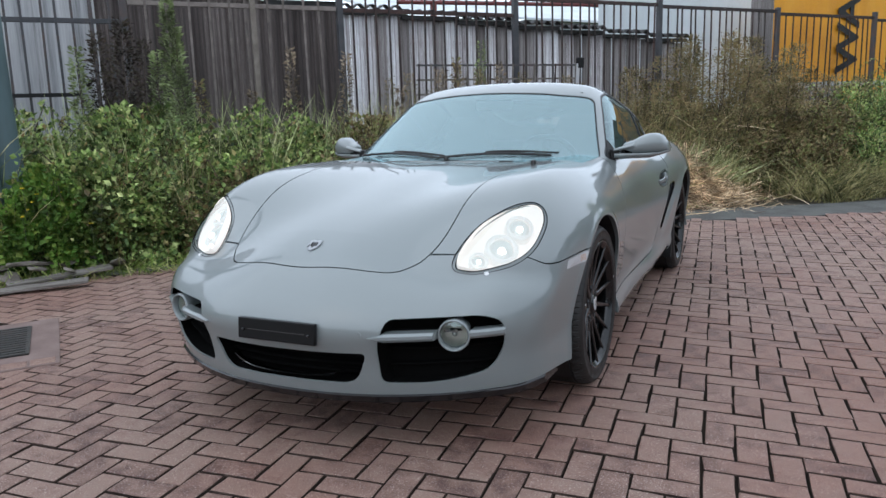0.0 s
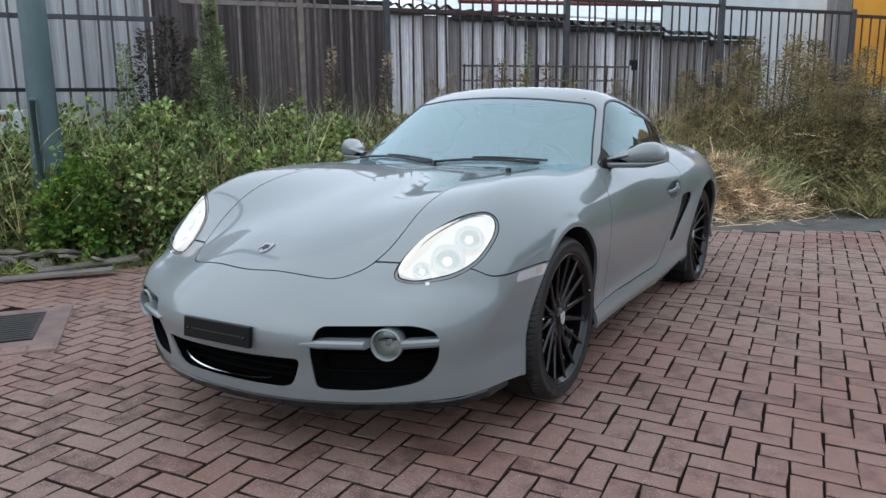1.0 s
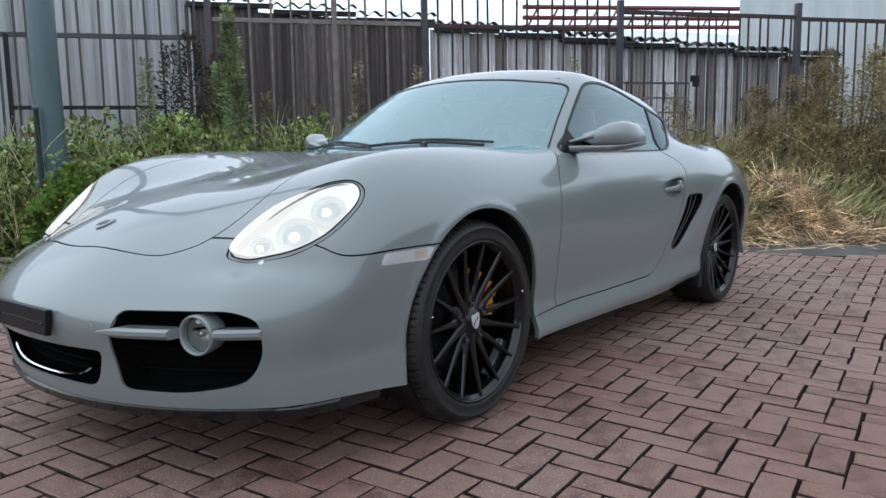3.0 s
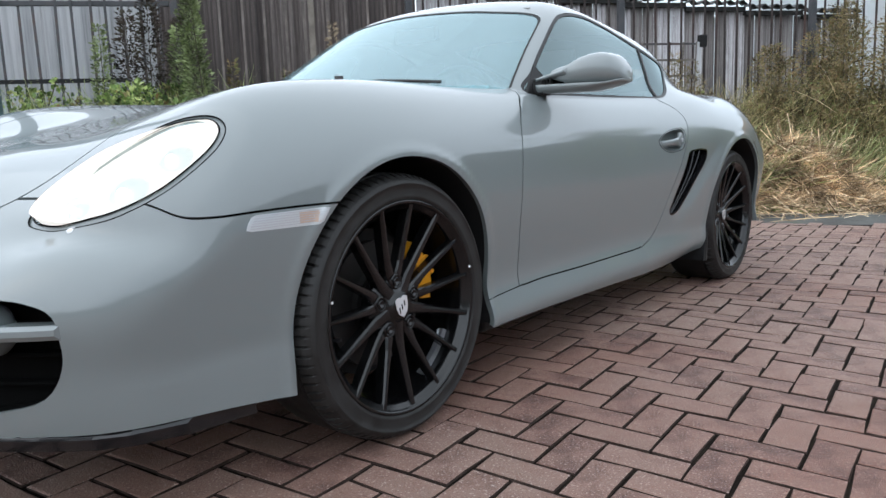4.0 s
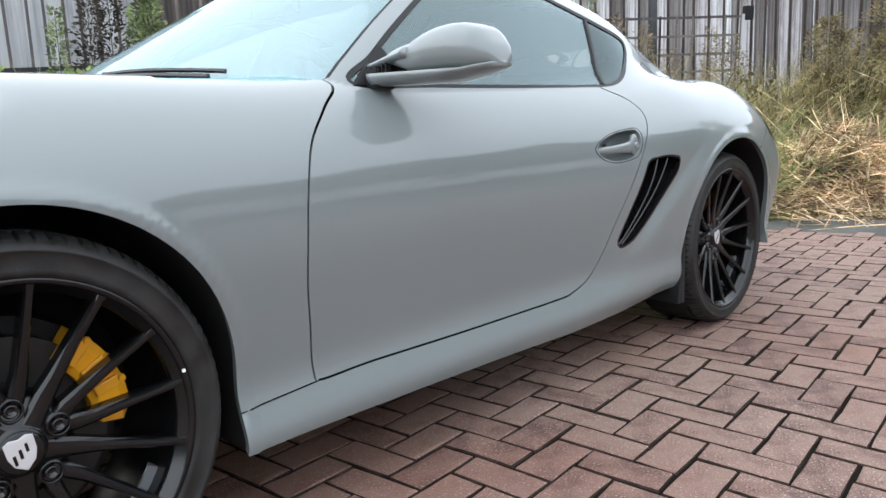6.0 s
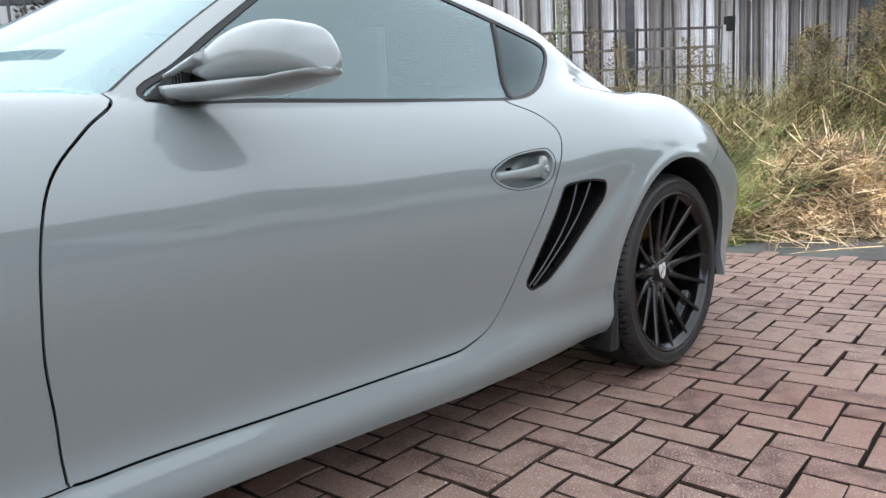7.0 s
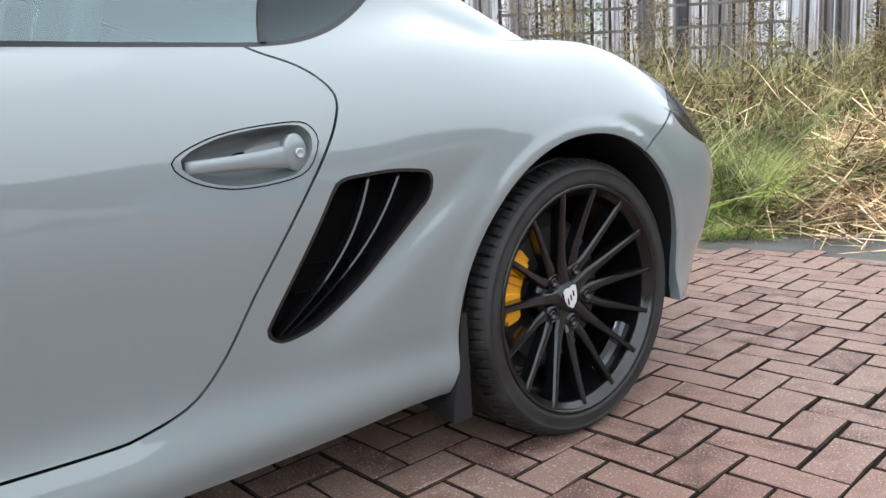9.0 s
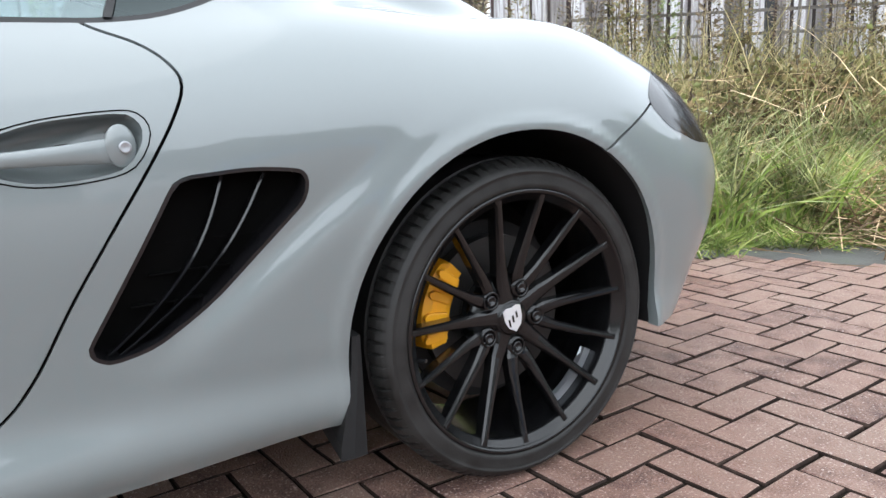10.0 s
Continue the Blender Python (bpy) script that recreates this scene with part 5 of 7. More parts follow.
yellow_sheet = noisy("yellow_sheet", [(0.30, 0.11, 0.012), (0.62, 0.27, 0.015), (0.72, 0.34, 0.02), (0.45, 0.20, 0.02)], 1.4, 0.55, 0.4, stretch=(1, 1, 0.5))
roof_dark = noisy("roof_felt", [(0.015, 0.015, 0.016), (0.05, 0.05, 0.05)], 5.0, 0.8, 0.4)
letter_black = material("letter_black", (0.012, 0.012, 0.012), 0.5)
red_steel = noisy("red_oxide_steel", [(0.07, 0.018, 0.018), (0.14, 0.035, 0.033), (0.18, 0.06, 0.05)], 3.0, 0.6, 0.3)
wood_grey = noisy("grey_wood", [(0.06, 0.052, 0.045), (0.14, 0.125, 0.11), (0.24, 0.22, 0.2)], 4.0, 0.85, 0.6, stretch=(1, 12, 12))
stone_grey = noisy("rubble_stone", [(0.07, 0.06, 0.05), (0.15, 0.13, 0.11), (0.25, 0.22, 0.19)], 9.0, 0.85, 0.7, obj=0.3)

# lines of the plan: the fence runs from FENCE0 along ALONG, BACK points behind it
FENCE0, ALONG, BACK = Vector((-3.43, 3.8, 0)), Vector((0.62, 0.785, 0)).normalized(), Vector((-0.785, 0.62, 0)).normalized()
YAW = math.degrees(math.atan2(ALONG.y, ALONG.x))


def plan(s, off, z=0.0):
    p = FENCE0 + ALONG * s + BACK * off
    return Vector((p.x, p.y, z))


def fall(x, y=0.0):
    """The pavement's crossfall away from the car; it runs out towards the verge."""
    return -0.035 * min(max(x - 0.92, 0.0), 1.8) * (1 - min(max((y - 0.4) / 0.9, 0.0), 1.0)) - 0.012 * math.exp(-(((y - 1.25) / 0.45) ** 2) - (x / 1.6) ** 2)


# ground: one sheet to the horizon, dipping with the pavement
gx = sorted({-400.0, -60.0, -20.0, -8.0, 0.0, 0.92, 1.5, 2.1, 2.72, 6.0, 20.0, 60.0, 400.0})
gy = [-400.0, -60.0, -20.0, -8.0, 0.4, 1.3, 8.0, 20.0, 60.0, 400.0]
gv = [(x, y, fall(x, y) - 0.055) for x in gx for y in gy]
gf = [(i * len(gy) + j, (i + 1) * len(gy) + j, (i + 1) * len(gy) + j + 1, i * len(gy) + j + 1) for i in range(len(gx) - 1) for j in range(len(gy) - 1)]
tagged(new("ground", mesh_of("ground", gv, gf, soil, False)), "dark bare earth with moss", "ground", kind="structure")

EDGE = [(-9.5, -8.0), (-6.0, -3.75), (-3.95, -1.12), (-3.25, -0.38), (-2.7, 0.22), (-0.3, 3.12), (0.1, 3.42), (0.85, 3.5), (1.4, 3.75), (2.6, 4.5), (5.0, 6.2), (9.0, 8.5)]


def edge_y(x):
    for (x0, y0), (x1, y1) in zip(EDGE, EDGE[1:]):
        if x0 <= x <= x1:
            return y0 + (y1 - y0) * (x - x0) / (x1 - x0)
    return EDGE[-1][1] if x > EDGE[-1][0] else EDGE[0][1]


bed_v, bed_f = [], []
xs = [-9.5 + 0.25 * i for i in range(75)]
for x in xs:
    e = edge_y(x)
    bed_v += [(x, y, fall(x, y) - 0.007) for y in ((-9.0, 0.4, 1.3, e) if e > 1.4 else (-9.0, e - 0.4, e - 0.2, e))]
for i in range(len(xs) - 1):
    for k in range(3):
        bed_f.append((4 * i + k, 4 * i + 4 + k, 4 * i + 5 + k, 4 * i + 1 + k))
pavement = tagged(new("pavement", mesh_of("pavement", bed_v, bed_f, sand, False)), "reddish brown clinker bricks laid in herringbone, damp in places", "pavement", kind="structure")

# the rest of the yard, out of sight behind the camera
yv, yf = [], []
for x0, x1, y0, y1 in ((8.7, 60.0, -60.0, 8.0), (-9.0, 8.7, -60.0, -8.7)):
    xs2 = [x0, x1] if x0 > 2.72 else [x0, 0.92, 2.72, x1]
    ys2 = [y0, 0.4, 1.3, y1] if y1 > 1.3 else [y0, y1]
    k = len(yv)
    yv += [(x, y, fall(x, y) - 0.012) for x in xs2 for y in ys2]
    yf += [(k + i * len(ys2) + j, k + (i + 1) * len(ys2) + j, k + (i + 1) * len(ys2) + j + 1, k + i * len(ys2) + j + 1) for i in range(len(xs2) - 1) for j in range(len(ys2) - 1)]
yard_brick = noisy("yard_brick", CLINKER, 0.6, 0.6, 0.2, fine=9.0, grain=0.8)
tagged(new("yard", mesh_of("yard", yv, yf, yard_brick, False)), "wide open brick yard beyond the parked car", "yard", kind="structure")

# mossy strip behind the bricks
sv, sf = [], []
for i, (x, y) in enumerate(EDGE):
    n = Vector((EDGE[min(i + 1, len(EDGE) - 1)][1] - EDGE[max(i - 1, 0)][1], -(EDGE[min(i + 1, len(EDGE) - 1)][0] - EDGE[max(i - 1, 0)][0]), 0)).normalized() * -1
    w = 0.72 if x > -0.5 else 0.12
    sv += [(x - n.x * 0.07, y - n.y * 0.07, -0.02), (x, y, -0.006), (x + n.x * w, y + n.y * w, 0.0), (x + n.x * (w + 0.1), y + n.y * (w + 0.1), -0.05)]
for i in range(len(EDGE) - 1):
    for k in range(3):
        sf.append((4 * i + k, 4 * i + 4 + k, 4 * i + 5 + k, 4 * i + 1 + k))
tagged(new("verge_strip", mesh_of("verge_strip", sv, sf, mossy, False)), "worn grey tarmac strip with moss along the bricks", "kerb strip", kind="structure")

# drain in the paving
DRAIN = Vector((-2.29, -1.83, 0.0))
dr = thing("drain", "square cast iron gully grate set in concrete", "drain", pose(DRAIN.x, DRAIN.y, 0.006, 0, 0, YAW - 90))
part("drain_frame", box_bm(-0.42, 0.52, -0.38, 0.40, -0.05, -0.001, 0.004), concrete, dr)
part("grate_pan", box_bm(-0.30, 0.30, -0.26, 0.26, -0.004, 0.001), gap_dark, dr)
for k in range(13):
    x = -0.276 + 0.046 * k
    part("grate_bar", box_bm(x - 0.012, x + 0.012, -0.25, 0.25, -0.002, 0.007, 0.002), cast_iron, dr)
for y in (-0.25, 0.0, 0.25):
    part("grate_rib", box_bm(-0.29, 0.29, y - 0.010, y + 0.010, -0.002, 0.005), cast_iron, dr)
for k in range(6):
    part("border_brick", box_bm(0.405, 0.505, -0.36 + 0.125 * k, -0.245 + 0.125 * k, -0.04, 0.001, 0.005), clinker, dr)

# rubble heap at the pavement's edge
heap = Vector((-3.47, -0.80, 0))
for i in range(26):
    p = heap + ALONG * rng.uniform(-0.7, 0.75) + BACK * rng.uniform(-0.12, 0.55)
    bm = bmesh.new()
    bmesh.ops.create_icosphere(bm, subdivisions=1, radius=1)
    sx, sy, sz = rng.uniform(0.06, 0.19), rng.uniform(0.04, 0.11), rng.uniform(0.012, 0.035)
    for v in bm.verts:
        v.co = Vector((v.co.x * sx, v.co.y * sy, v.co.z * sz)) * rng.uniform(0.65, 1.2)
    me = bpy.data.meshes.new("stone")
    bm.to_mesh(me)
    bm.free()
    me.materials.append(stone_grey)
    o = new("stone", me)
    o.matrix_basis = Matrix.Translation((p.x, p.y, 0.02 + rng.uniform(0, 0.14))) @ pose(0, 0, 0, rng.uniform(-25, 25), rng.uniform(-25, 25), rng.uniform(0, 360))
    tagged(o, "flat grey piece of rubble on the verge", "stone", "rubble heap")
for i, (s, off, yaw, l) in enumerate(((-0.1, -0.22, -6, 1.25), (0.35, -0.05, 12, 0.7), (-0.5, 0.1, -28, 0.6))):
    p = heap + ALONG * s + BACK * off
    ob = thing("plank", "weathered grey board lying on the verge", "plank", pose(p.x, p.y, 0.012 + 0.03 * i, 2, -2, YAW + yaw), "loose boards")
    part("board", box_bm(-l / 2, l / 2, -0.055, 0.055, 0, 0.022, 0.004), wood_grey, ob)

# lamp post with a thin pipe beside it
lp = thing("street_lamp", "thick grey-blue steel lamp post among brambles", "lamp post", pose(-3.995, -0.31, 0))
part("base_flange", lathe_bm([(0.16, -0.05), (0.16, 0.03), (0.128, 0.05), (0.124, 0.12)], 32, "z"), lamp_paint, lp, smooth=True)
part("pole", lathe_bm([(0.125, -0.05), (0.122, 0.9), (0.112, 1.0), (0.105, 1.6), (0.09, 5.2), (0.0, 5.2)], 32, "z"), lamp_paint, lp, smooth=True)
pp = thing("marker_pipe", "thin grey steel pipe with a cap beside the lamp post", "pipe", pose(-3.90, -0.45, 0))
part("pipe", lathe_bm([(0.021, 0), (0.021, 1.27), (0.026, 1.27), (0.026, 1.3), (0.0, 1.305)], 14, "z"), lamp_paint, pp, smooth=True)


# bar fence, bay by bay
def fence_bay(s0, s1, rail_z, top_z, post_z, mat, bars=16, lean=0.0, low_rail=0.35):
    p = plan(s0, 0)
    f = thing("bar_fence", "dark steel bar fence bay, paint flaking", "fence", pose(p.x, p.y, 0, 0, 0, YAW), "boundary fence")
    L = s1 - s0
    part("post", box_bm(-0.036, 0.036, -0.036, 0.036, -0.05, post_z, 0.006), fence_paint, f)
    part("rail", box_bm(0.045, L - 0.045, -0.02, 0.02, rail_z - 0.025, rail_z + 0.025, 0.004), mat, f)
    part("rail", box_bm(0.045, L - 0.045, -0.02, 0.02, low_rail - 0.025, low_rail + 0.025, 0.004), mat, f)
    first = None
    for k in range(1, bars):
        x = L * k / bars
        if first is None:
            first = box_bm(-0.012, 0.012, -0.036, -0.022, 0.12, top_z, 0.002)
            ob = part("bar", first, mat, f, at=pose(x, 0, 0, 0, lean))
            shared = ob.data
        else:
            part_mesh("bar", shared, f, at=pose(x, 0, 0, rng.normal(0, 0.4), lean + rng.normal(0, 0.5)))
    return f


fence_bay(-7.6, -5.0, 2.17, 2.75, 2.8, fence_paint)
fence_bay(-5.0, -2.42, 2.17, 2.75, 2.9, fence_paint)
fence_bay(-2.42, 0.0, 2.37, 2.72, 2.95, bare_bar, 11)
fence_bay(0.0, 2.5, 2.36, 2.72, 2.75, rusty)
fence_bay(2.5, 5.07, 2.58, 2.57, 2.72, rusty, 17)
fence_bay(5.07, 7.65, 2.56, 2.55, 2.76, rusty, 17)
fence_bay(7.65, 10.2, 2.52, 2.51, 2.62, rusty, 15)
fence_bay(10.2, 12.8, 2.48, 2.47, 2.62, rusty, 15)
p = plan(-1.05, -0.02)
tp = thing("thin_post", "pale galvanised post against the fence", "post", pose(p.x, p.y, 0, 0, 0, YAW))
part("post", box_bm(-0.03, 0.03, -0.025, 0.025, 0, 2.75, 0.004), stone_grey, tp)
# a light dark frame hung on the left bays
p = plan(-4.42, -0.06)
fr = thing("steel_gate", "thin black steel gate frame fixed to the fence", "gate", pose(p.x, p.y, 0, 0, 0, YAW))
part("upright", box_bm(-0.02, 0.02, -0.02, 0.02, 0.3, 2.17), black_plastic, fr)
part("cross_rail", box_bm(0.02, 1.50, -0.02, 0.02, 1.40, 1.44), black_plastic, fr)

# trellis gate leaning on the fence
p = plan(0.9, -0.10)
tr = thing("trellis_gate", "grey welded mesh gate leaning on the fence", "gate", pose(p.x, p.y, 0, 4, 0, YAW))
for z in (0.6, 0.95, 1.17, 1.34, 1.52, 1.70):
    part("wire", box_bm(0, 2.46, -0.012, 0.012, z - 0.012, z + 0.012), wood_grey if z < 1.6 else fence_paint, tr)
for k in range(15):
    x = 0.02 + 0.173 * k
    part("upright", box_bm(x - 0.009, x + 0.009, -0.026, -0.012, 0.1, 1.72), wood_grey if k % 3 else rusty, tr)
part("gate_post", box_bm(2.44, 2.50, -0.03, 0.03, 0, 1.72, 0.005), grey_sheet, tr)
part("latch", box_bm(2.47, 2.56, -0.05, 0.03, 1.66, 1.80, 0.012), black_plastic, tr)


# sheds behind the fence: corrugated sheets, each a piece of the wall
def corrugated_bm(w, z0, z1, depth, pitch, square=False, thick=0.004):
    n = max(2, round(w / pitch)) * (4 if square else 8)
    front = []
    for i in range(n + 1):
        x = w * i / n
        ph = x / pitch % 1.0
        if square:
            y = depth if (i // 2) % 2 else 0.0
        else:
            y = depth * 0.5 * (1 - math.cos(2 * math.pi * ph))
        front.append((x, y))
    bm = bmesh.new()
    a = [bm.verts.new((x, y, z0)) for x, y in front]
    b = [bm.verts.new((x, y, z1)) for x, y in front]
    c = [bm.verts.new((x, y + thick, z1)) for x, y in front]
    for i in range(n):
        bm.faces.new((a[i], a[i + 1], b[i + 1], b[i]))
        bm.faces.new((b[i], b[i + 1], c[i + 1], c[i]))
    return bm


def shed_wall(name, s0, s1, off, top0, top1, width, mat, pitch, depth, square, label, mat2=None):
    """A wall of upright sheets; its top runs from top0 to top1."""
    wall = tagged(new(name), label, "shed wall", kind="structure")
    n = max(1, round((s1 - s0) / width))
    for i in range(n):
        a, b = s0 + (s1 - s0) * i / n, s0 + (s1 - s0) * (i + 1) / n
        z = top0 + (top1 - top0) * (i + 0.5) / n
        p = plan(a, off + rng.uniform(-0.012, 0.012))
        use = mat2 if mat2 and rng.random() < 0.24 else mat
        part("sheet", corrugated_bm((b - a) * 1.012, -0.05, z + rng.uniform(-0.015, 0.015), depth, pitch, square), use, wall, at=pose(p.x, p.y, 0, 0, 0, YAW), smooth=not square)
    return wall


shed_wall("wall_left", -12.0, -2.66, 0.75, 3.3, 3.3, 0.58, grey_sheet, 0.29, 0.03, True, "pale grey sheet metal wall, streaked")
shed_wall("wall_brown", -2.72, 0.22, 0.75, 2.68, 2.47, 0.42, brown_sheet, 0.21, 0.035, True, "dark brown ribbed metal shed wall")
shed_wall("wall_worn", 0.25, 3.2, 0.80, 2.44, 2.36, 0.17, worn_sheet, 0.085, 0.02, False, "weathered shed wall of corrugated sheets with peeling whitewash", worn_dark)
shed_wall("wall_boards", 3.2, 6.3, 0.80, 2.34, 2.12, 0.15, worn_dark, 0.075, 0.018, False, "dark weathered shed wall of narrow sheets", worn_sheet)
shed_wall("wall_back", 6.3, 16.0, 3.4, 1.75, 1.75, 0.3, worn_dark, 0.15, 0.018, False, "low dark board wall behind the bushes")
shed_wall("wall_pale", 6.0, 10.5, 2.6, 3.6, 3.6, 0.9, pale_sheet, 0.45, 0.03, True, "pale grey-blue profiled metal building")


def roof_edge(name, s0, s1, off, z0, z1):
    """A wavy roof sheet along the top of a shed wall."""
    r = tagged(new(name), "dark corrugated roof edge with light showing under its waves", "roof", kind="structure")
    n = round((s1 - s0) / 0.9)
    for i in range(n):
        a = s0 + (s1 - s0) * i / n
        z = z0 + (z1 - z0) * (i + 0.5) / n
        w = (s1 - s0) / n
        bm = bmesh.new()
        rows = []
        for k in range(41):
            x = w * k / 40
            h = 0.028 * math.sin(2 * math.pi * x / 0.18)
            rows.append([bm.verts.new((x, -0.10, h)), bm.verts.new((x, 0.05, h + 0.012)), bm.verts.new((x, 0.05, h + 0.020)), bm.verts.new((x, -0.10, h + 0.010))])
        for c, d in zip(rows, rows[1:]):
            for k in range(4):
                bm.faces.new((c[k], d[k], d[(k + 1) % 4], c[(k + 1) % 4]))
        p = plan(a, off)
        part("roof_sheet", bm, roof_dark, r, at=pose(p.x, p.y, z, 0, 0, YAW), smooth=True)
        p = plan(a, off + 0.02)
        part("batten", box_bm(0, w, -0.03, 0.03, -0.09, -0.035), roof_dark, r, at=pose(p.x, p.y, z, 0, 0, YAW))


roof_edge("roof_brown", -2.7, 0.3, 0.72, 2.76, 2.56)
roof_edge("roof_worn", 0.3, 6.4, 0.76, 2.53, 2.19)

# yellow steel skip wall with letters, dark post before it
p = plan(9.3, 1.45)
ys = thing("yellow_container", "yellow steel container with black lettering, scuffed", "container", pose(p.x, p.y, 0, 0, 0, YAW))
part("side", corrugated_bm(3.75, 1.42, 3.3, 0.03, 1.25, True), yellow_sheet, ys)
part("bottom_rail", box_bm(0, 3.75, -0.03, 0.06, 1.34, 1.45, 0.01), grey_sheet, ys)
part("lower_side", corrugated_bm(1.5, 0.3, 1.36, 0.03, 0.65, True), yellow_sheet, ys, at=pose(2.2, 0.05, 0))
for i, ch in enumerate("WA"):
    cu = bpy.data.curves.new("letter", "FONT")
    cu.body, cu.size, cu.extrude, cu.offset = ch, 0.95, 0.004, 0.018
    tmp = bpy.data.objects.new("letter", cu)
    scene.collection.objects.link(tmp)
    bpy.context.view_layer.update()
    me = bpy.data.meshes.new_from_object(tmp.evaluated_get(bpy.context.evaluated_depsgraph_get()))
    bpy.data.objects.remove(tmp)
    me.materials.clear()
    me.materials.append(letter_black)
    part_mesh("letter", me, ys, "black capital letter", at=pose(2.55, -0.02, 1.62 + 0.92 * i) @ pose(0, 0, 0, 90) @ pose(0, 0, 0, 0, 0, 90))
p = plan(8.35, 0.9)
bp = thing("timber_post", "dark timber post by the container", "post", pose(p.x, p.y, 0, 0, 0, YAW))
part("post", box_bm(-0.16, 0.16, -0.12, 0.12, 0, 3.4, 0.015), worn_dark, bp)

# red oxide steel stacked behind the sheds, and a low white hall
p = plan(3.6, 5.2)
sp = thing("steel_stack", "rust-red steel trusses stacked behind the sheds", "steel truss", pose(p.x, p.y, 0, 0, 0, YAW))
for z in (3.25, 3.42, 3.62):
    part("chord", tube_bm([(-0.5, 0, z), (5.5, 0, z + 0.12)], 0.045, 6), red_steel, sp)
for k in range(14):
    part("brace", tube_bm([(-0.4 + 0.42 * k, 0, 3.26 + 0.008 * k), (-0.19 + 0.42 * k, 0, 3.62 + 0.008 * k)], 0.022, 5), red_steel, sp)
for x in (0.3, 4.8):
    part("leg", box_bm(x - 0.05, x + 0.05, -0.05, 0.05, 0, 3.25), red_steel, sp)
p = plan(4.5, 9.0)
wh = thing("white_hall", "long low white metal hall far behind", "building", pose(p.x, p.y, 0, 0, 0, YAW + 6))
part("wall", corrugated_bm(14, 0, 3.5, 0.03, 0.5, True), pale_sheet, wh)
part("roof", sweep_bm([[(-0.2, -0.3, 3.5), (-0.2, 4.0, 4.6), (-0.2, 4.0, 4.65), (-0.2, -0.3, 3.56)], [(14.2, -0.3, 3.5), (14.2, 4.0, 4.6), (14.2, 4.0, 4.65), (14.2, -0.3, 3.56)]]), pale_sheet, wh)


# ---- plants ----
def leaf_mesh(name, base, way, length, half, mat, fold=0.25, parent_ob=None):
    n = len(base)
    way = way / (np.linalg.norm(way, axis=1)[:, None] + 1e-9)
    ref = rng.normal(size=(n, 3))
    sidev = np.cross(way, ref)
    sidev /= np.linalg.norm(sidev, axis=1)[:, None] + 1e-9
    up = np.cross(sidev, way)
    up *= np.sign(up[:, 2:3] + 1e-9)
    L, H = length[:, None], half[:, None]
    mid = base + way * L * 0.45
    v = np.stack([base, mid + sidev * H + up * H * fold, base + way * L - up * L * 0.12, mid - sidev * H + up * H * fold], 1).reshape(-1, 3)
    i = np.arange(n)[:, None] * 4
    f = np.concatenate([i + [0, 1, 2], i + [0, 2, 3]])
    return mesh_of(name, v, f, mat, False)


def blade_mesh(name, base, way, length, half, mat, droop=0.5):
    """Grass blades: narrow ribbons that bend over."""
    n = len(base)
    way = way / (np.linalg.norm(way, axis=1)[:, None] + 1e-9)
    sidev = np.cross(way, rng.normal(size=(n, 3)))
    sidev /= np.linalg.norm(sidev, axis=1)[:, None] + 1e-9
    bend = np.stack([way[:, 0], way[:, 1], np.zeros(n)], 1) + rng.normal(0, 0.15, (n, 3)) * [1, 1, 0]
    rows = []
    for u, w in ((0, 1.0), (0.4, 0.85), (0.75, 0.5), (1.0, 0.06)):
        c = base + way * (length * u)[:, None] + bend * (length * u * u * droop)[:, None] - np.array([0, 0, 1]) * (length * u * u * droop * 0.45)[:, None]
        rows += [c - sidev * (half * w)[:, None], c + sidev * (half * w)[:, None]]
    v = np.stack(rows, 1).reshape(-1, 3)
    i = np.arange(n)[:, None] * 8
    f = np.concatenate([i + [0, 1, 3, 2], i + [2, 3, 5, 4], i + [4, 5, 7, 6]])
    return mesh_of(name, v, f, mat, False)


bramble = leafy("bramble_leaf", [(0.039, 0.064, 0.021), (0.08, 0.124, 0.039), (0.132, 0.198, 0.057), (0.204, 0.283, 0.083), (0.291, 0.362, 0.12), (0.425, 0.478, 0.196), (0.23, 0.151, 0.067)], 0.5, 0.18)
dry_leaf = leafy("dry_leaf", [(0.074, 0.052, 0.025), (0.166, 0.12, 0.06), (0.256, 0.203, 0.102), (0.143, 0.15, 0.058), (0.21, 0.233, 0.085)], 0.6, 0.18)
dark_leaf = leafy("withered_leaf", [(0.03, 0.022, 0.018), (0.06, 0.045, 0.035), (0.05, 0.05, 0.03)])
green_leaf = leafy("fresh_leaf", [(0.044, 0.097, 0.016), (0.079, 0.158, 0.024), (0.123, 0.211, 0.04), (0.194, 0.246, 0.047)])
mug_leaf = leafy("mugwort_leaf", [(0.12, 0.15, 0.06), (0.20, 0.25, 0.11), (0.30, 0.34, 0.19)])
grass = leafy("grass_blade", [(0.115, 0.172, 0.038), (0.172, 0.253, 0.055), (0.253, 0.333, 0.082), (0.356, 0.402, 0.131), (0.552, 0.506, 0.273)])
straw = leafy("straw", [(0.081, 0.054, 0.029), (0.268, 0.174, 0.101), (0.617, 0.443, 0.255), (0.966, 0.778, 0.537)], 0.6, 0.1)
red_seed = leafy("dry_seed", [(0.106, 0.098, 0.043), (0.2, 0.15, 0.08), (0.312, 0.237, 0.131), (0.156, 0.169, 0.062), (0.25, 0.156, 0.085)], 0.6, 0.15)
dock_seed = leafy("dock_seed", [(0.13, 0.10, 0.07), (0.22, 0.17, 0.12), (0.33, 0.28, 0.20)])
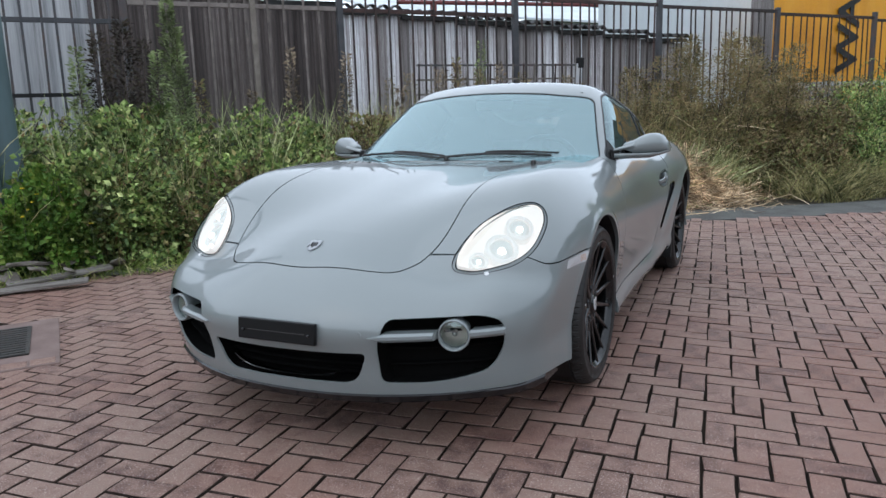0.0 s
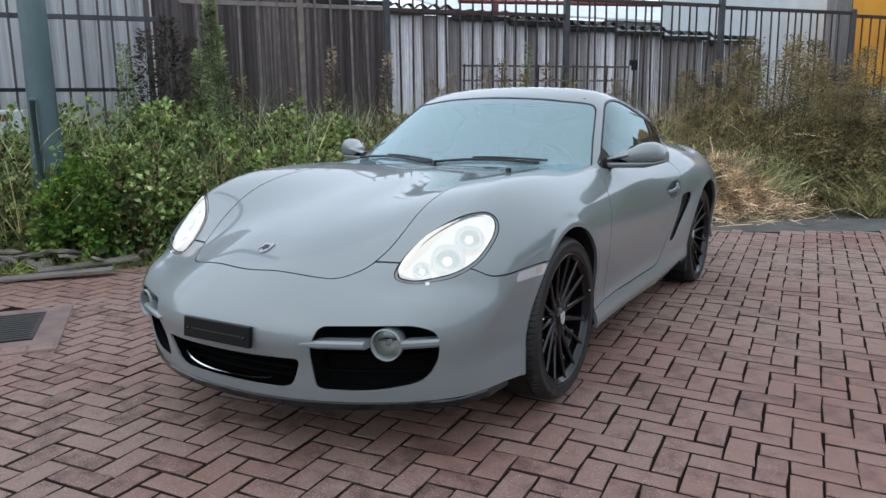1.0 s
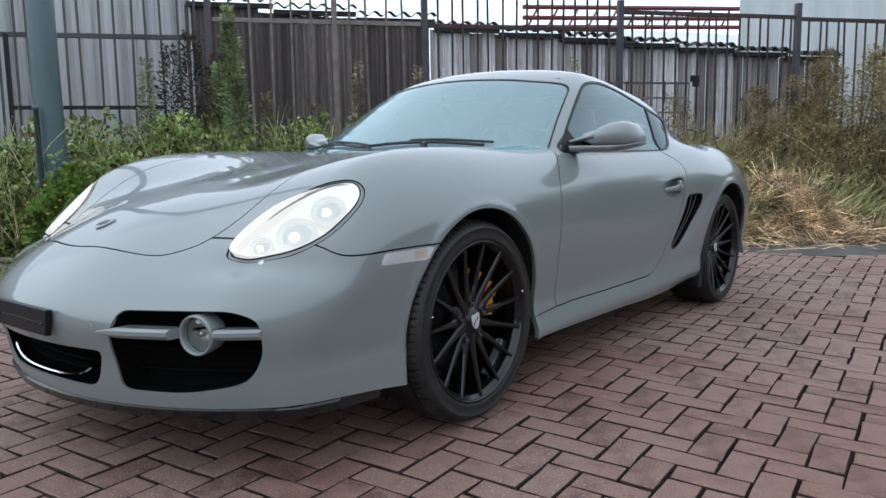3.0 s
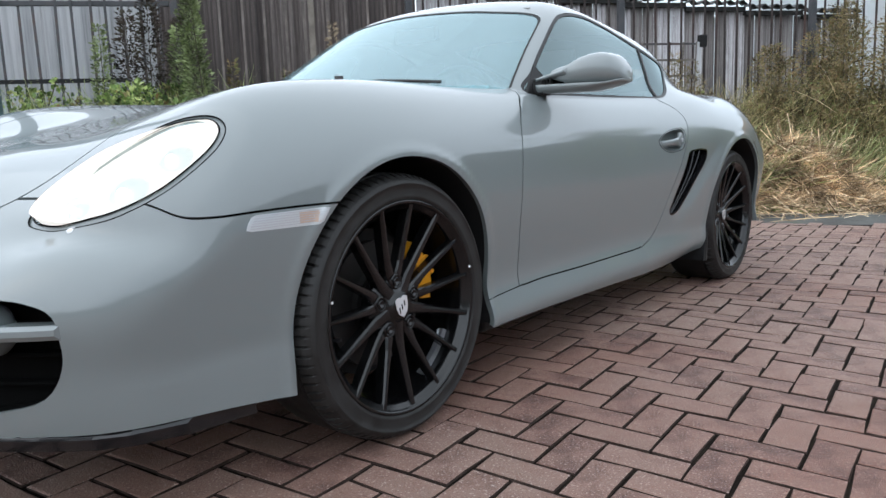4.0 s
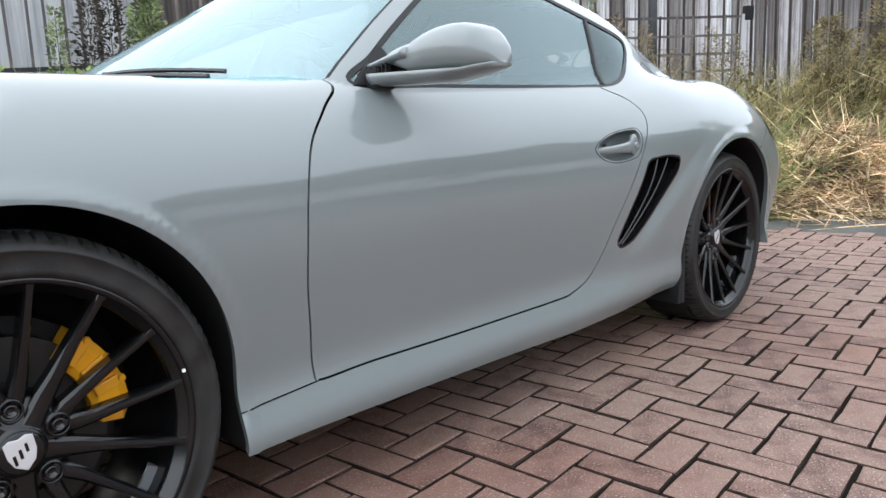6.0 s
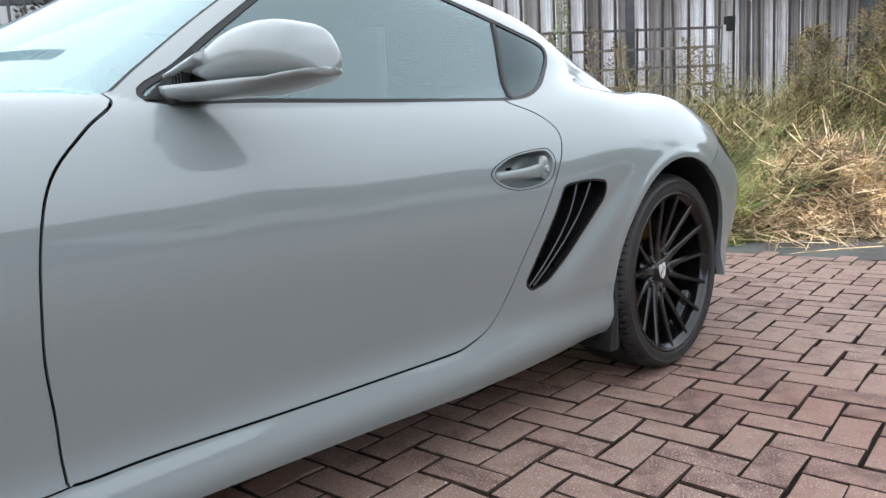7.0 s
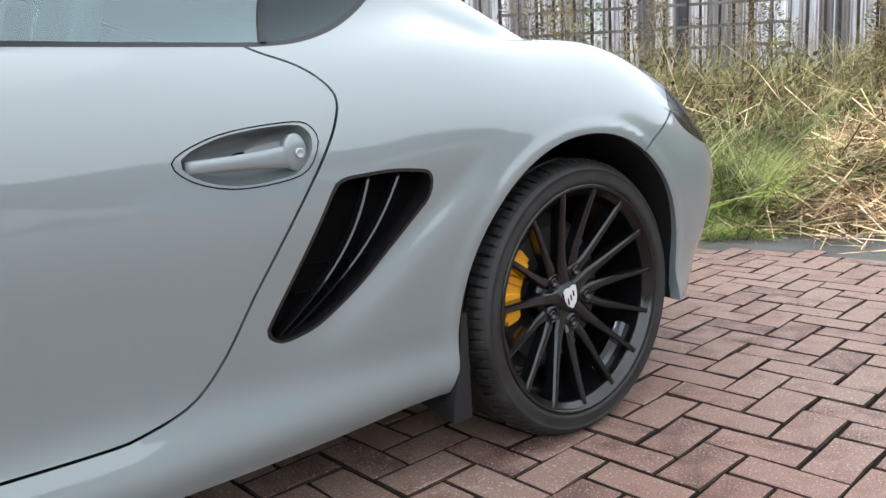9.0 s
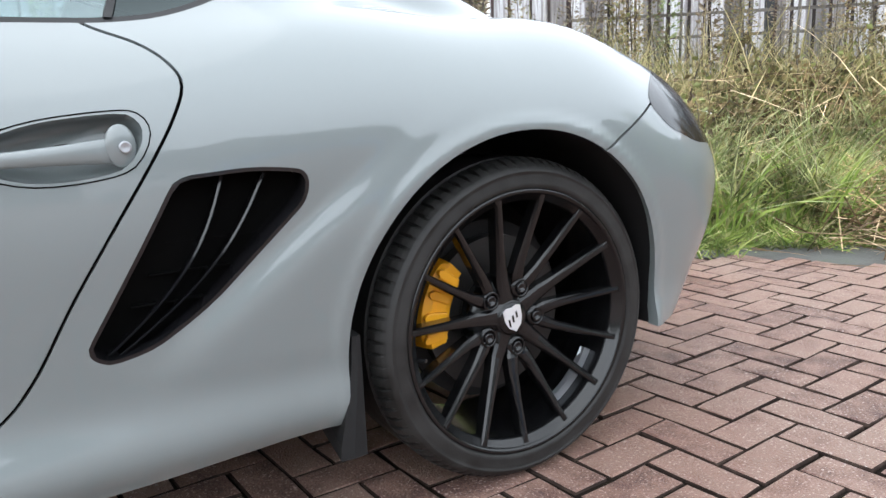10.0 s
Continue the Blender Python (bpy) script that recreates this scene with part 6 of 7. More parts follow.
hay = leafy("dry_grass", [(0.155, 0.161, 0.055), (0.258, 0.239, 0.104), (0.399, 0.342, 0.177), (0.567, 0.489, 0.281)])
# the dry grass colours darkened: shade among the shrubs put into the colour
shade_hay = leafy("shaded_dry_grass", [(0.092, 0.101, 0.039), (0.16, 0.16, 0.064), (0.254, 0.227, 0.104), (0.371, 0.321, 0.16)])
pale_blade = leafy("pale_blade", [(0.22, 0.27, 0.10), (0.30, 0.35, 0.15), (0.40, 0.43, 0.22), (0.52, 0.48, 0.30)])
stem_brown = material("stem_brown", (0.06, 0.045, 0.03), 0.8)
stem_green = material("stem_green", (0.06, 0.08, 0.03), 0.8)


def cloud(center, radii, n, clumps=64, spread=0.17):
    """Points in clumps over the outside of an uneven mound."""
    c = rng.normal(size=(clumps, 3))
    c[:, 2] = np.abs(c[:, 2]) * 0.9 - 0.25
    c /= np.linalg.norm(c, axis=1)[:, None]
    c *= rng.uniform(0.55, 1.0, (clumps, 1))
    k = rng.integers(0, clumps, n)
    p = c[k] + rng.normal(size=(n, 3)) * spread * rng.uniform(0.5, 1.0, (n, 1))
    far = np.linalg.norm(p, axis=1)[:, None]
    p = p * np.minimum(1.0, 1.12 / (far + 1e-9))
    q = p * radii + np.array(center)
    q[:, 2] = np.maximum(q[:, 2], 0.02 + rng.uniform(0, 0.1, n))
    return q, p


def bush(name, s, off, radii, n, mat, label, size=(0.035, 0.075), stems=7, z=None):
    p = plan(s, off)
    ob = thing(name, label, "bush", pose(p.x, p.y, 0, 0, 0, YAW), "verge bushes")
    q, d = cloud((0, 0, radii[2] * 0.45 if z is None else z), np.array(radii), n)
    way = d + rng.normal(0, 0.7, (n, 3)) + [0, -0.25, 0.15]
    L = rng.uniform(*size, n)
    part_mesh("leaves", leaf_mesh("leaves", q, way, L, L * rng.uniform(0.28, 0.42, n), mat), ob)
    for k in range(stems):
        a, r = rng.uniform(0, 2 * math.pi), rng.uniform(0.3, 0.95)
        e = Vector((math.cos(a) * radii[0] * r, math.sin(a) * radii[1] * r, radii[2] * rng.uniform(1.0, 1.75)))
        line = [(e.x * 0.15, e.y * 0.15, 0), (e.x * 0.5, e.y * 0.5, e.z * 0.7), (e.x, e.y, e.z), (e.x * 1.25, e.y * 1.25, e.z * 0.92), (e.x * 1.4, e.y * 1.4, e.z * 0.72)]
        cane = part("cane", tube_bm(line, [0.007, 0.006, 0.004, 0.003, 0.0015], 5), stem_brown, ob)
        t = rng.uniform(1.0, 3.98, 46)
        i = t.astype(int)
        pts = np.array(line)
        base = pts[i] + (pts[i + 1] - pts[i]) * (t - i)[:, None] + rng.normal(0, 0.018, (46, 3))
        L = rng.uniform(size[0], size[1], 46) * 0.95
        part_mesh("cane_leaves", leaf_mesh("cane_leaves", base, rng.normal(0, 1, (46, 3)) + [0, 0, 0.4], L, L * 0.36, mat), cane)
    return ob


def tall_weed(s, off, h, mat, label, n=420, width=0.14, stemmat=None, size=(0.02, 0.055), name="tall_weed", tufts=1):
    p = plan(s, off)
    ob = thing(name, label, "weed", pose(p.x, p.y, 0, 0, 0, rng.uniform(0, 360)), "tall weeds")
    bx, by = rng.normal(0, 0.10, 2)
    for k in range(tufts):
        ox, oy = (0, 0) if tufts == 1 else rng.normal(0, width * 0.8, 2)
        hh = h * rng.uniform(0.8, 1.0) if k else h
        part("stem", tube_bm([(ox, oy, 0), (ox + bx * 0.4, oy + by * 0.4, hh * 0.5), (ox + bx, oy + by, hh)], [0.007, 0.005, 0.002], 5), stemmat or stem_brown, ob)
        u = rng.uniform(0.18, 1.0, n)
        a = rng.uniform(0, 2 * math.pi, n)
        r = width * (1.15 - u) * rng.uniform(0.1, 1.0, n) * (0.45 + 0.9 * np.abs(np.sin(u * 15 + 2.2 * np.sin(a + hh)))) + 0.012
        q = np.stack([ox + bx * u + r * np.cos(a), oy + by * u + r * np.sin(a), hh * u + r * 0.5], 1)
        L = rng.uniform(*size, n)
        part_mesh("leaves", leaf_mesh("leaves", q, np.stack([np.cos(a), np.sin(a), rng.uniform(0.1, 1.0, n)], 1), L, L * 0.22, mat), ob)
    return ob


def grass_patch(name, s0, s1, o0, o1, n, h, mat, label, droop=0.55, half=0.004, lean=0.45):
    q = np.array([plan(a, b, 0.0) for a, b in zip(rng.uniform(s0, s1, n), rng.uniform(o0, o1, n))])
    q[:, 2] = -0.03
    clump = 0.5 + 0.5 * np.sin(q[:, 0] * 9.1) * np.sin(q[:, 1] * 7.7)
    way = rng.normal(0, lean, (n, 3))
    way[:, 2] = 1.0
    L = rng.uniform(*h, n) * (0.6 + 0.5 * clump)
    return tagged(new(name, blade_mesh(name, q, way, L, half * rng.uniform(0.6, 1.4, n), mat, droop)), label, "grass", kind="stuff")


# left bank: brambles along the fence
for s, off, r, n, m in ((-7.4, -1.5, (0.9, 0.85, 0.85), 7000, bramble), (-6.2, -1.5, (0.9, 0.85, 0.82), 7000, bramble), (-5.4, -2.0, (0.75, 0.45, 0.5), 6000, bramble), (-4.9, -1.4, (0.85, 0.8, 0.85), 7000, bramble), (-4.1, -1.95, (0.7, 0.45, 0.55), 7000, bramble), (-3.6, -1.3, (0.8, 0.7, 0.92), 8000, bramble), (-2.9, -2.2, (0.7, 0.5, 0.6), 8000, bramble), (-2.5, -1.4, (0.8, 0.75, 0.95), 9000, bramble), (-1.6, -2.2, (0.7, 0.5, 0.58), 8000, bramble), (-1.4, -1.4, (0.8, 0.75, 0.9), 8000, bramble), (-0.4, -2.1, (0.65, 0.5, 0.52), 6000, bramble), (-0.3, -1.3, (0.8, 0.75, 0.82), 7000, dry_leaf), (0.8, -1.5, (0.8, 0.75, 0.62), 6000, dry_leaf)):
    bush("bramble_bush", s, off, (r[0], r[1], r[2] * (0.86 if off > -1.8 else 0.95)), int(n * 1.9), m, "dense bramble bush with small dark green leaves" if m is bramble else "half-dead bramble bush with brown leaves", (0.020, 0.072))
bush("nettle_bush", -3.35, -2.5, (0.3, 0.22, 0.52), 3500, green_leaf, "bright green nettles with yellow flowers", (0.03, 0.07), 5)
bush("nettle_bush", -5.4, -2.75, (0.35, 0.18, 0.14), 900, green_leaf, "low bright green weeds by the rubble", (0.03, 0.07), 3)
grass_patch("tall_grass", -6.5, 0.8, -1.9, -0.7, 4200, (1.15, 1.75), pale_blade, "tall half-dry grass in front of the fence", 0.45, 0.0070, 0.16)
grass_patch("bramble_grass", -6.2, 0.6, -2.4, -1.3, 3200, (0.75, 1.3), hay, "pale grass stalks standing out of the brambles", 0.4, 0.0045, 0.22)
for s, off, r in ((-1.9, -2.5, (0.4, 0.25, 0.5)), (-0.8, -2.3, (0.4, 0.3, 0.6)), (-5.6, -2.7, (0.5, 0.2, 0.4))):
    bush("withered_bush", s, off, r, 2600, dry_leaf, "withered brown and olive undergrowth", (0.02, 0.055), 9)
flower = leafy("yellow_petal", [(0.55, 0.42, 0.02), (0.70, 0.58, 0.05)], 0.6, 0.2)
p = plan(-3.35, -2.62)
for k in range(16):
    fl = thing("wild_flower", "small yellow wild flower among the nettles", "flower", pose(p.x + rng.normal(0, 0.17), p.y + rng.normal(0, 0.17), rng.uniform(0.3, 0.75)), "yellow flowers")
    a = rng.uniform(0, 2 * math.pi, 9)
    part_mesh("petals", leaf_mesh("petals", np.zeros((9, 3)), np.stack([np.cos(a), np.sin(a), rng.uniform(0.1, 0.7, 9)], 1), np.full(9, 0.018), np.full(9, 0.006), flower), fl)
    part("stem", tube_bm([(0, 0, -0.2), (0.01, 0.0, -0.1), (0, 0, 0)], 0.002, 5), stem_green, fl)
grass_patch("edge_grass", -6.0, 1.6, -2.95, -2.3, 4600, (0.08, 0.30), grass, "short grass along the bricks")
for s, off, h, m, lab, n, w in ((-2.12, -1.5, 2.25, mug_leaf, "tall pale green mugwort plant", 2600, 0.17), (-2.35, -1.2, 1.75, mug_leaf, "tall pale green mugwort plant", 1500, 0.16), (-2.05, -1.45, 1.95, mug_leaf, "tall pale green mugwort plant", 1500, 0.15), (-2.95, -1.1, 1.8, mug_leaf, "tall pale green mugwort plant", 1200, 0.15), (-2.6, -0.9, 2.05, dark_leaf, "tall withered dark weed", 2000, 0.30), (-2.8, -0.8, 1.95, dark_leaf, "tall withered dark weed", 1800, 0.30), (-2.45, -0.7, 1.9, dark_leaf, "tall withered dark weed", 1400, 0.28), (-1.75, -0.9, 1.5, dry_leaf, "withered dock with brown seeds", 600, 0.12), (-0.95, -1.0, 1.82, dock_seed, "dry seeding dock stalk", 900, 0.11), (-0.35, -0.9, 1.78, dock_seed, "dry seeding dock stalk", 900, 0.11), (-1.3, -1.2, 1.4, dock_seed, "dry seeding dock stalk", 500, 0.10), (0.2, -0.9, 1.4, dock_seed, "dry seeding dock stalk", 500, 0.10), (1.25, -0.6, 1.75, dry_leaf, "thin withered weed against the gate", 500, 0.16), (0.95, -0.5, 1.6, dock_seed, "dry seeding dock stalk", 600, 0.14), (1.45, -0.45, 1.7, dock_seed, "dry seeding dock stalk", 600, 0.14), (2.0, -0.6, 1.7, dock_seed, "dry seeding dock stalk", 600, 0.14), (1.6, -0.5, 1.95, mug_leaf, "thin pale weed against the gate", 600, 0.12)):
    tall_weed(s, off, h, m, lab, n, w)

for s, off, h in ((2.4, -0.7, 1.35), (2.75, -0.5, 1.25), (3.05, -0.8, 1.4), (3.35, -0.6, 1.3), (3.7, -0.9, 1.45), (2.15, -1.0, 1.45), (1.1, -0.9, 1.5), (0.6, -0.8, 1.55), (0.35, -1.0, 1.5), (0.85, -0.7, 1.6), (1.35, -1.0, 1.5), (1.6, -0.8, 1.6), (1.9, -0.9, 1.55), (2.6, -1.0, 1.5), (2.9, -0.9, 1.45)):
    tall_weed(s, off, h, dock_seed if off > -0.75 else red_seed, "withered seeding weed at the foot of the fence", 1000, 0.24, None, (0.012, 0.035))

# right bank: reddish shrub, dull green bushes, straw heap, rough grass
for s, off, h in ((4.2, -1.2, 1.65), (4.6, -1.0, 2.0), (4.9, -1.3, 1.9), (5.2, -1.0, 2.05), (5.6, -1.2, 1.95), (6.0, -1.2, 1.75), (3.9, -1.4, 1.35), (6.4, -1.4, 1.6), (5.3, -1.6, 1.6)):
    tall_weed(s, off, h, red_seed, "tall reddish-brown seeding shrub", 2600, 0.48, None, (0.014, 0.042), "dry_shrub", 4)
for s, off, r, n, m in ((1.5, -1.6, (0.7, 0.7, 0.55), 5000, dry_leaf), (2.3, -1.2, (0.7, 0.7, 0.65), 6000, dry_leaf), (3.1, -1.1, (0.7, 0.7, 0.60), 5000, dry_leaf), (3.9, -1.2, (0.7, 0.7, 0.7), 6000, dry_leaf), (4.9, -1.7, (0.8, 0.7, 0.75), 7000, dry_leaf), (5.8, -1.9, (0.9, 0.8, 0.75), 7000, dry_leaf), (6.9, -2.0, (0.9, 0.9, 0.85), 7000, bramble), (7.9, -1.8, (1.0, 0.9, 0.95), 7000, bramble), (9.2, -1.6, (1.2, 1.0, 1.05), 8000, bramble), (10.8, -1.5, (1.2, 1.0, 1.1), 7000, dry_leaf), (12.4, -1.5, (1.2, 1.0, 1.1), 6000, bramble), (5.2, -2.5, (0.6, 0.5, 0.42), 4000, dry_leaf), (6.4, -2.7, (0.7, 0.5, 0.45), 4000, bramble)):
    bush("rough_bush", s, off, r, int(n * 1.7), m, "dull olive bush tangled with dry stems", (0.02, 0.055), 14)
bush("tall_hedge", 10.7, -2.7, (1.4, 1.0, 2.7), 9000, bramble, "tall dark green hedge beside the container", (0.05, 0.11), 8)
grass_patch("pale_grass", 0.6, 4.4, -2.35, -0.6, 8000, (0.45, 1.05), hay, "dry pale grass stalks on the bank", 0.5, 0.0045, 0.35)
grass_patch("rough_grass", 0.6, 3.1, -2.45, -0.5, 5500, (0.40, 0.95), grass, "rough yellow-green grass on the bank", 0.55, 0.0065, 0.4)
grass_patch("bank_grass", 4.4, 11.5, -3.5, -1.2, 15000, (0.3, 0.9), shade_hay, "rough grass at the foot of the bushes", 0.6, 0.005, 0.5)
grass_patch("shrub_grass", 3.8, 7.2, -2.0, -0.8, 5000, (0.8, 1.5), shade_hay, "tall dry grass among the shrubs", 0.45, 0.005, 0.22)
grass_patch("fence_weeds", 0.1, 5.2, -1.4, -0.3, 11000, (0.95, 1.75), hay, "dry olive weeds along the foot of the fence", 0.45, 0.005, 0.28)
grass_patch("yellow_grass", 0.3, 4.0, -2.4, -0.8, 9000, (0.5, 1.15), pale_blade, "yellowing grass on the bank", 0.5, 0.005, 0.35)
grass_patch("fresh_grass", 0.7, 3.4, -2.75, -2.0, 9000, (0.07, 0.24), grass, "fresh green grass along the strip", 0.6, 0.0035, 0.6)
grass_patch("grass_tuft", 2.28, 2.5, -2.72, -2.62, 260, (0.10, 0.24), green_leaf, "green grass tuft in the tarmac", 0.6, 0.0035, 0.6)
for ts, to in ((2.9, -2.66), (3.4, -2.7), (1.2, -2.6), (0.7, -2.7), (4.1, -2.75), (2.65, -2.55)):
    grass_patch("grass_tuft", ts, ts + 0.13, to, to + 0.06, 70, (0.04, 0.10), green_leaf, "small green tuft in the tarmac", 0.6, 0.004, 0.8)
grass_patch("grass_tuft", 1.55, 1.75, -2.62, -2.55, 120, (0.05, 0.10), green_leaf, "small green tuft in the tarmac", 0.6, 0.004, 0.8)
grass_patch("grass_tuft", 1.85, 2.0, -2.5, -2.42, 90, (0.05, 0.10), green_leaf, "small green tuft in the tarmac", 0.6, 0.004, 0.8)

n = 5600
hs, ho = rng.normal(3.1, 0.45, n), rng.normal(-2.42, 0.30, n)
hz = np.clip(0.60 * np.exp(-(((hs - 3.0) / 0.75) ** 2) - ((ho + 2.3) / 0.5) ** 2), 0, 1) * rng.uniform(0.25, 1.05, n)
hb = np.array([plan(a, b, c + 0.01) for a, b, c in zip(hs, ho, hz)])
hw = rng.normal(0, 1, (n, 3)) * [1, 1, 0.6]
hl = rng.uniform(0.12, 0.6, n)
tagged(new("straw_heap", blade_mesh("straw_heap", hb - hw / np.linalg.norm(hw, axis=1)[:, None] * hl[:, None] * 0.5, hw, hl, rng.uniform(0.0015, 0.0045, n), straw, 0.12)), "heap of cut dry straw and reeds on the bank", "straw heap", kind="stuff")
n = 1700
hs, ho = rng.uniform(1.2, 5.0, n), rng.uniform(-2.3, -1.0, n)
hb = np.array([plan(a, b, rng.uniform(0.05, 0.85)) for a, b in zip(hs, ho)])
hw = rng.normal(0, 1, (n, 3)) * [1, 1, 0.8]
hl = rng.uniform(0.15, 0.6, n)
tagged(new("dry_stalks", blade_mesh("dry_stalks", hb, hw, hl, rng.uniform(0.0008, 0.0022, n), straw, 0.3)), "loose dry stalks among the grass", "dry stalks", kind="stuff")
for s, off, z in ((1.72, -1.45, 0.60), (1.9, -1.4, 0.55)):
    p = plan(s, off, z)
    lt = thing("litter", "small crumpled white piece of litter in the weeds", "litter", Matrix.Translation(p) @ pose(0, 0, 0, 30, 20, 40))
    part("paper", box_bm(-0.05, 0.05, -0.025, 0.025, -0.02, 0.02, 0.012), white_dot, lt)
p = plan(-4.08, -0.45, 1.06)
lt = thing("litter", "pale plastic sheet caught behind the lamp post", "litter", Matrix.Translation(p) @ pose(0, 0, 0, 10, 0, YAW))
part("sheet", box_bm(-0.15, 0.15, -0.02, 0.02, -0.22, 0.16, 0.015), pale_sheet, lt)
part("printed_band", box_bm(-0.15, 0.04, -0.024, -0.018, 0.05, 0.12, 0.002), red_steel, lt)

# behind the camera: open yard ending in a low far line of sheds and trees
far = tagged(new("backdrop"), "far line of trees and low sheds round the yard", "backdrop", kind="structure")
tree_dark = noisy("far_trees", [(0.02, 0.03, 0.015), (0.04, 0.055, 0.03), (0.06, 0.07, 0.045)], 0.4, 0.9, 0.4)
bm = bmesh.new()
rows = []
for i in range(241):
    a = radians(-170 + 290 * i / 240)
    r = 48 + 3 * math.sin(i * 0.7)
    h = 6.0 + 5.0 * max(0.0, math.cos(a - radians(35))) + 2.6 * noise.noise((i * 0.11, 0, 3)) + 1.4 * noise.noise((i * 0.6, 5, 0))
    rows.append((bm.verts.new((r * math.cos(a), r * math.sin(a), -0.1)), bm.verts.new((r * math.cos(a), r * math.sin(a), h)), bm.verts.new((r * 1.03 * math.cos(a), r * 1.03 * math.sin(a), h - 0.4))))
for c, d in zip(rows, rows[1:]):
    for k in range(2):
        bm.faces.new((c[k], d[k], d[k + 1], c[k + 1]))
part("tree_line", bm, tree_dark, far)
van_white = noisy("van_white", [(0.72, 0.73, 0.74), (0.80, 0.80, 0.80)], 1.0, 0.3, 0.05)
van_blue = noisy("van_blue", [(0.10, 0.22, 0.42), (0.14, 0.28, 0.50)], 1.0, 0.3, 0.05)


def far_van(x, y, yaw, l, h, mat):
    """A parked van: sloping bonnet, tall box, dark glass and wheels."""
    v = thing("parked_van", "white van parked at the far side of the yard" if mat is van_white else "blue van parked at the far side of the yard", "van", pose(x, y, -0.05, 0, 0, yaw), "parked vans")
    side_line = [(-l / 2, 0.35), (-l / 2, h * 0.94), (-l / 2 + 0.15, h), (l * 0.16, h), (l * 0.33, h * 0.60), (l * 0.48, h * 0.50), (l / 2, 0.35)]
    part("body", sweep_bm([[(a, b * 0.9, c) for a, c in side_line] for b in (-1.0, 1.0)]), mat, v)
    part("windscreen", sweep_bm([[(l * 0.175, b, h * 0.97), (l * 0.325, b, h * 0.63), (l * 0.335, b, h * 0.63), (l * 0.185, b, h * 0.97)] for b in (-0.8, 0.8)]), gloss_black, v)
    for b in (-0.92, 0.905):
        part("window", box_bm(-l * 0.05, l * 0.16, b, b + 0.015, h * 0.58, h * 0.88), gloss_black, v)
        for a in (-l * 0.32, l * 0.32):
            part("wheel", lathe_bm([(0.05, -0.02), (0.33, -0.02), (0.33, 0.2), (0.05, 0.2)], 20, "y"), rubber, v, at=pose(a, b - 0.1, 0.33))


for x, y, yaw, l, h, mat in ((19, 9, 100, 5.0, 1.9, van_white), (21, 15, 95, 5.4, 2.1, van_white), (17, 5.2, 80, 4.2, 1.5, van_blue), (22, 22, 110, 5.6, 2.2, van_white), (24, 30, 100, 5.2, 2.0, van_white), (20, 1.0, 92, 4.6, 1.7, van_white), (19, -7, 80, 5.0, 2.0, van_white)):
    far_van(x, y, yaw, l, h, mat)

# ---- the clinker bricks themselves ----
PITCH, ROW, TURN, START = 0.105, 0.1005, 4.5, Vector((1.325, -0.33, 0))


def paver_verts(l, w, jitter):
    """A brick with rounded top edges, each a little worn and out of line."""
    out = []
    for inset, z in ((0.0, -0.05), (0.0, -0.006), (0.0018, -0.0018), (0.006, 0.0)):
        for x, y in ((inset, inset), (l * 0.5, inset), (l - inset, inset), (l - inset, w - inset), (l * 0.5, w - inset), (inset, w - inset)):
            out.append((x - l / 2, y - w / 2, z))
    v = np.array(out)
    wear = jitter.normal(0, 0.0014, (6, 2))
    wear[[1, 4], 0] += jitter.normal(0, 0.02, 2)
    for k, chip in ((6, 0.0003), (12, 0.0009), (18, 0.0012)):
        v[k : k + 6, :2] += wear + jitter.normal(0, chip, (6, 2))
    v[18:, 2] += jitter.normal(0, 0.0008, 6)
    return v


PAVER_F = [(6 * r + k, 6 * r + (k + 1) % 6, 6 * r + 6 + (k + 1) % 6, 6 * r + 6 + k) for r in range(3) for k in range(6)] + [(18, 19, 22, 23), (19, 20, 21, 22)]
FLAT, ACROSS = (0.2024, 0.0924), (0.1926, 0.0986)
BELOW = np.array([1 if k < 12 else 0 for k in range(20)])  # the sides of a brick are caked with joint dirt


def caked(me):
    me.materials.append(joint_dirt)
    me.polygons.foreach_set("material_index", np.tile(BELOW, len(me.polygons) // 20).tolist())
    return me


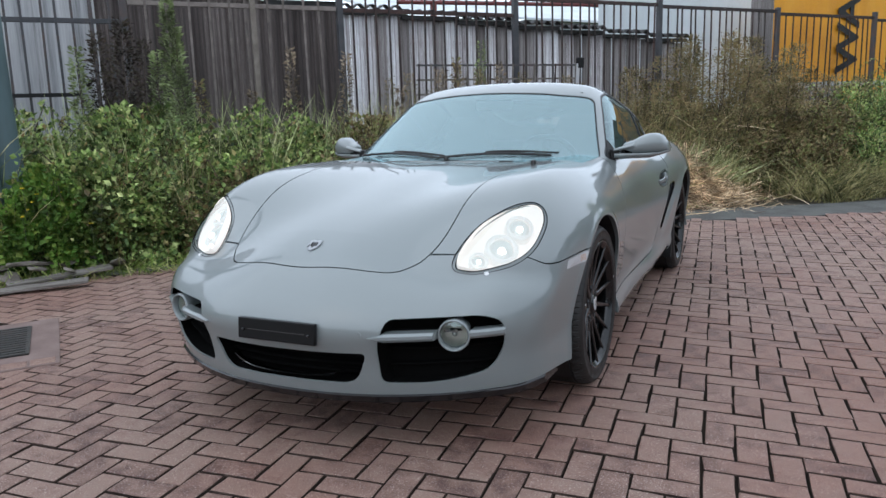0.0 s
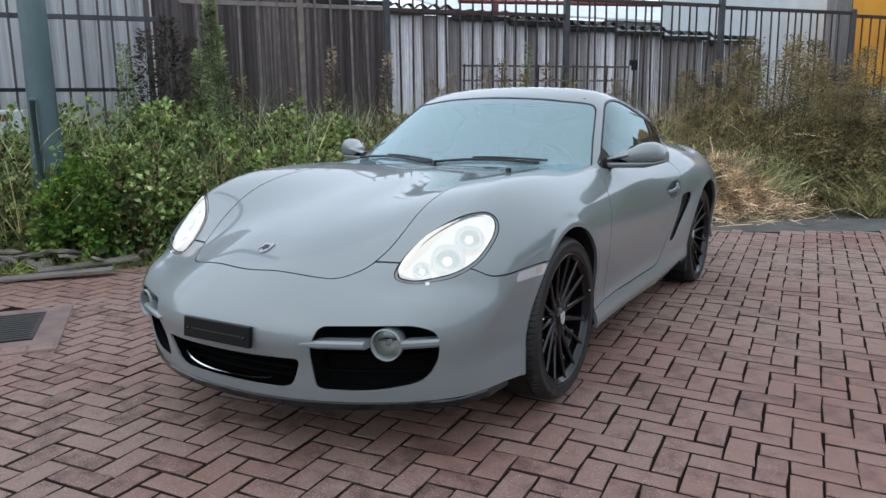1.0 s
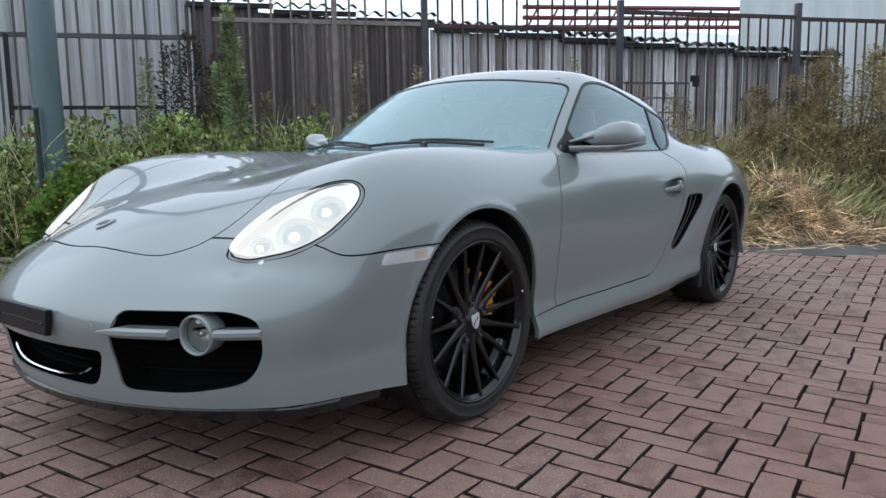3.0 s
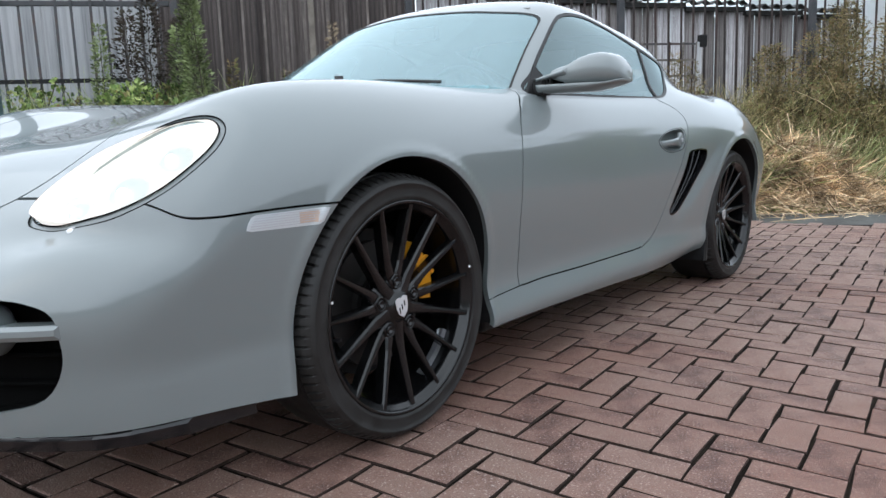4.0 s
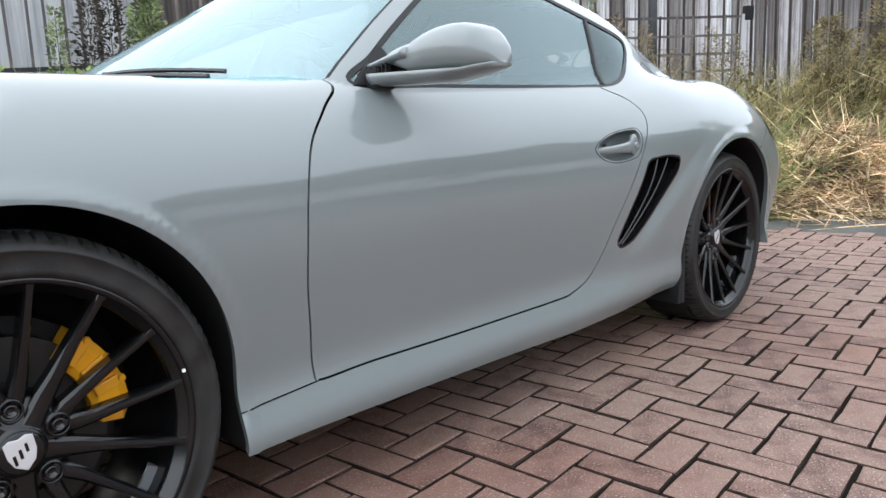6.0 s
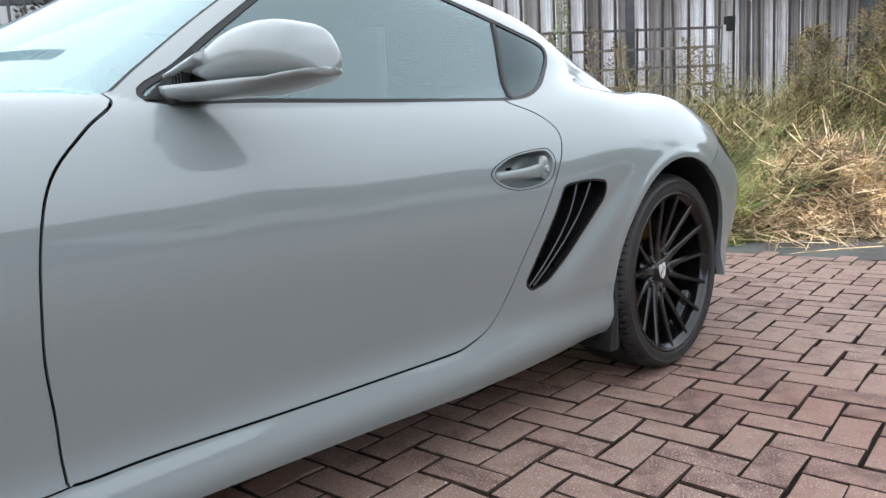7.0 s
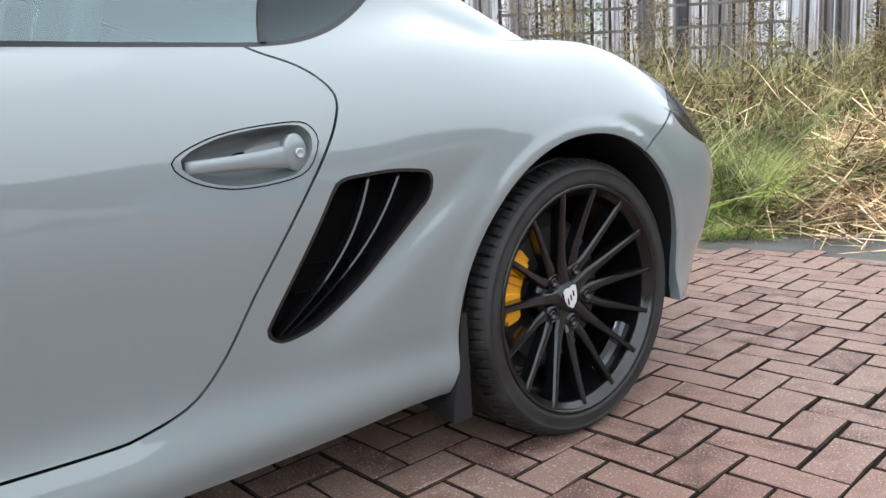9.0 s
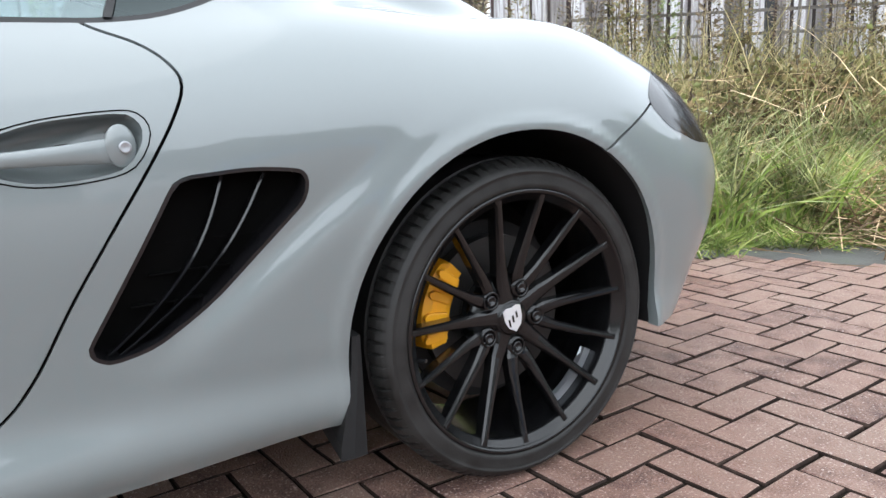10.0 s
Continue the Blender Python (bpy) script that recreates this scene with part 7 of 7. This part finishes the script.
kinds = [caked(mesh_of("brick", paver_verts(*(FLAT if i < 12 else ACROSS), rng), PAVER_F, clinker, False)) for i in range(24)]
ca, sa = math.cos(radians(TURN)), math.sin(radians(TURN))
field_v, field_f, near = [], [], 0
for m in range(-120, 121):
    for n in range(-70, 71):
        for upright in (False, True):
            u, v = m + 2 * n, -m + 2 * n
            cx, cy = (u + 1, v + 0.5) if not upright else (u + 0.5, v - 1)
            x = START.x + PITCH * cx * ca - ROW * cy * sa + rng.normal(0, 0.0012)
            y = START.y + PITCH * cx * sa + ROW * cy * ca + rng.normal(0, 0.0006)
            if not (-9.3 < x < 8.8 and -8.8 < y < min(edge_y(x) - 0.02, 8.3)):
                continue
            d = Matrix.Rotation(radians(90 - YAW), 3, "Z") @ Vector((x - DRAIN.x, y - DRAIN.y, 0))
            if abs(d.x + 0.05) < 0.44 and abs(d.y) < 0.34:
                continue
            z = fall(x, y) + rng.normal(0, 0.0008)
            turn = radians(TURN + (90 if upright else 0) + rng.normal(0, 0.5))
            tx, ty = rng.normal(0, 0.004, 2)
            sx, sy = (fall(x + 0.05, y) - fall(x - 0.05, y)) / 0.1, (fall(x, y + 0.05) - fall(x, y - 0.05)) / 0.1
            if 1.0 < x < 2.15 and -1.35 < y < 1.75 and near < 300 and (x - 1.0) < 1.15:
                ob = new("brick", kinds[int(rng.integers(0, 12)) + 12 * upright])
                ob.parent = pavement
                ob.matrix_basis = Matrix.Translation((x, y, z)) @ Euler((sy, -sx, 0)).to_matrix().to_4x4() @ Euler((tx, ty, turn)).to_matrix().to_4x4()
                near += 1
            else:
                w = paver_verts(*(ACROSS if upright else FLAT), rng)
                w[:, 2] += w[:, 0] * tx + w[:, 1] * ty
                c, s = math.cos(turn), math.sin(turn)
                ex, ey = w[:, 0] * c - w[:, 1] * s, w[:, 0] * s + w[:, 1] * c
                w = np.stack([x + ex, y + ey, w[:, 2] + z + ex * sx + ey * sy], 1)
                k = 24 * len(field_v)
                field_v.append(w)
                field_f.append(np.array(PAVER_F) + k)
field = part_mesh("brick_field", caked(mesh_of("brick_field", np.concatenate(field_v), np.concatenate(field_f), clinker_far, False)), pavement)
tagged(field, kind="stuff")
